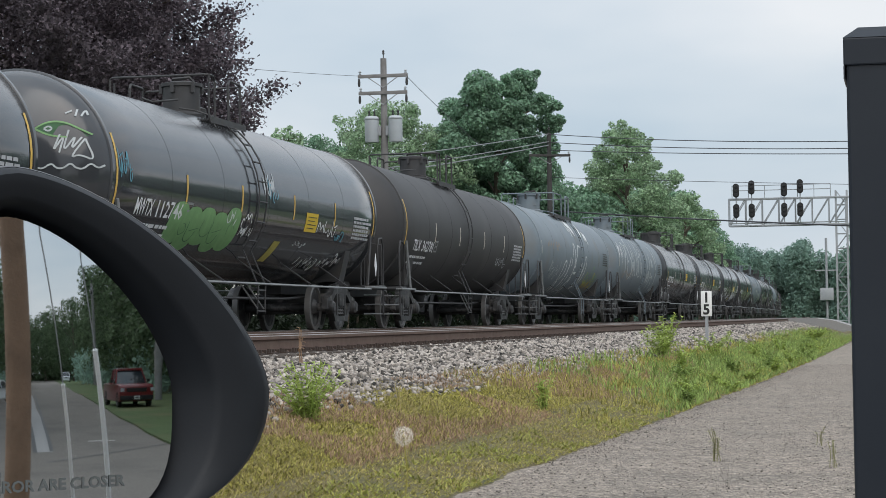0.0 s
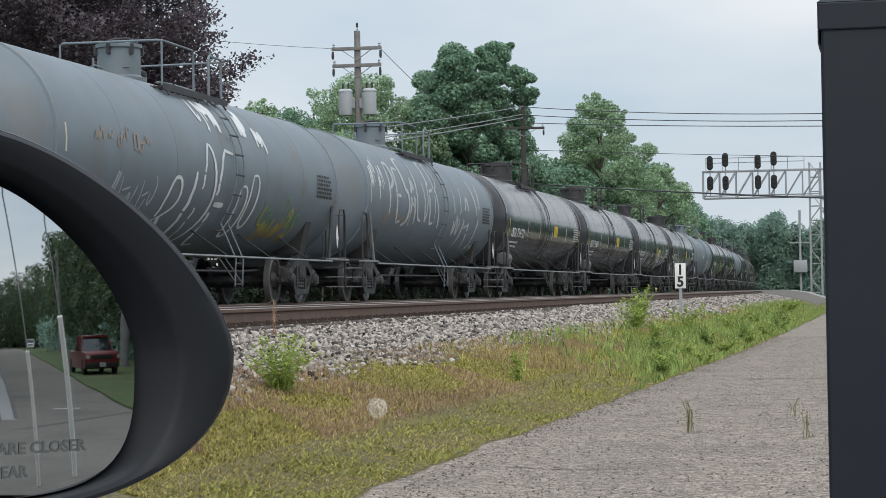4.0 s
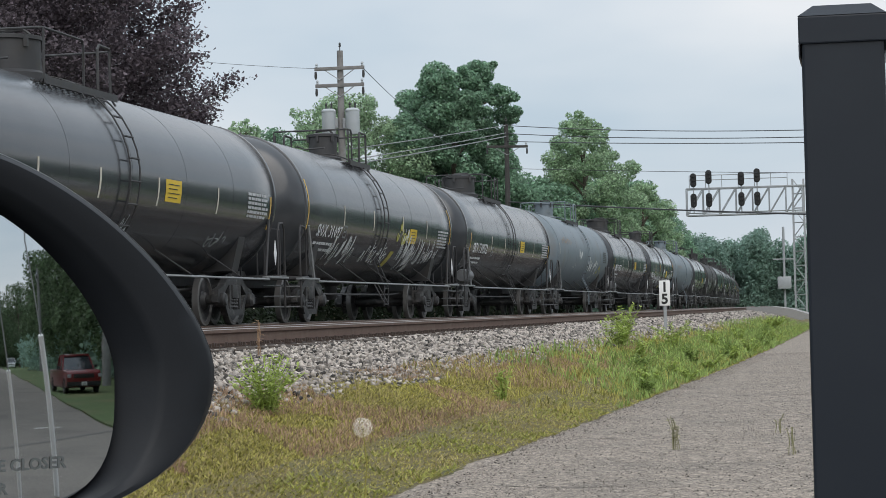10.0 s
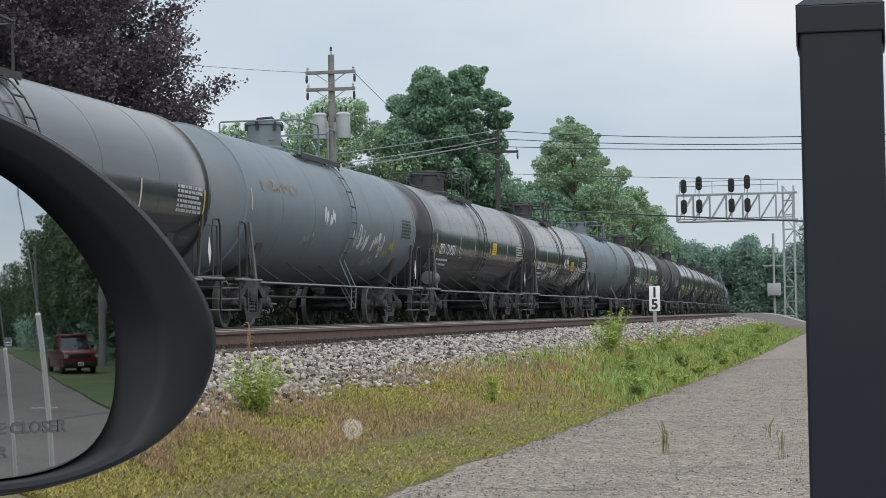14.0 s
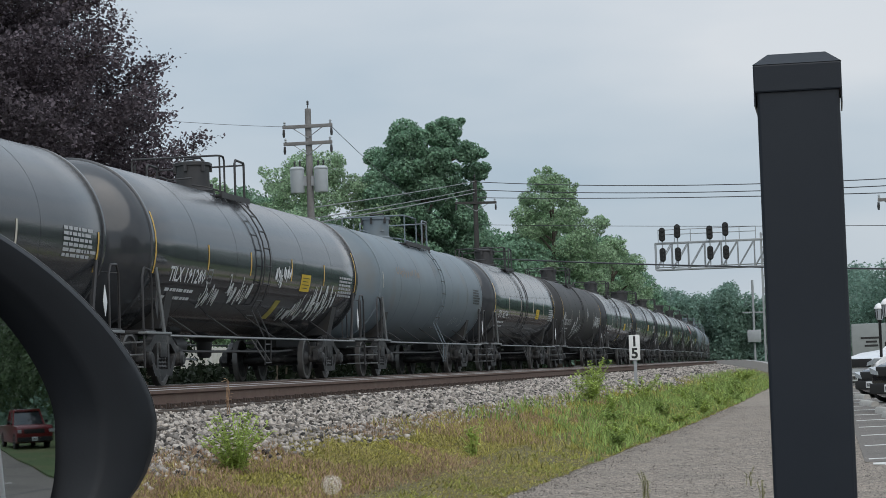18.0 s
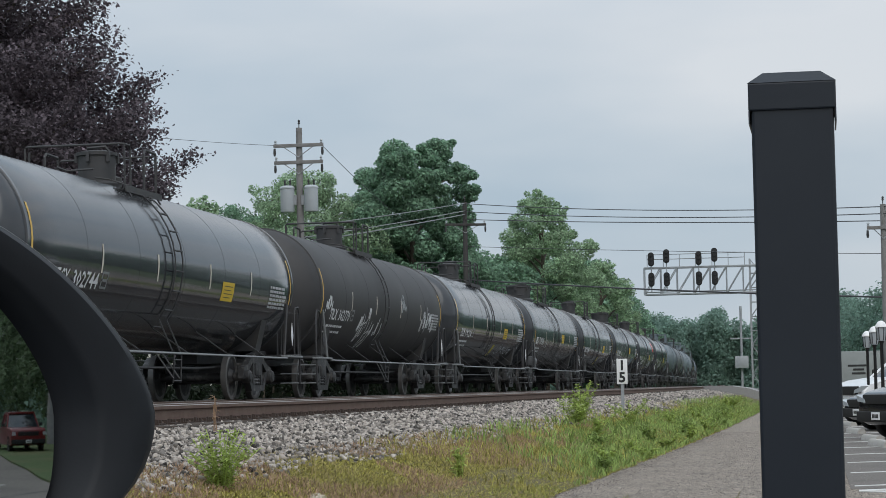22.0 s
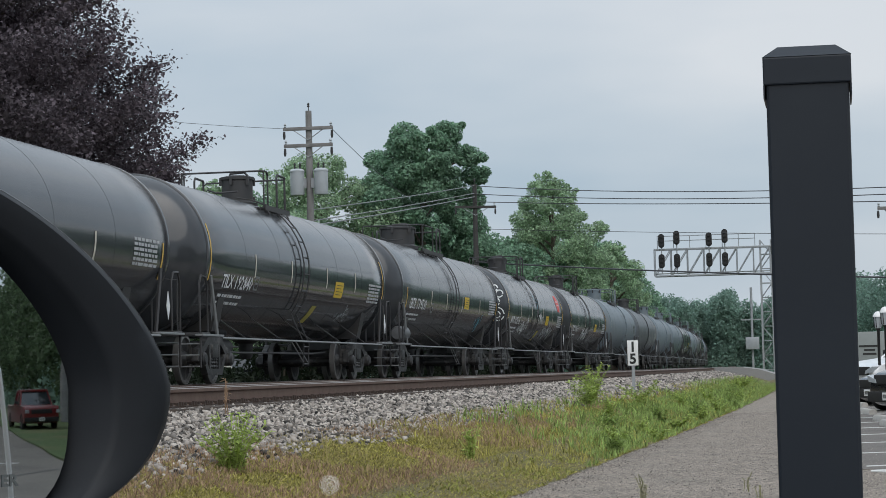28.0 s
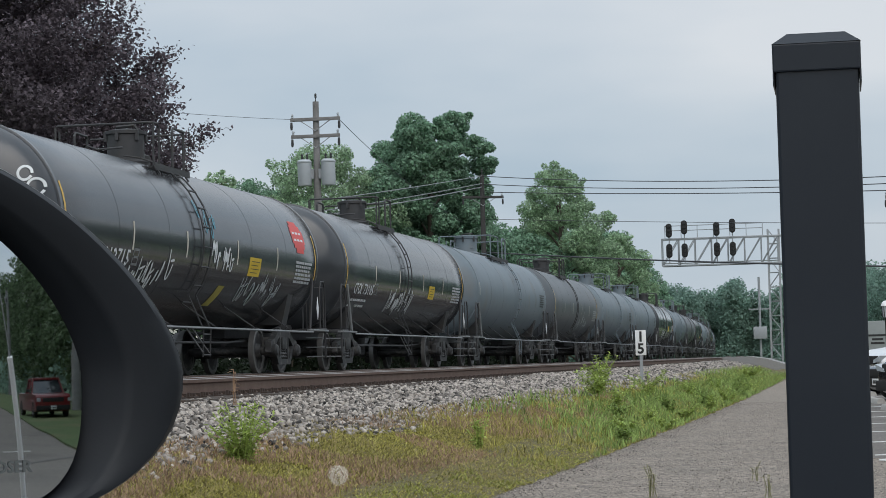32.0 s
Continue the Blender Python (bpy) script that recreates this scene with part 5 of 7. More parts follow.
# ---- signal bridge ----
def signal_gantry():
    root = thing("signal_gantry", "galvanised cantilever signal bridge with black signal heads", "signal bridge", pose(0, 185, 0))
    x0, x1 = -14.5, -4.9
    for z in (8.82, 11.05):
        for y in (-0.6, 0.6):
            bm = bmesh.new()
            box(bm, x0, x1 + 0.4, y - 0.055, y + 0.055, z - 0.065, z + 0.065, 0.01)
            part("chord", bm, M_GALV, root)
    xs = np.linspace(x0, x1, 8)
    for y in (-0.6, 0.6):
        for i, x in enumerate(xs):
            rod(root, "upright", [(x, y, 8.82), (x, y, 11.05)], 0.045, M_GALV)
            if i < 7:
                rod(root, "diagonal", [(x, y, 8.82), (xs[i + 1], y, 11.05)], 0.045, M_GALV)
    bm = bmesh.new()
    box(bm, x0, x1, -0.5, 0.5, 9.0, 9.05)
    part("walkway", bm, M_GALV, root)
    for z in (11.75, 12.15):
        rod(root, "guard_rail", [(x0 + 0.3, -0.62, z), (x1 - 1.2, -0.62, z)], 0.035, M_GALV)
    for x in np.linspace(x0 + 0.3, x1 - 1.2, 7):
        rod(root, "rail_post", [(x, -0.62, 11.05), (x, -0.62, 12.15)], 0.03, M_GALV)
    for x, zt in ((-13.85, 11.75), (-12.57, 11.98), (-9.89, 11.75), (-8.58, 11.98)):
        for z in (zt, 10.05):
            bm = bmesh.new()
            out = [(x + 0.26 * math.cos(a), z + (0.33 if math.sin(a) > 0 else -0.33) + 0.26 * math.sin(a)) for a in np.linspace(0, math.tau, 24, endpoint=False)]
            slab(bm, out, -0.95, -0.85, "y")
            head = part("signal_head", bm, M_SIGNAL, root, "black oval signal head")
            for k in (-0.35, 0, 0.35):
                bm = bmesh.new()
                lathe(bm, [(0.1, -1.2), (0.11, -1.2), (0.11, -0.94), (0.1, -0.94)], 12, "y", (x, 0, z + k))
                part("hood", bm, M_SIGNAL, head)
        rod(root, "head_mast", [(x, -0.75, 9.0), (x, -0.75, zt + 0.3)], 0.05, M_GALV)
    # mast: four legs with lacing
    for a in (-0.45, 0.45):
        for b in (-0.45, 0.45):
            bm = bmesh.new()
            box(bm, -5.25 + a - 0.07, -5.25 + a + 0.07, b - 0.07, b + 0.07, 0.3, 11.6)
            part("mast_leg", bm, M_GALV, root)
    for k in range(9):
        z = 0.8 + k * 1.2
        s = 1 if k % 2 else -1
        for b in (-0.45, 0.45):
            rod(root, "lacing", [(-5.25 - 0.45 * s, b, z), (-5.25 + 0.45 * s, b, z + 1.2)], 0.035, M_GALV)
            rod(root, "lacing", [(-5.25 - 0.45, b, z), (-5.25 + 0.45, b, z)], 0.035, M_GALV)


signal_gantry()


# ---- the "1 5" board beside the track ----
def line_sign():
    root = thing("track_sign", "white track sign with black figures on a steel post", "sign", pose(-5.13, 57.3, 0, 0, 0, 0))
    bm = bmesh.new()
    box(bm, -0.04, 0.04, -0.01, 0.03, 0.45, 1.85)
    part("post", bm, M_GALV, root)
    bm = bmesh.new()
    box(bm, -0.14, 0.14, -0.02, -0.012, 1.255, 1.91, 0.003)
    plate = part("plate", bm, M_SIGN_WHITE, root)
    for ch, z in (("1", 1.62), ("5", 1.31)):
        cu = bpy.data.curves.new("figure", "FONT")
        cu.body, cu.size, cu.align_x, cu.offset = ch, 0.36, "CENTER", 0.012
        ob = bpy.data.objects.new("figure", cu)
        scene.collection.objects.link(ob)
        me = bpy.data.meshes.new_from_object(ob.evaluated_get(bpy.context.evaluated_depsgraph_get()))
        bpy.data.objects.remove(ob)
        bm = bmesh.new()
        bm.from_mesh(me)
        bmesh.ops.transform(bm, matrix=pose(0, -0.025, z, 90, 0, 0), verts=bm.verts)
        part("figure", bm, M_SIGN_BLACK, plate)


line_sign()


# ---- the street behind the parked car, seen in the mirror ----
STREET = (0.9659, -0.2588)     # the way the street runs, away from the railway
ACROSS = (0.2588, 0.9659)      # towards the verge with the red pickup


def on_street(al, lat):
    return STREET[0] * al + ACROSS[0] * lat, STREET[1] * al + ACROSS[1] * lat


def street_dip(al):
    """The street lies a little lower than the lot."""
    return -0.6 * min(max((al - 4.66) / 8.28, 0), 1)


def street_sheet(name, al0, al1, lat0, lat1, z, material, label, category, thick=0.05, wobble=0.0):
    bm = bmesh.new()
    n = 24
    rows = []
    for i in range(n + 1):
        al = al0 + (al1 - al0) * i / n
        w = wobble * noise.noise((al * 0.3, lat0, 0))
        d = street_dip(al)
        rows.append([bm.verts.new((*on_street(al, l), zz + d)) for l, zz in ((lat0 + w, z - thick), (lat0 + w, z), (lat1, z), (lat1, z - thick))])
    for a, b in zip(rows, rows[1:]):
        for k in range(3):
            bm.faces.new((a[k], a[k + 1], b[k + 1], b[k]))
    ob = link_bm(name, bm, material)
    return tagged(ob, label, category, kind="structure")


street_sheet("road", 7.0, 260, -4.0, 4.5, 0.012, M_ROAD, "grey patched street asphalt", "road", 0.03, 0.1)
street_sheet("lawn_1", 20.5, 126, 4.45, 30, 0.07, M_FIELD, "mown green grass verge", "lawn", 0.08, 0.25)
street_sheet("lawn_2", 140, 250, 4.5, 30, 0.07, M_FIELD, "mown green grass verge", "lawn", 0.08, 0.25)
street_sheet("lawn_3", 18, 250, -30, -4.6, 0.07, M_FIELD, "mown green grass on the other side of the street", "lawn", 0.08)


def street_mark(name, a, b, w, material, label, z=0.018):
    bm = bmesh.new()
    (x0, y0), (x1, y1) = on_street(*a), on_street(*b)
    d = Vector((x1 - x0, y1 - y0, 0)).normalized()
    nrm = Vector((-d.y, d.x, 0)) * w / 2
    n = 10
    rows = []
    for i in range(n + 1):
        p = Vector((x0 + (x1 - x0) * i / n, y0 + (y1 - y0) * i / n, z + street_dip(a[0] + (b[0] - a[0]) * i / n))) + nrm * 0.4 * noise.noise((i * 1.3, w * 90, a[0]))
        rows.append((bm.verts.new(p - nrm), bm.verts.new(p + nrm)))
    for p, q in zip(rows, rows[1:]):
        bm.faces.new((p[0], p[1], q[1], q[0]))
    tagged(link_bm(name, bm, material), label, "road marking", kind="structure")


M_TAR = mat("black_tar_seal", (0.02, 0.02, 0.02), 0.6)
M_PATCH = mat("pale_asphalt_patch", (0.26, 0.255, 0.25), 0.9, grain=12, vary=0.2)
street_mark("road_line", (22.8, 2.3), (22.8, 3.1), 0.16, M_PAINT_LINE, "short worn white line")
street_mark("road_line", (12.9, 0.5), (15.1, 1.9), 0.13, M_PAINT_LINE, "worn white road line")
street_mark("road_line", (13.8, 2.0), (16.1, 3.7), 0.13, M_PAINT_LINE, "worn white road line")
street_mark("road_seam", (15.6, -0.6), (21.0, 4.4), 0.1, M_TAR, "black tar seam across the street")
street_mark("road_patch", (19.9, 1.0), (106, -0.9), 0.45, M_PATCH, "long pale patch in the asphalt", 0.016)
street_mark("road_seam", (20.0, 1.2), (80, 0.2), 0.1, M_TAR, "black tar seam along the street", 0.02)
street_mark("road_seam", (19.8, 0.78), (80, -0.75), 0.1, M_TAR, "black tar seam along the street", 0.02)


# ---- vehicles ----
def vehicle(name, label, kind, paint, m, plate=True):
    """A parked vehicle, nose towards -y, wheels on z = 0."""
    root = thing(name, label, {"pickup": "pickup truck", "van": "van", "jeep": "car", "sedan": "car", "suv": "car"}[kind], m)
    L, W, H, hood, wr = {"pickup": (5.6, 1.95, 1.9, 1.12, 0.4), "van": (5.0, 2.0, 2.0, 1.15, 0.36), "jeep": (4.3, 1.85, 1.8, 1.15, 0.4), "sedan": (4.7, 1.82, 1.46, 0.92, 0.33), "suv": (4.7, 1.9, 1.72, 1.08, 0.37)}[kind]
    h0 = wr * 0.75
    bm = bmesh.new()
    f, b = -L / 2, L / 2
    if kind in ("pickup", "jeep"):
        side = [(f, h0 + 0.1), (f, hood - 0.12), (f + 0.1, hood), (f + 1.4, hood + 0.03), (b - 0.05, hood + 0.02), (b, hood - 0.1), (b, h0 + 0.1), (b - 0.3, h0), (f + 0.3, h0)]
    else:
        side = [(f, h0 + 0.12), (f + 0.02, hood - 0.28), (f + 0.16, hood - 0.12), (f + 0.6, hood - 0.02), (f + 1.2, hood + 0.05), (b - 0.5, hood + 0.08), (b - 0.1, hood), (b, h0 + 0.3), (b - 0.1, h0 + 0.05), (b - 0.4, h0), (f + 0.3, h0)]
    slab(bm, side, -W / 2, W / 2)
    if kind not in ("pickup", "jeep"):
        # nose and tail drawn in, shoulders narrower than the sills
        for v in bm.verts:
            nose = max(0.0, 1 - (v.co.y - f) / 0.6)
            tail = max(0.0, 1 - (b - v.co.y) / 0.5)
            v.co.x *= 1 - 0.16 * nose - 0.1 * tail - (0.07 if v.co.z > hood - 0.2 else 0.0)
    bmesh.ops.bevel(bm, geom=[e for e in bm.edges], offset=0.07, segments=3, profile=0.6, affect="EDGES")
    body = part("body", bm, paint, root)
    # cabin with glass
    c0, c1, t0, t1 = {"pickup": (f + 1.5, f + 3.4, f + 2.1, f + 3.25), "van": (f + 0.75, b - 0.1, f + 1.5, b - 0.2), "jeep": (f + 1.35, b - 0.15, f + 1.75, b - 0.3), "sedan": (f + 1.2, b - 0.5, f + 2.0, b - 1.25), "suv": (f + 1.2, b - 0.15, f + 1.95, b - 0.45)}[kind]
    def cabin(dy, dw, z0, z1, inset):
        bm = bmesh.new()
        w0, w1 = W / 2 - 0.06 + dw, W / 2 - 0.24 + dw
        lo = [bm.verts.new(v) for v in ((-w0, c0 - dy, z0), (w0, c0 - dy, z0), (w0, c1 + dy, z0), (-w0, c1 + dy, z0))]
        hi = [bm.verts.new(v) for v in ((-w1, t0 - dy, z1), (w1, t0 - dy, z1), (w1, t1 + dy, z1), (-w1, t1 + dy, z1))]
        bm.faces.new(lo), bm.faces.new(hi[::-1])
        for i in range(4):
            bm.faces.new((lo[i], lo[(i + 1) % 4], hi[(i + 1) % 4], hi[i]))
        if inset:
            bmesh.ops.bevel(bm, geom=list(bm.edges), offset=inset, segments=3, profile=0.6, affect="EDGES")
        return bm
    part("window_glass", cabin(0.0, 0.0, hood, H - 0.08, 0.04), M_GLASS_CAR, root)
    bm = bmesh.new()
    w1 = W / 2 - 0.22
    box(bm, -w1, w1, t0 - 0.1, t1 + 0.08, H - 0.12, H, 0.05)
    part("roof", bm, paint, root)
    for s in (-1, 1):
        for (ya, yb) in ((c0, t0), (c1, t1), ((c0 + c1) / 2 + 0.1, (t0 + t1) / 2 + 0.1)):
            bm = bmesh.new()
            tube(bm, [(s * (W / 2 - 0.06), ya, hood - 0.02), (s * (W / 2 - 0.235), yb, H - 0.06)], 0.045, 6)
            part("pillar", bm, paint, root)
        bm = bmesh.new()
        if kind in ("pickup", "jeep"):
            box(bm, s * (W / 2 - 0.1) - 0.16, s * (W / 2 - 0.1) + 0.06, f - 0.015, f + 0.1, hood - 0.33, hood - 0.17, 0.02)
        else:
            slab(bm, [(s * 0.46, hood - 0.33), (s * 0.74, hood - 0.3), (s * 0.8, hood - 0.16), (s * 0.5, hood - 0.25)], f - 0.03, f + 0.3, "y")
        part("headlight", bm, M_TRANSFORMER, root, "clear headlight")
        bm = bmesh.new()
        box(bm, *sorted((s * (W / 2 + 0.02), s * (W / 2 + 0.2))), c0 + 0.25, c0 + 0.36, hood + 0.08, hood + 0.24, 0.03)
        part("wing_mirror", bm, M_TYRE, root)
        for y in (f + 0.85, b - 0.95):
            bm = bmesh.new()
            lathe(bm, [(wr * 0.62, s * (W / 2 - 0.2)), (wr * 0.94, s * (W / 2 - 0.21)), (wr, s * (W / 2 - 0.17)), (wr, s * (W / 2 - 0.02)), (wr * 0.94, s * (W / 2 + 0.01)), (wr * 0.62, s * (W / 2))], 22, "x", (0, y, wr))
            wheel = part("wheel", bm, M_TYRE, root)
            bm = bmesh.new()
            lathe(bm, [(wr * 0.6, s * (W / 2 - 0.1)), (wr * 0.6, s * (W / 2 + 0.004)), (wr * 0.5, s * (W / 2 - 0.02)), (wr * 0.12, s * (W / 2 - 0.01))], 18, "x", (0, y, wr))
            part("rim", bm, M_RIM, wheel)
    bm = bmesh.new()
    box(bm, -W * 0.3, W * 0.3, f - 0.02, f + 0.06, hood - 0.36, hood - 0.16, 0.02)
    part("grille", bm, M_TYRE, root)
    bm = bmesh.new()
    w2 = 0.49 if kind in ("pickup", "jeep") else 0.39
    box(bm, -W * w2, W * w2, f - 0.08, f + 0.12, h0 + 0.08, h0 + 0.3, 0.04)
    bumper = part("bumper", bm, M_TYRE if kind != "van" else paint, root)
    if plate:
        bm = bmesh.new()
        box(bm, -0.155, 0.155, f - 0.095, f - 0.085, h0 + 0.12, h0 + 0.28, 0.003)
        pl = part("number_plate", bm, M_SIGN_WHITE, root)
        for k in range(5):
            bm = bmesh.new()
            box(bm, -0.11 + k * 0.045, -0.08 + k * 0.045, f - 0.1, f - 0.096, h0 + 0.16, h0 + 0.24)
            part("plate_bar", bm, M_SIGN_BLACK, pl)
    return root


M_RED_CAR = mat("dark_red_car_paint", (0.16, 0.011, 0.014), 0.3, grain=4, vary=0.1, coat=0.5)
M_WHITE_CAR = mat("white_car_paint", (0.72, 0.73, 0.74), 0.3, grain=4, vary=0.05, coat=0.5)
M_BLACK_CAR = mat("black_car_paint", (0.012, 0.013, 0.016), 0.2, grain=4, vary=0.1, coat=0.6)
M_NAVY_CAR = mat("dark_blue_grey_car_paint", (0.03, 0.035, 0.045), 0.25, grain=4, vary=0.1, coat=0.5)
x, y = on_street(45.5, 5.9)
vehicle("pickup_truck", "dark red pickup truck parked half on the grass verge", "pickup", M_RED_CAR, pose(x, y, -0.56, 0, 0, -110))
x, y = on_street(186, 6.4)
vehicle("van", "white van parked down the street", "van", M_WHITE_CAR, pose(x, y, -0.58, 0, 0, -103))
x, y = on_street(58, -2.9)
vehicle("parked_car", "white car parked beside the street", "sedan", M_WHITE_CAR, pose(x, y, -0.55, 0, 0, -80))


# brown wooden pole, its guys and their white guards
def guyed_pole():
    px, py = 5.86, -0.81
    root = thing("street_pole", "brown wooden utility pole by the street", "utility pole", pose(px, py, -0.12))
    bm = bmesh.new()
    tube(bm, [(0, 0, 0), (0.01, 0, 2.5), (0, 0.01, 5), (0, 0, 9)], [0.11, 0.106, 0.102, 0.09], 14)
    part("pole", bm, M_BROWN_POLE, root)
    for (ax, ay), (mx, my, mz), k, gr in (((8.51, -0.45), (7.71, -0.5, 1.41), 3.4, 0.028), ((7.72, -0.7), (6.95, -0.68, 1.1), 3.6, 0.018)):
        a = Vector((ax - px, ay - py, -0.13))
        d = Vector((mx - px, my - py, mz + 0.12)) - a
        guy = rod(root, "guy_wire", [a, a + d * k], 0.007, M_GALV, 6)
        rod(guy, "guy_guard", [a, a + d], gr, M_SIGN_WHITE, 10)


guyed_pole()
x, y = on_street(36, 6.4)
utility_pole(x, y, 8.5, [(7.8, 1.8)], "dark wooden pole on the verge", turn=-15)
x, y = on_street(85, 6.6)
utility_pole(x, y, 9.5, [(8.8, 2.2)], "wooden utility pole down the street", turn=-15)


# trees along both sides of the street
M_LEAF_STREET = leaf_mat("dark_street_tree_leaf", (0.095, 0.14, 0.075), 0.5)
for i, (al, lat, h, sp) in enumerate(((24, 13.5, 12, 4.6), (33, 13.5, 13.5, 5.2), (44, 13.5, 14.5, 5.6), (56, 13, 15, 5.6), (70, 12.5, 16, 5.8), (88, 12, 16, 6), (110, 12, 17, 6.5), (135, 13, 17, 6.5),
                                      (27, -9.5, 13, 4.6), (36, -8.0, 17, 6), (52, -8, 19, 6.5), (70, -8.5, 20, 6.5), (92, -8.5, 19, 6.5), (118, -9, 19, 6.5), (145, -9, 18, 6.5), (205, 9, 19, 7.5), (208, -6, 18, 7.5), (222, 2, 17, 7.5), (230, 15, 19, 7.5))):
    x, y = on_street(al, lat)
    tree("street_tree", "dense green street tree", x, y, -0.55, h, sp, M_LEAF_STREET, 40 + i, 15000, 0.34, 0.05, "round", 0.22, group="trees along the street")


# ---- the car's door mirror ----
MIRROR_AT, GLASS_C, GLASS_R = Vector((-0.4651, 1.0751, 1.1842)), Vector((-1.5791, 2.0797, 1.1788)), 1.5


def mirror_outline(a, up, pu, low, pl, n=96):
    """A rounded drop: its upper and lower halves swell differently."""
    pts = []
    for i in range(n):
        t = i * math.tau / n
        c, s = math.cos(t), math.sin(t)
        b, p = (up, pu) if s >= 0 else (low, pl)
        r = (abs(c / a) ** p + abs(s / b) ** p) ** (-1 / p)
        pts.append((r * c, r * s))
    return pts


def door_mirror():
    w = (MIRROR_AT - GLASS_C).normalized()
    u = Vector((0, 0, 1)).cross(w).normalized()
    v = w.cross(u)
    frame_m = Matrix((u, v, w)).transposed().to_4x4()
    frame_m.translation = MIRROR_AT
    root = thing("door_mirror", "black plastic door mirror of the parked car with convex glass", "car mirror", frame_m)

    def dome(a, b):
        """The glass surface over the point a, b of the mirror's plane."""
        return math.sqrt(GLASS_R ** 2 - a * a - b * b) - GLASS_R
    glass_o = mirror_outline(0.0978, 0.0955, 1.55, 0.0725, 3.5)
    bm = bmesh.new()
    rings = [[bm.verts.new((0, 0, 0))]]
    for k in range(1, 25):
        g = k / 24
        rings.append([bm.verts.new((a * g, b * g, dome(a * g, b * g))) for a, b in glass_o])
    n = len(glass_o)
    for i in range(n):
        bm.faces.new((rings[0][0], rings[1][i], rings[1][(i + 1) % n]))
    for q, r in zip(rings[1:], rings[2:]):
        for i in range(n):
            bm.faces.new((q[i], r[i], r[(i + 1) % n], q[(i + 1) % n]))
    glass = part("mirror_glass", bm, M_MIRROR, root, "convex mirror glass with printed warning")
    for text, size, right, base, width in (("OBJECTS IN MIRROR ARE CLOSER", 0.0085, 0.0677, -0.0495, 0.138), ("THAN THEY APPEAR", 0.0085, 0.0333, -0.0615, 0.079)):
        cu = bpy.data.curves.new("warning", "FONT")
        cu.body, cu.size, cu.resolution_u, cu.offset = text, size, 2, 0.00025
        ob = bpy.data.objects.new("warning", cu)
        scene.collection.objects.link(ob)
        me = bpy.data.meshes.new_from_object(ob.evaluated_get(bpy.context.evaluated_depsgraph_get()))
        bpy.data.objects.remove(ob)
        bm = bmesh.new()
        bm.from_mesh(me)
        xs = [p.co.x for p in bm.verts]
        for p in bm.verts:
            a = right - width + (p.co.x - min(xs)) / (max(xs) - min(xs)) * width
            b = base + p.co.y
            p.co = Vector((a, b, dome(a, b) + 0.0004))
        part("warning_text", bm, M_ETCH, glass, "etched grey warning text", smooth=False)
    # funnel between the glass and the lip, the lip, and the shell behind
    prof = [(mirror_outline(0.098, 0.0957, 1.55, 0.0727, 3.5), -0.012), (mirror_outline(0.1, 0.0965, 1.55, 0.0732, 3.4), -0.0105), (mirror_outline(0.108, 0.099, 1.54, 0.0738, 3.2), -0.004), (mirror_outline(0.1175, 0.103, 1.53, 0.0745, 2.9), 0.007), (mirror_outline(0.1215, 0.105, 1.53, 0.075, 2.8), 0.0095),
            (mirror_outline(0.1235, 0.106, 1.53, 0.0754, 2.7), 0.0098), (mirror_outline(0.136, 0.112, 1.52, 0.0772, 2.5), 0.0128), (mirror_outline(0.1475, 0.1175, 1.52, 0.079, 2.35), 0.0128), (mirror_outline(0.1525, 0.12, 1.52, 0.08, 2.28), 0.0095), (mirror_outline(0.1545, 0.121, 1.52, 0.0805, 2.25), 0.006)]
    bm = bmesh.new()
    rings = []
    for out, z in prof:
        rings.append([bm.verts.new((a, b, z)) for a, b in out])
    for q, r in zip(rings, rings[1:]):
        for i in range(n):
            bm.faces.new((q[i], r[i], r[(i + 1) % n], q[(i + 1) % n]))
    part("bezel", bm, M_PLASTIC, root)
    bm = bmesh.new()
    rings = []
    for g, z in ((0.992, 0.0055), (0.998, 0.0062), (1.003, 0.005), (1.006, 0.0015), (1.004, -0.004), (0.985, -0.03), (0.92, -0.06), (0.78, -0.09), (0.5, -0.11), (0.2, -0.118)):
        rings.append([bm.verts.new((a * g, b * g, z)) for a, b in mirror_outline(0.1552, 0.1215, 1.52, 0.081, 2.25)])
    for q, r in zip(rings, rings[1:]):
        for i in range(n):
            bm.faces.new((q[i], r[i], r[(i + 1) % n], q[(i + 1) % n]))
    bm.faces.new(rings[-1])
    part("shell", bm, M_PLASTIC_EDGE, root)
    bm = bmesh.new()
    box(bm, -0.12, -0.03, -0.125, -0.08, -0.09, -0.04, 0.015)
    part("arm", bm, M_PLASTIC, root)


M_MIRROR = bpy.data.materials.new("silvered_mirror")
M_MIRROR.use_nodes = True
_b = M_MIRROR.node_tree.nodes["Principled BSDF"]
_b.inputs["Base Color"].default_value = (0.66, 0.69, 0.7, 1)
_b.inputs["Metallic"].default_value, _b.inputs["Roughness"].default_value = 1.0, 0.015
M_ETCH = mat("etched_mirror_text", (0.1, 0.11, 0.11), 0.7)
door_mirror()


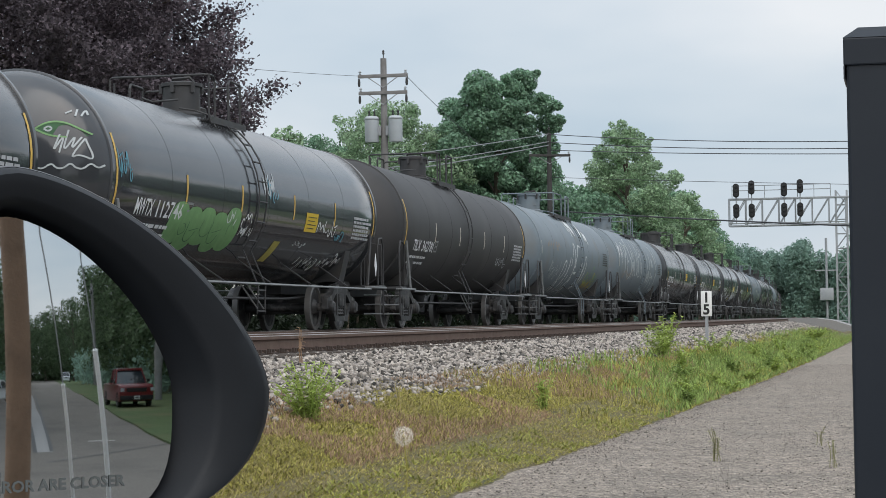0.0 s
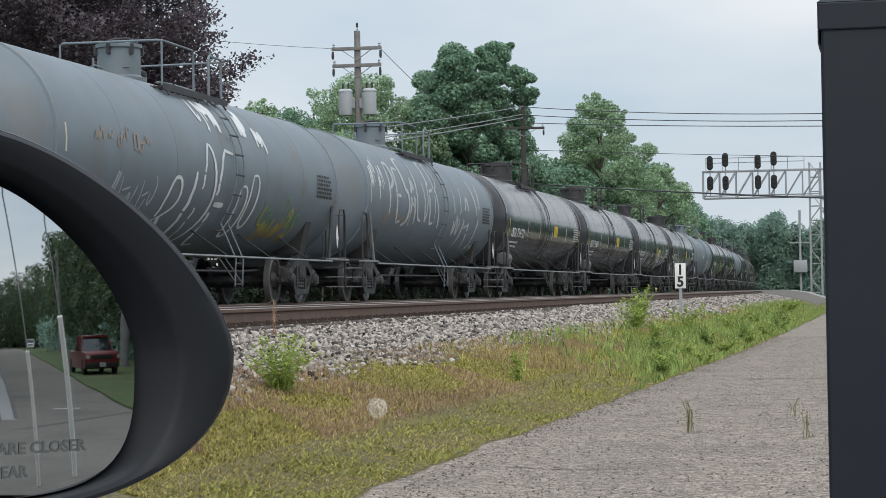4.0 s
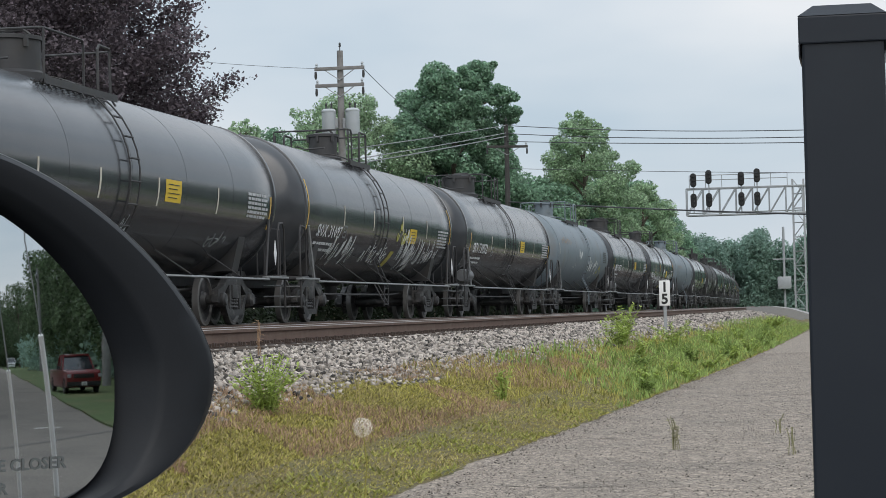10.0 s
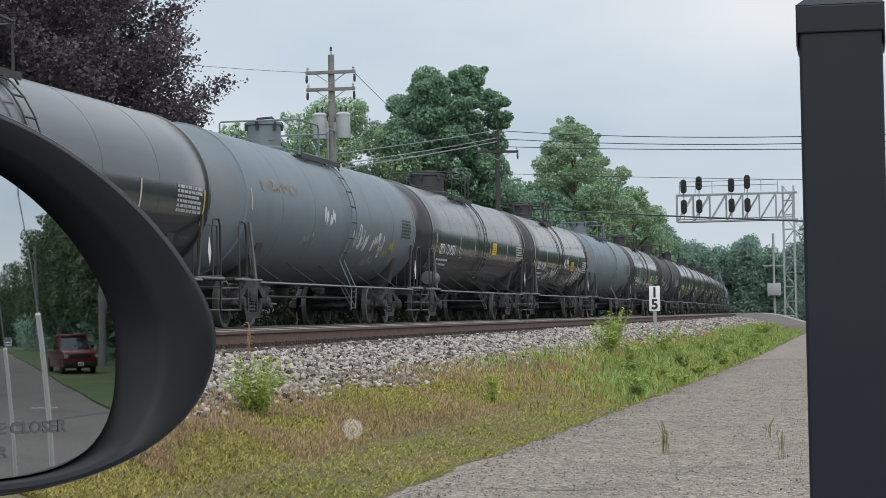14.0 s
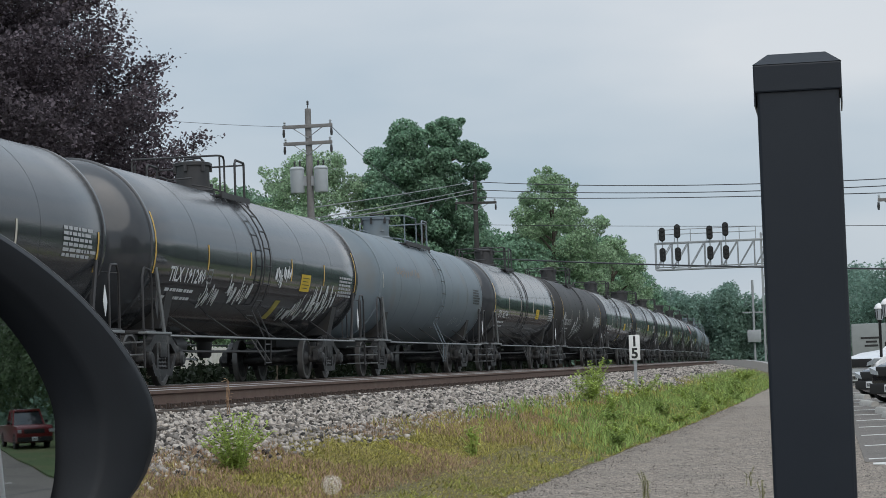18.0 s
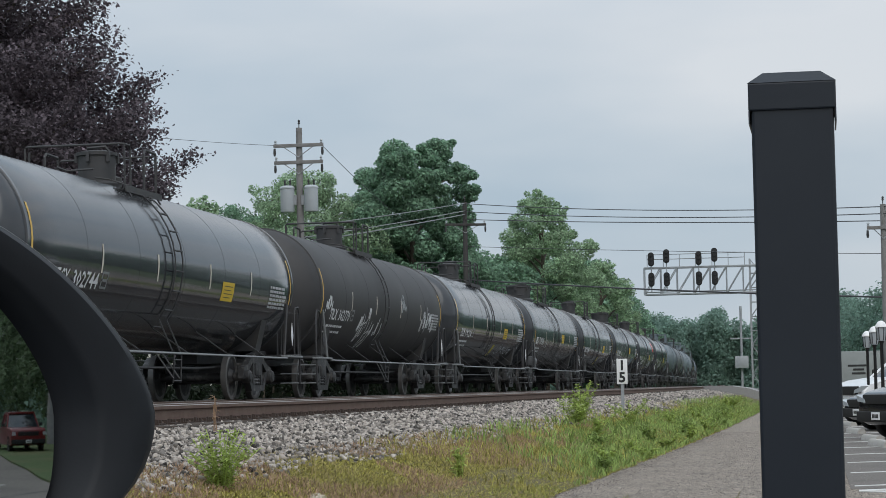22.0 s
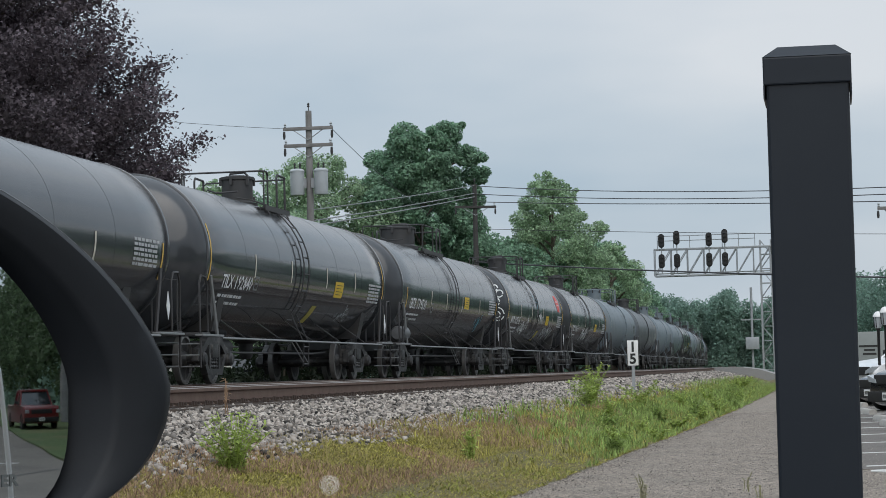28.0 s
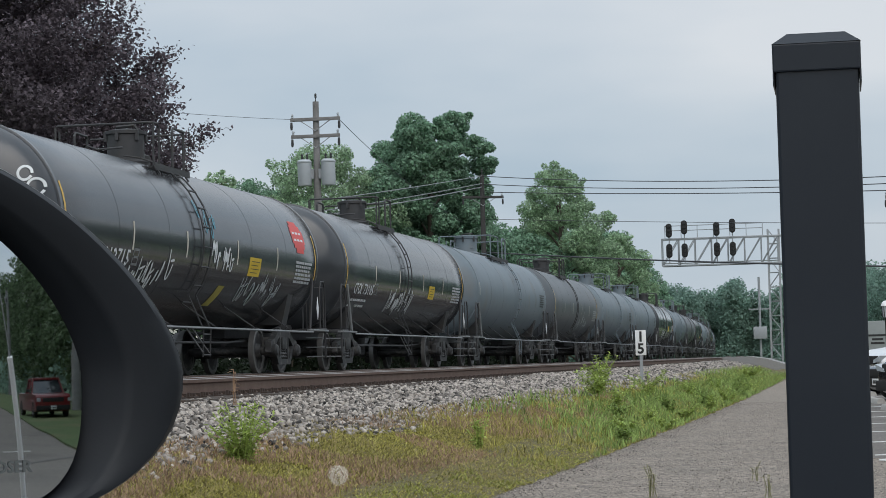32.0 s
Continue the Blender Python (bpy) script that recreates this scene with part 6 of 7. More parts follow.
# the parked car's near door below the window line, which carries the mirror
def parked_car_door():
    """Car space: y ahead (the car's nose), x to its passenger side, its driver's eye over the origin."""
    root = thing("parked_car", "dark parked car in which the camera is held", "car", pose(0, 0, 0, 0, 0, 75))
    bm = bmesh.new()
    slab(bm, [(-0.75, 0.3), (0.62, 0.3), (0.72, 0.5), (0.72, 0.86), (0.5, 0.97), (-0.8, 1.0), (-0.85, 0.6)], 0.78, 0.84)
    bmesh.ops.bevel(bm, geom=list(bm.edges), offset=0.015, segments=2, affect="EDGES")
    part("door", bm, M_NAVY_CAR, root)
    bm = bmesh.new()
    slab(bm, [(0.74, 0.3), (2.3, 0.28), (2.5, 0.45), (2.45, 0.72), (2.2, 0.82), (1.2, 0.95), (0.74, 0.97)], -1.45, 0.84)
    bmesh.ops.bevel(bm, geom=list(bm.edges), offset=0.05, segments=3, affect="EDGES")
    part("hood", bm, M_NAVY_CAR, root)
    bm = bmesh.new()
    box(bm, -1.4, 0.78, -2.2, 0.74, 0.22, 0.34, 0.03)
    part("floor_pan", bm, M_TYRE, root)
    bm = bmesh.new()
    slab(bm, [(-2.5, 0.35), (-0.86, 0.3), (-0.86, 0.98), (-2.3, 0.98), (-2.5, 0.8)], 0.6, 0.68)
    part("rear_side", bm, M_NAVY_CAR, root)
    bm = bmesh.new()
    slab(bm, [(-2.5, 0.35), (0.74, 0.3), (0.74, 0.97), (-2.3, 0.98), (-2.5, 0.8)], -1.45, -1.37)
    part("far_side", bm, M_NAVY_CAR, root)
    bm = bmesh.new()
    box(bm, 0.8, 0.93, 0.66, 0.74, 0.94, 1.08, 0.02)
    part("mirror_foot", bm, M_PLASTIC, root)
    for s in (-1.33, 0.72):
        for y in (1.55, -1.7):
            bm = bmesh.new()
            lathe(bm, [(0.2, s - 0.1), (0.31, s - 0.11), (0.33, s - 0.08), (0.33, s + 0.08), (0.31, s + 0.11), (0.2, s + 0.1)], 22, "x", (0, y, 0.33))
            wheel = part("wheel", bm, M_TYRE, root)
            bm = bmesh.new()
            lathe(bm, [(0.2, s - 0.1), (0.2, s + 0.1), (0.05, s + 0.09)], 16, "x", (0, y, 0.33))
            part("rim", bm, M_RIM, wheel)


parked_car_door()


# ---- parking lot beyond the post ----
bm = bmesh.new()
slab(bm, [(0.28, 25), (28, 25), (28, 80), (0.1, 80)], -0.02, 0.006, "z")
tagged(link_bm("pavement", bm, M_ROAD), "darker asphalt of the marked parking lot", "pavement", kind="structure")
for i in range(13):
    y = 25.6 + i * 3.72
    bm = bmesh.new()
    slab(bm, [(0.33, y), (5.2, y + 2.6), (5.2, y + 2.74), (0.33, y + 0.14)], 0.006, 0.011, "z")
    tagged(link_bm("parking_line", bm, M_PAINT_LINE), "worn white parking line", "road marking", kind="structure")


for a, b in (((0.36, 24.5), (1.6, 23.4)), ((0.36, 24.5), (1.6, 25.3))):
    bm = bmesh.new()
    slab(bm, [(a[0], a[1] - 0.1), (b[0], b[1] - 0.1), (b[0], b[1] + 0.1), (a[0], a[1] + 0.1)], 0.002, 0.012 if b[1] < 25 else 0.016, "z")
    tagged(link_bm("parking_line", bm, M_PAINT_LINE), "worn white line of a hatched corner", "road marking", kind="structure")


def wheel_stop(x, y, turn):
    bm = bmesh.new()
    slab(bm, [(-0.1, 0), (-0.08, 0.09), (-0.05, 0.12), (0.05, 0.12), (0.08, 0.09), (0.1, 0)], -0.9, 0.9, "y")
    ob = link_bm("wheel_stop", bm, M_CONCRETE, m=pose(x, y, 0.006, 0, 0, turn))
    tagged(ob, "pale concrete wheel stop on the asphalt", "wheel stop", group="wheel stops of the lot")


for x, y in ((1.25, 36.0), (1.02, 41.2), (0.96, 44.9), (0.72, 51.8), (0.66, 60.5)):
    wheel_stop(x, y, 8)
vehicle("parked_car", "black car parked nose-on at the wheel stops", "suv", M_BLACK_CAR, pose(3.12, 47.4, 0.006, 0, 0, -58))
vehicle("parked_car", "dark blue-grey car parked in the lot", "sedan", M_NAVY_CAR, pose(2.9, 55.8, 0.006, 0, 0, -60))
vehicle("parked_car", "white car parked in the lot", "suv", M_WHITE_CAR, pose(2.95, 63.0, 0.006, 0, 0, -60) @ Matrix.Scale(1.16, 4))


M_TRAILER = mat("dull_white_trailer_paint", (0.24, 0.26, 0.255), 0.5, grain=4, vary=0.12)


def box_truck():
    root = thing("box_trailer", "white box trailer with dark lettering", "trailer", pose(1.55, 92, 0))
    bm = bmesh.new()
    box(bm, -0.85, 0.85, 0, 4, 0.6, 2.45, 0.04)
    part("box", bm, M_TRAILER, root)
    for k, (a, b) in enumerate(((-0.5, 0.35), (-0.3, 0.15), (-0.35, 0.2))):
        bm = bmesh.new()
        box(bm, a, b, -0.012, -0.004, 1.82 - k * 0.16, 1.9 - k * 0.16)
        part("lettering_bar", bm, M_SIGN_BLACK, root)
    for s in (-1, 1):
        bm = bmesh.new()
        lathe(bm, [(0.2, s * 0.85), (0.32, s * 0.86), (0.33, s * 0.72), (0.2, s * 0.7)], 18, "x", (0, 2, 0.33))
        part("wheel", bm, M_TYRE, root)
    bm = bmesh.new()
    box(bm, -0.05, 0.05, -0.9, 0.0, 0.45, 0.6)
    box(bm, -0.04, 0.04, -0.8, -0.72, 0.0, 0.5)
    part("tow_bar", bm, M_UNDER, root)


box_truck()


def lantern(x, y, top):
    root = thing("lamp_post", "black lamp post with a glass lantern", "lamp post", pose(x, y, 0), group="lamp posts of the lot")
    bm = bmesh.new()
    lathe(bm, [(0.09, 0), (0.1, 0.12), (0.06, 0.3), (0.042, 0.45), (0.038, top - 0.52), (0.05, top - 0.5), (0.07, top - 0.46)], 12, "z")
    part("post", bm, M_SIGNAL, root)
    bm = bmesh.new()
    lathe(bm, [(0.07, top - 0.46), (0.09, top - 0.42), (0.115, top - 0.16), (0.08, top - 0.15)], 6, "z")
    part("glass", bm, M_TRANSFORMER, root, "pale lantern glass")
    for k in range(6):
        a = k * math.tau / 6
        rod(root, "lantern_bar", [(0.095 * math.cos(a), 0.095 * math.sin(a), top - 0.44), (0.12 * math.cos(a), 0.12 * math.sin(a), top - 0.15)], 0.012, M_SIGNAL, 4)
    bm = bmesh.new()
    lathe(bm, [(0.14, top - 0.15), (0.13, top - 0.11), (0.08, top - 0.03), (0.02, top)], 12, "z")
    part("cap", bm, M_SIGN_WHITE, root, "white domed lantern cap")


for x, y, top in ((1.08, 61, 2.62), (1.16, 56, 2.62), (1.2, 51, 2.62)):
    lantern(x + 0.15, y, top - 0.05)


# ---- overhead wires ----
def wire(a, b, sag, r=0.012, material=None):
    pts = []
    for i in range(17):
        t = i / 16
        p = Vector(a).lerp(Vector(b), t)
        p.z -= sag * 4 * t * (1 - t)
        pts.append(p)
    bm = bmesh.new()
    tube(bm, pts, r, 5)
    tagged(link_bm("overhead_wire", bm, material or M_WIRE), ("pale sheathed cable" if material else "dark overhead wire") + " strung between the poles", "wire", group="overhead wires")


wire((-19.9, 124, 11.82), (2.65, 95, 8.6), 0.26, 0.022)
wire((-19.9, 124, 11.36), (2.6, 95, 8.3), 0.24, 0.022)
wire((-19.9, 124, 10.91), (2.6, 95, 8.0), 0.12, 0.022)
wire((-19.9, 124, 9.36), (2.7, 95, 6.6), 0.06, 0.014)
wire((-19.9, 124, 7.45), (2.7, 95, 4.75), 0.1, 0.04)
wire((2.65, 95, 8.6), (40, 70, 10), 0.5, 0.022)
wire((2.6, 95, 8.3), (40, 70, 9.6), 0.5, 0.022)
wire((2.7, 95, 4.75), (40, 70, 6), 0.5, 0.04)
wire((-20.98, 88, 8.0), (-19.9, 124, 11.84), 0.05, 0.024, M_CABLE)
wire((-20.98, 88, 7.55), (-19.9, 124, 11.4), 0.05, 0.024, M_CABLE)
wire((-20.98, 88, 7.35), (-19.9, 124, 11.2), 0.05, 0.03, M_CABLE)
wire((-19.98, 88, 11.3), (-22.5, 140, 9.5), 0.5, 0.014)
wire((-21.96, 88, 11.4), (-36, 60, 12.2), 0.6, 0.009)


# ---- trees beyond ----
tree("green_tree", "green tree at the end of the row", -24.6, 196, 0.5, 15.5, 4.4, M_LEAF_LIGHT, 21, 34000, 0.22, 0.1)
tree("green_tree", "green tree at the end of the row", -22.2, 214, 0.5, 13.5, 4.4, M_LEAF_MAPLE, 22, 34000, 0.22, 0.1)
tree("green_tree", "green tree at the end of the row", -22.0, 238, 0.5, 12.0, 4.2, M_LEAF_MAPLE, 23, 34000, 0.22, 0.1)
tree("green_tree", "green tree at the end of the row", -22.5, 262, 0.5, 9.5, 4.2, M_LEAF_MAPLE, 24, 34000, 0.22, 0.1)
tree("green_tree", "small green tree behind the copper beech", -30.4, 106, 0.4, 11.0, 2.6, M_LEAF_LIGHT, 25, 13000, 0.22, 0.1)
tree("green_tree", "green tree behind the utility pole", -33.0, 134, 0.4, 12.0, 4.6, M_LEAF_MAPLE, 26, 20000, 0.24, 0.1)
tree("green_tree", "dense green tree under the maple", -26.0, 146, 0.4, 12.0, 5.6, M_LEAF_MAPLE, 27, 50000, 0.22, 0.05)
tree("green_tree", "dense green tree beyond the maple", -21.8, 150, 0.4, 10.0, 4.6, M_LEAF_MAPLE, 28, 40000, 0.22, 0.05)
tree("green_tree", "dense green tree beside the line", -20.5, 176, 0.4, 11.5, 4.6, M_LEAF_MAPLE, 29, 36000, 0.24, 0.05)


def far_wood(name, label, x0, y0, x1, y1, h, seed, n=16000, leaf=0.75, material=None):
    rnd = np.random.default_rng(seed)
    blobs = []
    L = math.hypot(x1 - x0, y1 - y0)
    count = int(L / 1.3)
    for i in range(count):
        t = (i + rnd.random()) / count
        hh = h * (0.72 + 0.38 * rnd.random() + 0.12 * math.sin(t * 17 + seed))
        cx, cy = x0 + (x1 - x0) * t, y0 + (y1 - y0) * t + rnd.uniform(-6, 6)
        r = rnd.uniform(2.2, 3.6)
        for z in np.arange(1.2, hh - r * 0.5, r * 0.9):
            blobs.append((cx + rnd.uniform(-1, 1), cy, z, r * rnd.uniform(0.8, 1.1)))
        blobs.append((cx, cy, hh - r * 0.5, r * 0.7))
    v, f = leaf_cloud(n, blobs, leaf, rnd, 0.9)
    v2, f2 = leaf_cloud(n // 2, [(a, b, c, r * 0.75) for a, b, c, r in blobs] + [(x0 + (x1 - x0) * k / 60, y0 + (y1 - y0) * k / 60 + 3, 1.0, 2.2) for k in range(61)], leaf * 1.5, rnd, 0.9)
    ob = fast_mesh(name, np.concatenate([v, v2]), np.concatenate([f, f2 + len(v)]), material or M_LEAF_FAR)
    tagged(ob, label, "woods", kind="stuff")


far_wood("woods", "distant green wood beyond the signal bridge", -48, 368, 14, 356, 13.2, 31, 170000, 0.4)
far_wood("woods", "distant green wood beyond the parking lot", 14, 356, 70, 350, 12.5, 39, 20000, 0.8)
far_wood("woods", "green trees beyond the parking lot", -3.5, 196, 9, 190, 9.0, 32, 30000, 0.26)
far_wood("woods", "tall green trees beyond the parking lot", 9, 178, 95, 140, 13.5, 36, 80000, 0.36)
far_wood("woods", "green trees along the far side of the lot", 62, 205, 75, 20, 9.5, 33, 16000, 0.8)
far_wood("woods", "dark trees behind the houses", -75, 170, -62, 20, 12, 34, 16000, 0.8)
far_wood("woods", "green trees on the horizon", -48, 368, -160, 250, 13, 35, 12000, 1.2)


# ---- hedges, house and things behind the train ----
def hedge(x, y, length, h, seed):
    rnd = np.random.default_rng(seed)
    blobs = [(rnd.uniform(-0.5, 0.5), t, rnd.uniform(0.35, 0.8) * h, rnd.uniform(0.4, 0.62) * h) for t in np.arange(-length / 2, length / 2, 0.55)]
    root = thing("hedge", "dark unclipped shrubs behind the track", "hedge", pose(x, y, 0.35), group="shrubs behind the track")
    bm = bmesh.new()
    for t in np.arange(-length / 2 + 0.4, length / 2, 1.3):
        tube(bm, [(0, t, 0), (0.1, t + 0.1, h * 0.6)], [0.06, 0.02], 5)
    tagged(part("stems", bm, M_BARK, root), kind="stuff")
    v, f = leaf_cloud(int(length * 520), blobs, 0.2, rnd, 0.9)
    fast_mesh("foliage", v, f, M_LEAF_HEDGE, root)


M_LEAF_HEDGE = leaf_mat("dark_hedge_leaf", (0.016, 0.024, 0.013), 0.4)
for i, (x, y, ln, h) in enumerate(((-18.5, 34.5, 7, 2.6), (-18.5, 46, 15, 3.2), (-18.5, 55.8, 5, 3.0), (-18.8, 77.5, 10, 3.2), (-18.6, 90, 15, 3.2), (-19, 106, 16, 3.2), (-19.5, 123, 17, 3.2), (-20.5, 141, 18, 3.2), (-18.5, 20, 14, 2.6), (-18.6, 63.5, 9, 1.0))):
    hedge(x, y, ln, h, 60 + i)


def white_house():
    root = thing("house", "white clapboard house with a grey shingle roof", "house", pose(-38.5, 122, 0.4, 0, 0, 0))
    bm = bmesh.new()
    box(bm, -5, 5, -7, 7, 0, 4.4)
    part("wall", bm, M_SIDING, root)
    for k in range(22):
        bm = bmesh.new()
        box(bm, 5.0, 5.02, -7, 7, 0.1 + k * 0.19, 0.27 + k * 0.19)
        part("clapboard", bm, M_SIDING, root)
    bm = bmesh.new()
    v = [bm.verts.new(p) for p in ((-5.5, -7.4, 4.3), (5.5, -7.4, 4.3), (0, -7.4, 7.2), (-5.5, 7.4, 4.3), (5.5, 7.4, 4.3), (0, 7.4, 7.2))]
    for q in ((0, 1, 2), (5, 4, 3), (0, 2, 5, 3), (2, 1, 4, 5), (1, 0, 3, 4)):
        bm.faces.new([v[i] for i in q])
    part("roof", bm, M_ROAD, root)
    for y in (-4.5, -1.5, 1.5, 4.5):
        bm = bmesh.new()
        box(bm, 5.02, 5.08, y - 0.55, y + 0.55, 1.2, 2.8, 0.01)
        win = part("window", bm, M_SIGN_WHITE, root)
        bm = bmesh.new()
        box(bm, 5.08, 5.09, y - 0.45, y + 0.45, 1.3, 2.7)
        part("pane", bm, M_GLASS_CAR, win)


M_SIDING = mat("white_clapboard_paint", (0.68, 0.66, 0.6), 0.7, grain=5, vary=0.1)
white_house()


def picket_fence():
    root = thing("picket_fence", "white board fence behind the shrubs", "fence", pose(-19.7, 66.4, 0.4))
    for i in range(60):
        bm = bmesh.new()
        box(bm, -0.012, 0.012, i * 0.15 - 4.5, i * 0.15 - 4.38, 0.06, 1.75 + 0.02 * math.sin(i * 1.7))
        part("picket", bm, M_SIDING, root)
    for z in (0.5, 1.4):
        bm = bmesh.new()
        box(bm, -0.05, -0.012, -4.5, 4.5, z - 0.04, z + 0.04)
        part("rail", bm, M_SIDING, root)
    for y in (-4.4, -2.2, 0, 2.2, 4.4):
        bm = bmesh.new()
        box(bm, -0.13, -0.05, y - 0.05, y + 0.05, 0, 1.85)
        part("post", bm, M_SIDING, root)


picket_fence()


vehicle("parked_car", "dark off-road car parked behind the railway", "jeep", M_BLACK_CAR, pose(-25.5, 95, 0.4, 0, 0, -30))
x0, y0 = on_street(22, 17)
x1, y1 = on_street(200, 15)
far_wood("woods", "dense green undergrowth behind the street trees", x0, y0, x1, y1, 5.5, 37, 16000, 0.6)
x0, y0 = on_street(30, -13)
x1, y1 = on_street(200, -12)
far_wood("woods", "dense green undergrowth across the street", x0, y0, x1, y1, 6.0, 38, 14000, 0.6)


x0, y0 = on_street(238, -34)
x1, y1 = on_street(238, 40)
far_wood("woods", "green trees that close the far end of the street", x0, y0, x1, y1, 13, 41, 26000, 0.7, M_LEAF_STREET)


# ---- ballast stones on the shoulder ----
def ballast_stones():
    rnd = np.random.default_rng(5)
    cube = np.array([(-1, -1, -1), (1, -1, -1), (1, 1, -1), (-1, 1, -1), (-1, -1, 1), (1, -1, 1), (1, 1, 1), (-1, 1, 1)], float)
    quads = np.array([(0, 3, 2, 1), (4, 5, 6, 7), (0, 1, 5, 4), (1, 2, 6, 5), (2, 3, 7, 6), (3, 0, 4, 7)])
    vs, fs, off = [], [], 0
    for s0, s1, gap, size in ((13, 30, 0.047, 0.029), (30, 50, 0.056, 0.034), (50, 82, 0.076, 0.044), (82, 140, 0.12, 0.06)):
        n = int((s1 - s0) * 1.75 / gap ** 2)
        s = rnd.uniform(s0, s1, n)
        lat = -4.75 - 2.3 * rnd.random(n) ** 0.9
        # thins out ragged towards the weeds
        keep = np.array([l < -5.0 - 0.45 * noise.noise((a * 0.35, 2.0, 0)) + 0.35 * (rnd.random() - 0.5) for a, l in zip(s, lat)])
        s, lat = s[keep], lat[keep]
        n = len(s)
        z = np.interp(lat, [p[0] for p in PROFILE], [p[1] for p in PROFILE]) + size * rnd.uniform(-0.6, 0.85, n)
        x, y = lat.copy(), s.copy()
        far = s > BEND_AT
        x[far] -= (s[far] - BEND_AT) ** 2 / (2 * BEND_R)
        c = np.stack([x, y, z], 1)
        q = rnd.normal(size=(n, 3, 3))
        q, _ = np.linalg.qr(q)
        sc = size * rnd.uniform(0.4, 1.4, (n, 1, 3))
        loc = cube[None] * (1 + rnd.uniform(-0.42, 0.25, (n, 8, 3))) * sc * 0.72
        v = np.einsum("nij,nkj->nki", q, loc) + c[:, None]
        vs.append(v.reshape(-1, 3))
        fs.append((quads[None] + (np.arange(n) * 8)[:, None, None] + off).reshape(-1, 4))
        off += n * 8
    ob = fast_mesh("ballast_stones", np.concatenate(vs), np.concatenate(fs), M_STONE)
    tagged(ob, "loose grey-white crushed stone on the track's shoulder", "ballast", kind="stuff")


ballast_stones()


M_BLADE_DULL = leaf_mat("olive_weed_leaf", (0.31, 0.32, 0.085), 0.5)


# ---- weeds and grasses on the verge ----
def blades(name, label, n, where, height, width, lean, material, seed):
    """Bent grass blades, two faces each; where(rnd, n) gives their feet."""
    rnd = np.random.default_rng(seed)
    p = where(rnd, n)
    n = len(p)
    a = rnd.uniform(0, math.tau, n)
    d = np.stack([np.cos(a), np.sin(a), np.zeros(n)], 1)
    sd = np.stack([-np.sin(a), np.cos(a), np.zeros(n)], 1)
    h = (height * rnd.uniform(0.45, 1.25, n))[:, None]
    w = (width * rnd.uniform(0.6, 1.4, n))[:, None]
    le = (lean * rnd.uniform(0.2, 1.3, n))[:, None]
    up = np.array([0, 0, 1.0])
    mid = p + up * h * 0.6 + d * le * h * 0.3
    tip = p + up * h + d * le * h
    v = np.stack([p - sd * w / 2, p + sd * w / 2, mid + sd * w / 2, mid - sd * w / 2, tip + sd * w * 0.15, tip - sd * w * 0.15], 1).reshape(-1, 3)
    k = (np.arange(n) * 6)[:, None]
    f = np.concatenate([k + np.array([0, 1, 2, 3]), k + np.array([3, 2, 4, 5])], 0)
    ob = fast_mesh(name, v, f, material)
    tagged(ob, label, "grass", kind="stuff")


def verge(s0, s1, near, far, test=None, power=1.6):
    """Feet of blades on the verge between s0 and s1, denser close by; near and far are shares of the strip from the lot's edge."""
    def pick(rnd, n):
        s = s0 + (s1 - s0) * rnd.random(n) ** power
        e = np.array([lot_edge(q) for q in s])
        k = rnd.uniform(near, far, n)
        lat = e - 0.02 + (-5.6 - e) * k
        keep = np.ones(n, bool) if test is None else np.array([test(a, b, c) for a, b, c in zip(s, lat, k)])
        s, lat = s[keep], lat[keep]
        z = np.interp(lat, [p[0] for p in PROFILE], [p[1] for p in PROFILE]) - 0.01
        x = lat - np.where(s > BEND_AT, (s - BEND_AT) ** 2 / (2 * BEND_R), 0)
        return np.stack([x, s, z], 1)
    return pick


def patchy(scale, level, seed):
    return lambda s, lat, k: noise.noise((s * scale, lat * scale * 2.2, seed)) > level


blades("grass", "yellow-green low weeds on the verge", 210000, verge(11, 60, 0.0, 0.84, power=1.5), 0.032, 0.012, 1.5, M_BLADE_OLIVE, 1)
blades("grass", "dry straw-coloured grass on the verge", 60000, verge(11, 60, 0.02, 0.97, patchy(0.35, -0.16, 4), 1.4), 0.05, 0.006, 1.0, M_BLADE_DRY, 2)
blades("grass", "reddish seed heads of dry grass", 42000, verge(13, 46, 0.3, 0.93, lambda s, lat, k: noise.noise((s * 0.3, lat * 0.7, 9)) > 0.2 - 0.5 * k, 1.3), 0.06, 0.009, 0.8, M_BLADE_RED, 3)
blades("grass", "fresh green grass at the asphalt's edge", 40000, verge(20, 110, 0.0, 0.62, lambda s, lat, k: s > 27 + 16 * k + 5 * noise.noise((s * 0.5, lat, 3)) and noise.noise((s * 0.8, lat * 2.5, 5)) > -0.25, 1.2), 0.11, 0.012, 0.9, M_BLADE_GREEN, 4)
blades("grass", "dull green leafy weeds at the asphalt's edge", 16000, verge(11, 60, 0.0, 0.25, patchy(0.9, -0.05, 6), 1.3), 0.05, 0.014, 1.3, M_BLADE_DULL, 5)
blades("grass", "tall green weeds further along the verge", 14000, verge(30, 130, 0.05, 0.85, patchy(0.5, 0.05, 12), 1.0), 0.2, 0.016, 0.9, M_BLADE_GREEN, 6)
blades("grass", "olive stalks among the taller weeds", 16000, verge(24, 120, 0.03, 0.9, patchy(0.4, -0.1, 15), 1.1), 0.12, 0.01, 0.9, M_BLADE_OLIVE, 7)


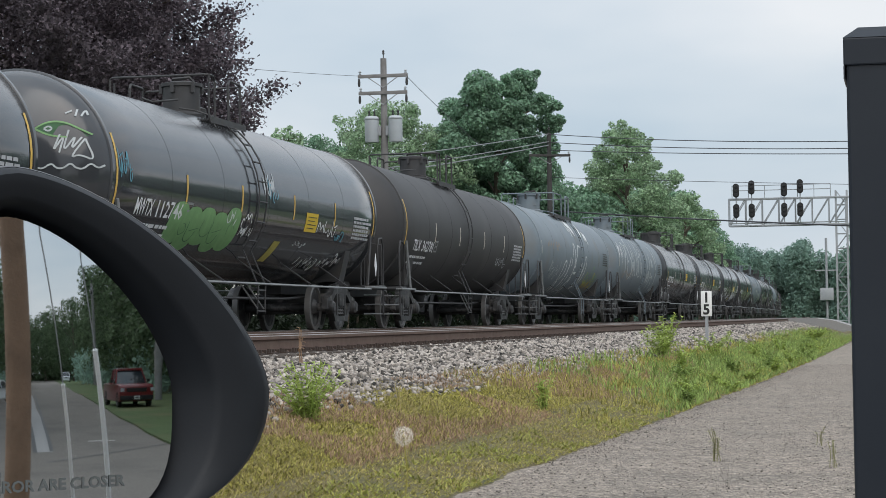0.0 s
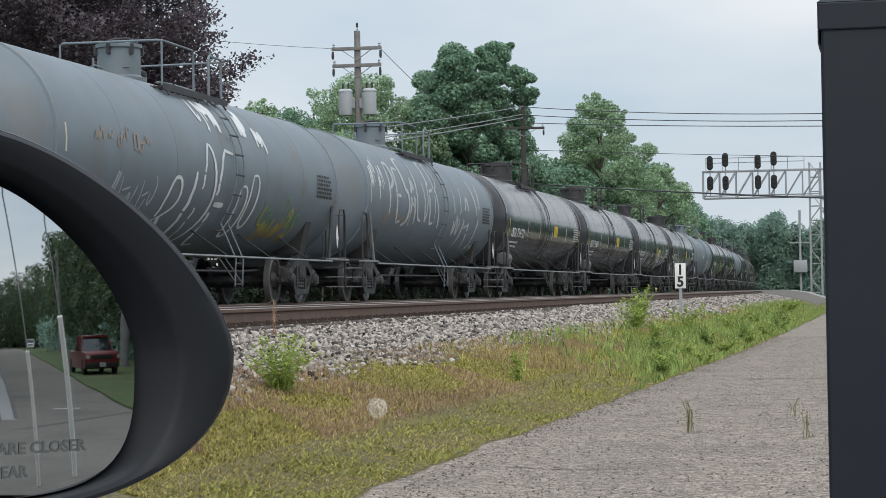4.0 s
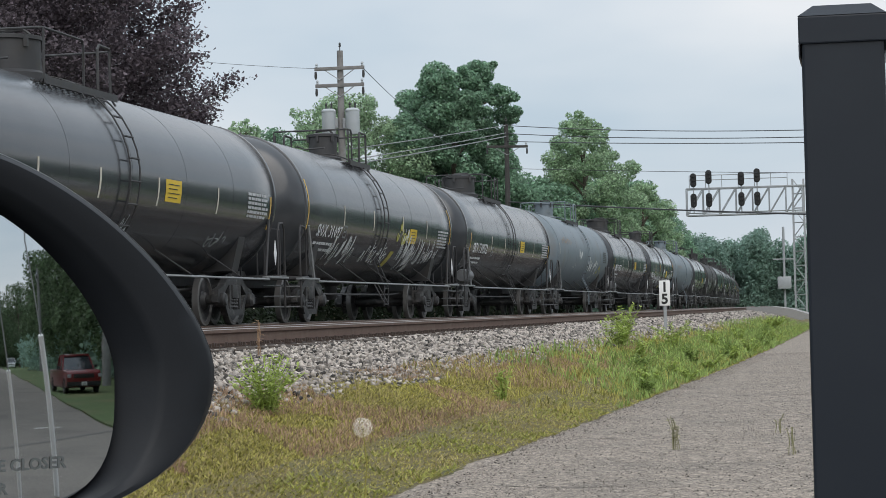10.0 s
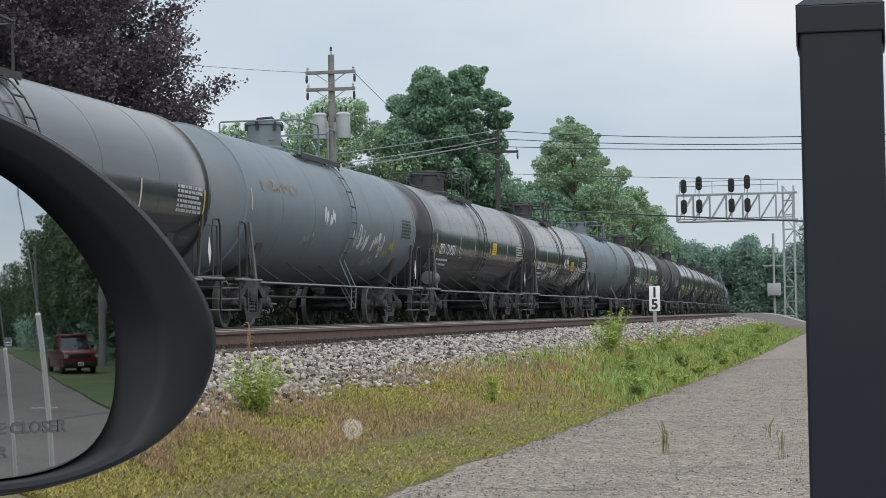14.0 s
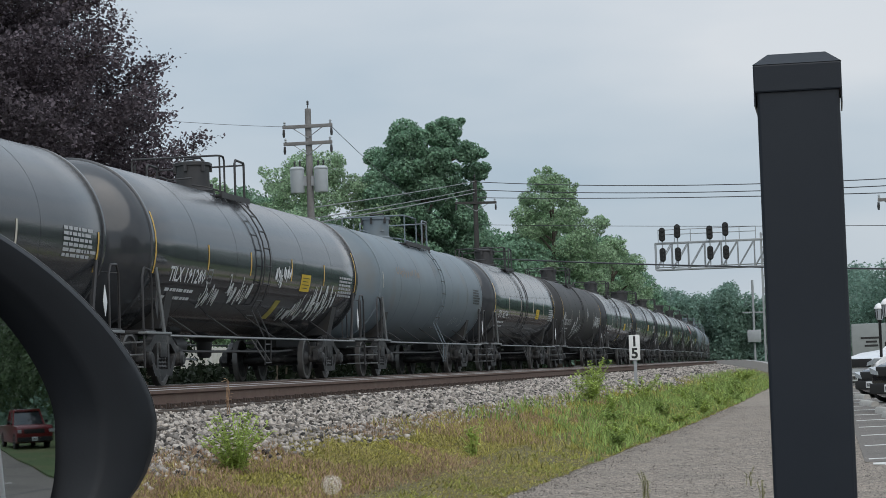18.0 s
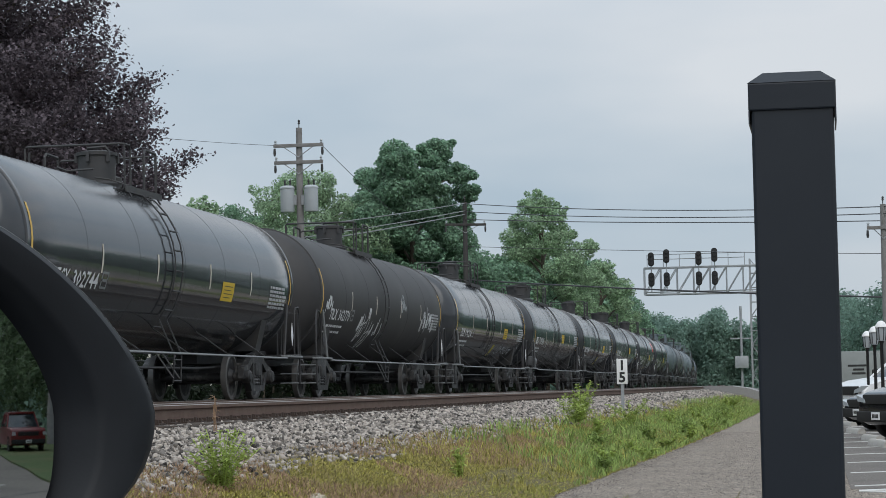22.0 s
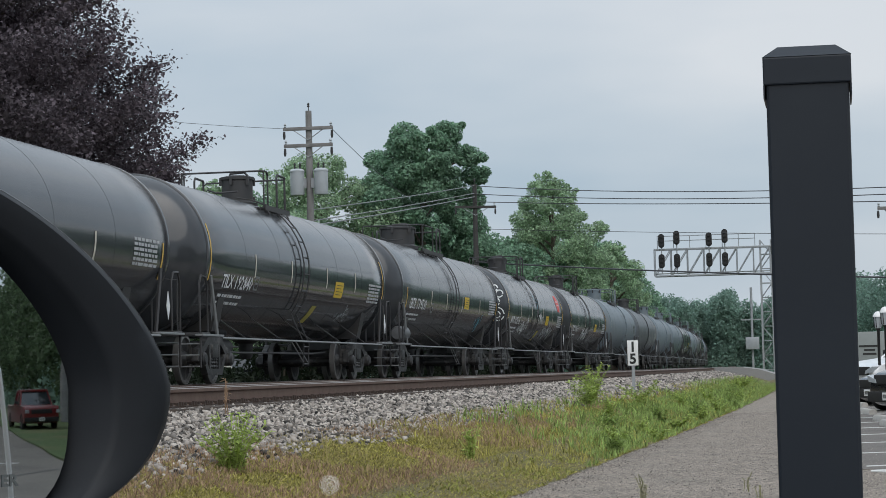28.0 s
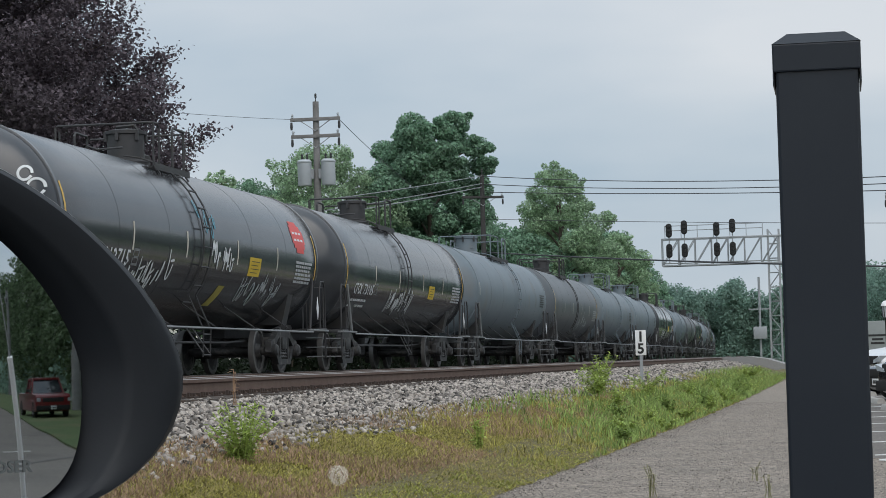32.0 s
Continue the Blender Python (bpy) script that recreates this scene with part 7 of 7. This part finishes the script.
def weed(name, label, x, y, z, h, spread, stems, leaves, leaf, material, seed, stem_mat=None):
    rr = random.Random(seed)
    root = thing(name, label, "plant", pose(x, y, z))
    vs, fs = [], []
    for i in range(stems):
        a = rr.uniform(0, math.tau)
        rch = spread * rr.uniform(0.2, 1.0)
        hh = h * rr.uniform(0.55, 1.05)
        pts = [Vector((0.03 * math.cos(a), 0.03 * math.sin(a), 0)), Vector((rch * 0.45 * math.cos(a), rch * 0.45 * math.sin(a), hh * 0.6)), Vector((rch * math.cos(a), rch * math.sin(a), hh))]
        rod(root, "stem", pts, 0.004, stem_mat or material, 4)
        for k in range(leaves):
            t = 0.15 + 0.85 * rr.random()
            p = pts[0].lerp(pts[1], t * 2) if t < 0.5 else pts[1].lerp(pts[2], t * 2 - 1)
            d = Vector((rr.uniform(-1, 1), rr.uniform(-1, 1), rr.uniform(-0.2, 0.7))).normalized()
            sd = d.cross(Vector((0, 0, 1))).normalized() * leaf * 0.2
            l = leaf * rr.uniform(0.6, 1.3)
            b = len(vs)
            vs += [p, p + d * l * 0.5 + sd, p + d * l - Vector((0, 0, l * 0.2)), p + d * l * 0.5 - sd]
            fs.append((b, b + 1, b + 2, b + 3))
    fast_mesh("foliage", np.array([tuple(v) for v in vs]), np.array(fs), material, root)
    return root


M_WEED_DRY = leaf_mat("dull_crack_weed_leaf", (0.3, 0.29, 0.17), 0.4)
M_LEAF_FRESH = leaf_mat("fresh_green_leaf", (0.37, 0.46, 0.13), 0.5)
weed("weed", "bushy fresh green weed at the ballast's foot", -4.8, 17.3, 0.38, 0.52, 0.36, 34, 30, 0.06, M_LEAF_FRESH, 71)
weed("weed", "slender green seedling among dry grass", -4.0, 24.2, 0.18, 0.4, 0.15, 9, 18, 0.07, M_LEAF_FRESH, 72)
weed("weed", "tall green weed beside the track sign", -5.0, 46, 0.48, 0.8, 0.45, 22, 30, 0.1, M_LEAF_FRESH, 73)
weed("weed", "tall green weed on the verge", -4.75, 43, 0.42, 0.6, 0.45, 18, 28, 0.1, M_LEAF_FRESH, 74)
weed("weed", "green leafy weed on the verge", -3.35, 38.5, 0.03, 0.3, 0.25, 10, 18, 0.08, M_LEAF_FRESH, 75)
weed("weed", "tall green weed in the distance", -3.9, 92, 0.1, 0.7, 0.7, 16, 30, 0.14, M_LEAF_FRESH, 76)
rr = random.Random(19)
for k, (dx, yy, hh) in enumerate(((0.15, 30.5, 0.22), (0.5, 33.5, 0.3), (0.12, 36.0, 0.3), (1.0, 37.5, 0.35), (0.2, 41.0, 0.34), (1.4, 40.5, 0.45), (0.7, 44.0, 0.4), (0.15, 47.0, 0.38), (1.6, 49.0, 0.6), (0.5, 51.0, 0.42), (0.2, 55.0, 0.4), (1.2, 56.5, 0.5), (0.3, 62.0, 0.45), (1.1, 66.0, 0.5), (0.25, 71.0, 0.5), (0.9, 78.0, 0.55))):
    xx = lot_edge(yy) - dx
    weed("weed", "leafy green weed clump on the verge", xx, yy, ground_z(xx) - 0.01, hh, hh * 0.9, 7, 34, 0.06 + hh * 0.08, M_LEAF_FRESH if k % 3 else M_BLADE_GREEN, 120 + k)
weed("weed", "thin dry weed in a crack of the asphalt", -1.62, 18.8, 0.0, 0.3, 0.1, 6, 16, 0.035, M_WEED_DRY, 77)
weed("weed", "thin dry weed in a crack of the asphalt", -0.62, 18.0, 0.0, 0.22, 0.08, 5, 12, 0.03, M_WEED_DRY, 78)
weed("weed", "thin dry weed in a crack of the asphalt", -0.85, 21.0, 0.0, 0.2, 0.07, 4, 10, 0.03, M_WEED_DRY, 79)
weed("weed", "dry brown stalk beside the near rail", -6.35, 22.6, 0.8, 0.42, 0.06, 4, 6, 0.06, M_BLADE_RED, 80)
weed("weed", "brown dead stalk among the weeds", -4.55, 19.5, 0.36, 0.3, 0.05, 3, 4, 0.04, M_BLADE_DRY, 81)


def seed_head():
    """A salsify clock: a ball of pale parachutes on a stalk."""
    root = thing("seed_head", "pale fluffy seed head on a thin green stalk", "plant", pose(-3.16, 13.65, 0.02))
    rod(root, "stalk", [(0, 0, 0), (0.02, 0.01, 0.25), (0.0, 0.0, 0.47)], 0.004, M_BLADE_OLIVE, 5)
    bm = bmesh.new()
    lathe(bm, [(0.003, 0.455), (0.012, 0.465), (0.012, 0.48), (0.003, 0.49)], 8, "z")
    part("core", bm, M_BLADE_DRY, root)
    rr = random.Random(3)
    vs, fs = [], []
    for i in range(170):
        zc = 1 - 2 * (i + 0.5) / 170
        a = i * 2.39996
        d = Vector((math.sqrt(1 - zc * zc) * math.cos(a), math.sqrt(1 - zc * zc) * math.sin(a), zc))
        t = d.orthogonal().normalized()
        t2 = d.cross(t)
        c, tip = Vector((0, 0, 0.475)), Vector((0, 0, 0.475)) + d * rr.uniform(0.048, 0.066)
        for k in range(8):
            q = t * math.cos(k * 0.7854) + t2 * math.sin(k * 0.7854)
            b = len(vs)
            vs += [tip, tip + q * 0.012 + d * 0.005, tip + q * 0.012 + d * 0.005 + q.cross(d) * 0.001, tip + q.cross(d) * 0.001]
            fs.append((b, b + 1, b + 2, b + 3))
    fast_mesh("fluff", np.array([tuple(v) for v in vs]), np.array(fs), M_FLUFF, root)


M_FLUFF = mat("pale_seed_fluff", (0.74, 0.68, 0.6), 0.8)
seed_head()


# ---- level crossing near the signal bridge ----
rows = []
bm = bmesh.new()
for y in (150, 159):
    rows.append([bm.verts.new((x, y, z)) for x, z in ((-20.5, 0.3), (-17.5, RAIL_Z + 0.012), (-6.2, RAIL_Z + 0.012), (-5.0, 0.92), (-2.4, 0.1), (-1.6, 0.006))])
for k in range(5):
    bm.faces.new((rows[0][k], rows[0][k + 1], rows[1][k + 1], rows[1][k]))
# the banked sides go down into the ground
for r in rows:
    low = [bm.verts.new((v.co.x, v.co.y, -0.1)) for v in r]
    for k in range(5):
        bm.faces.new((r[k], r[k + 1], low[k + 1], low[k]))
tagged(link_bm("road_crossing", bm, M_PATCH), "pale asphalt of the level crossing", "road", kind="structure")


def signal_case():
    root = thing("relay_box", "grey relay case on a pole beside the crossing", "relay case", pose(-6.5, 183, 0.3))
    rod(root, "pole", [(0, 0, 0), (0, 0, 7.3)], 0.1, M_GALV, 8)
    bm = bmesh.new()
    box(bm, -0.55, 0.55, -0.45, 0.0, 2.2, 3.2, 0.03)
    part("case", bm, M_GALV, root)
    bm = bmesh.new()
    box(bm, -0.9, 0.9, -0.06, 0.06, 4.6, 4.7)
    part("bracket", bm, M_GALV, root)


signal_case()


# ---- gravel, cracks and joints of the worn asphalt ----
def pebbles():
    rnd = np.random.default_rng(8)
    tet = np.array([(0, 0, 1.0), (0.94, 0, -0.33), (-0.47, 0.82, -0.33), (-0.47, -0.82, -0.33)])
    tri = np.array([(0, 1, 2), (0, 2, 3), (0, 3, 1), (1, 3, 2)])
    n = 62000
    y = 8 + 48 * rnd.random(n) ** 1.7
    e = np.array([lot_edge(q) for q in y])
    x = e - 0.1 + (0.6 - e) * rnd.random(n)
    size = 0.0035 + 0.0085 * rnd.random(n) ** 4
    size[: n // 8] *= 1.3
    x[: n // 8] = e[: n // 8] + 0.35 * rnd.random(n // 8) ** 2
    q, _ = np.linalg.qr(rnd.normal(size=(n, 3, 3)))
    loc = tet[None] * (1 + rnd.uniform(-0.3, 0.3, (n, 4, 3))) * size[:, None, None]
    v = np.einsum("nij,nkj->nki", q, loc) + np.stack([x, y, size * 0.1 + 0.001], 1)[:, None]
    f = (tri[None] + (np.arange(n) * 4)[:, None, None]).reshape(-1, 3)
    ob = fast_mesh("gravel", v.reshape(-1, 3), f, M_PEBBLE)
    tagged(ob, "loose grit and gravel on the worn asphalt", "gravel", kind="stuff")


M_PEBBLE = mat("mixed_grit", (0.25, 0.22, 0.195), 0.9, grain=30, vary=0.3, rand=0.85)
pebbles()


def crack(x0, y0, x1, y1, w, seed, material):
    rr = random.Random(seed)
    bm = bmesh.new()
    n = 22
    rows = []
    oy = 0.0
    for i in range(n + 1):
        t = i / n
        oy = oy * 0.85 + rr.uniform(-0.09, 0.09)
        x, y = x0 + (x1 - x0) * t, y0 + (y1 - y0) * t + oy
        ww = w * (rr.uniform(0.3, 1.0) if noise.noise((i * 0.45, seed * 3.1, 0)) > -0.1 else 0.06)
        rows.append((bm.verts.new((x, y - ww, 0.0035)), bm.verts.new((x, y + ww, 0.0035))))
    for a, b in zip(rows, rows[1:]):
        bm.faces.new((a[0], a[1], b[1], b[0]))
    tagged(link_bm("asphalt_crack", bm, material), "dark weathered crack in the asphalt", "crack", kind="structure")


M_CRACK = mat("dark_crack_fill", (0.14, 0.122, 0.104), 0.95, grain=20, vary=0.5)
for k, (x0, y0, x1, y1, w) in enumerate(((-1.75, 24.1, 0.2, 24.4, 0.05), (-3.0, 20.4, -1.6, 20.6, 0.04), (-2.9, 29.5, 0.1, 30.2, 0.08), (-1.2, 22.2, 0.1, 22.1, 0.03), (-2.6, 36.5, 0.2, 37.5, 0.08), (-2.6, 45, 0.2, 46, 0.1), (-2.6, 62, 0.2, 63, 0.2), (-2.2, 17.0, -0.2, 17.3, 0.02), (-2.9, 15.2, -1.4, 15.1, 0.025), (-1.5, 53, 0.2, 53.4, 0.12))):
    crack(x0, y0, x1, y1, w, k, M_CRACK)


motions()
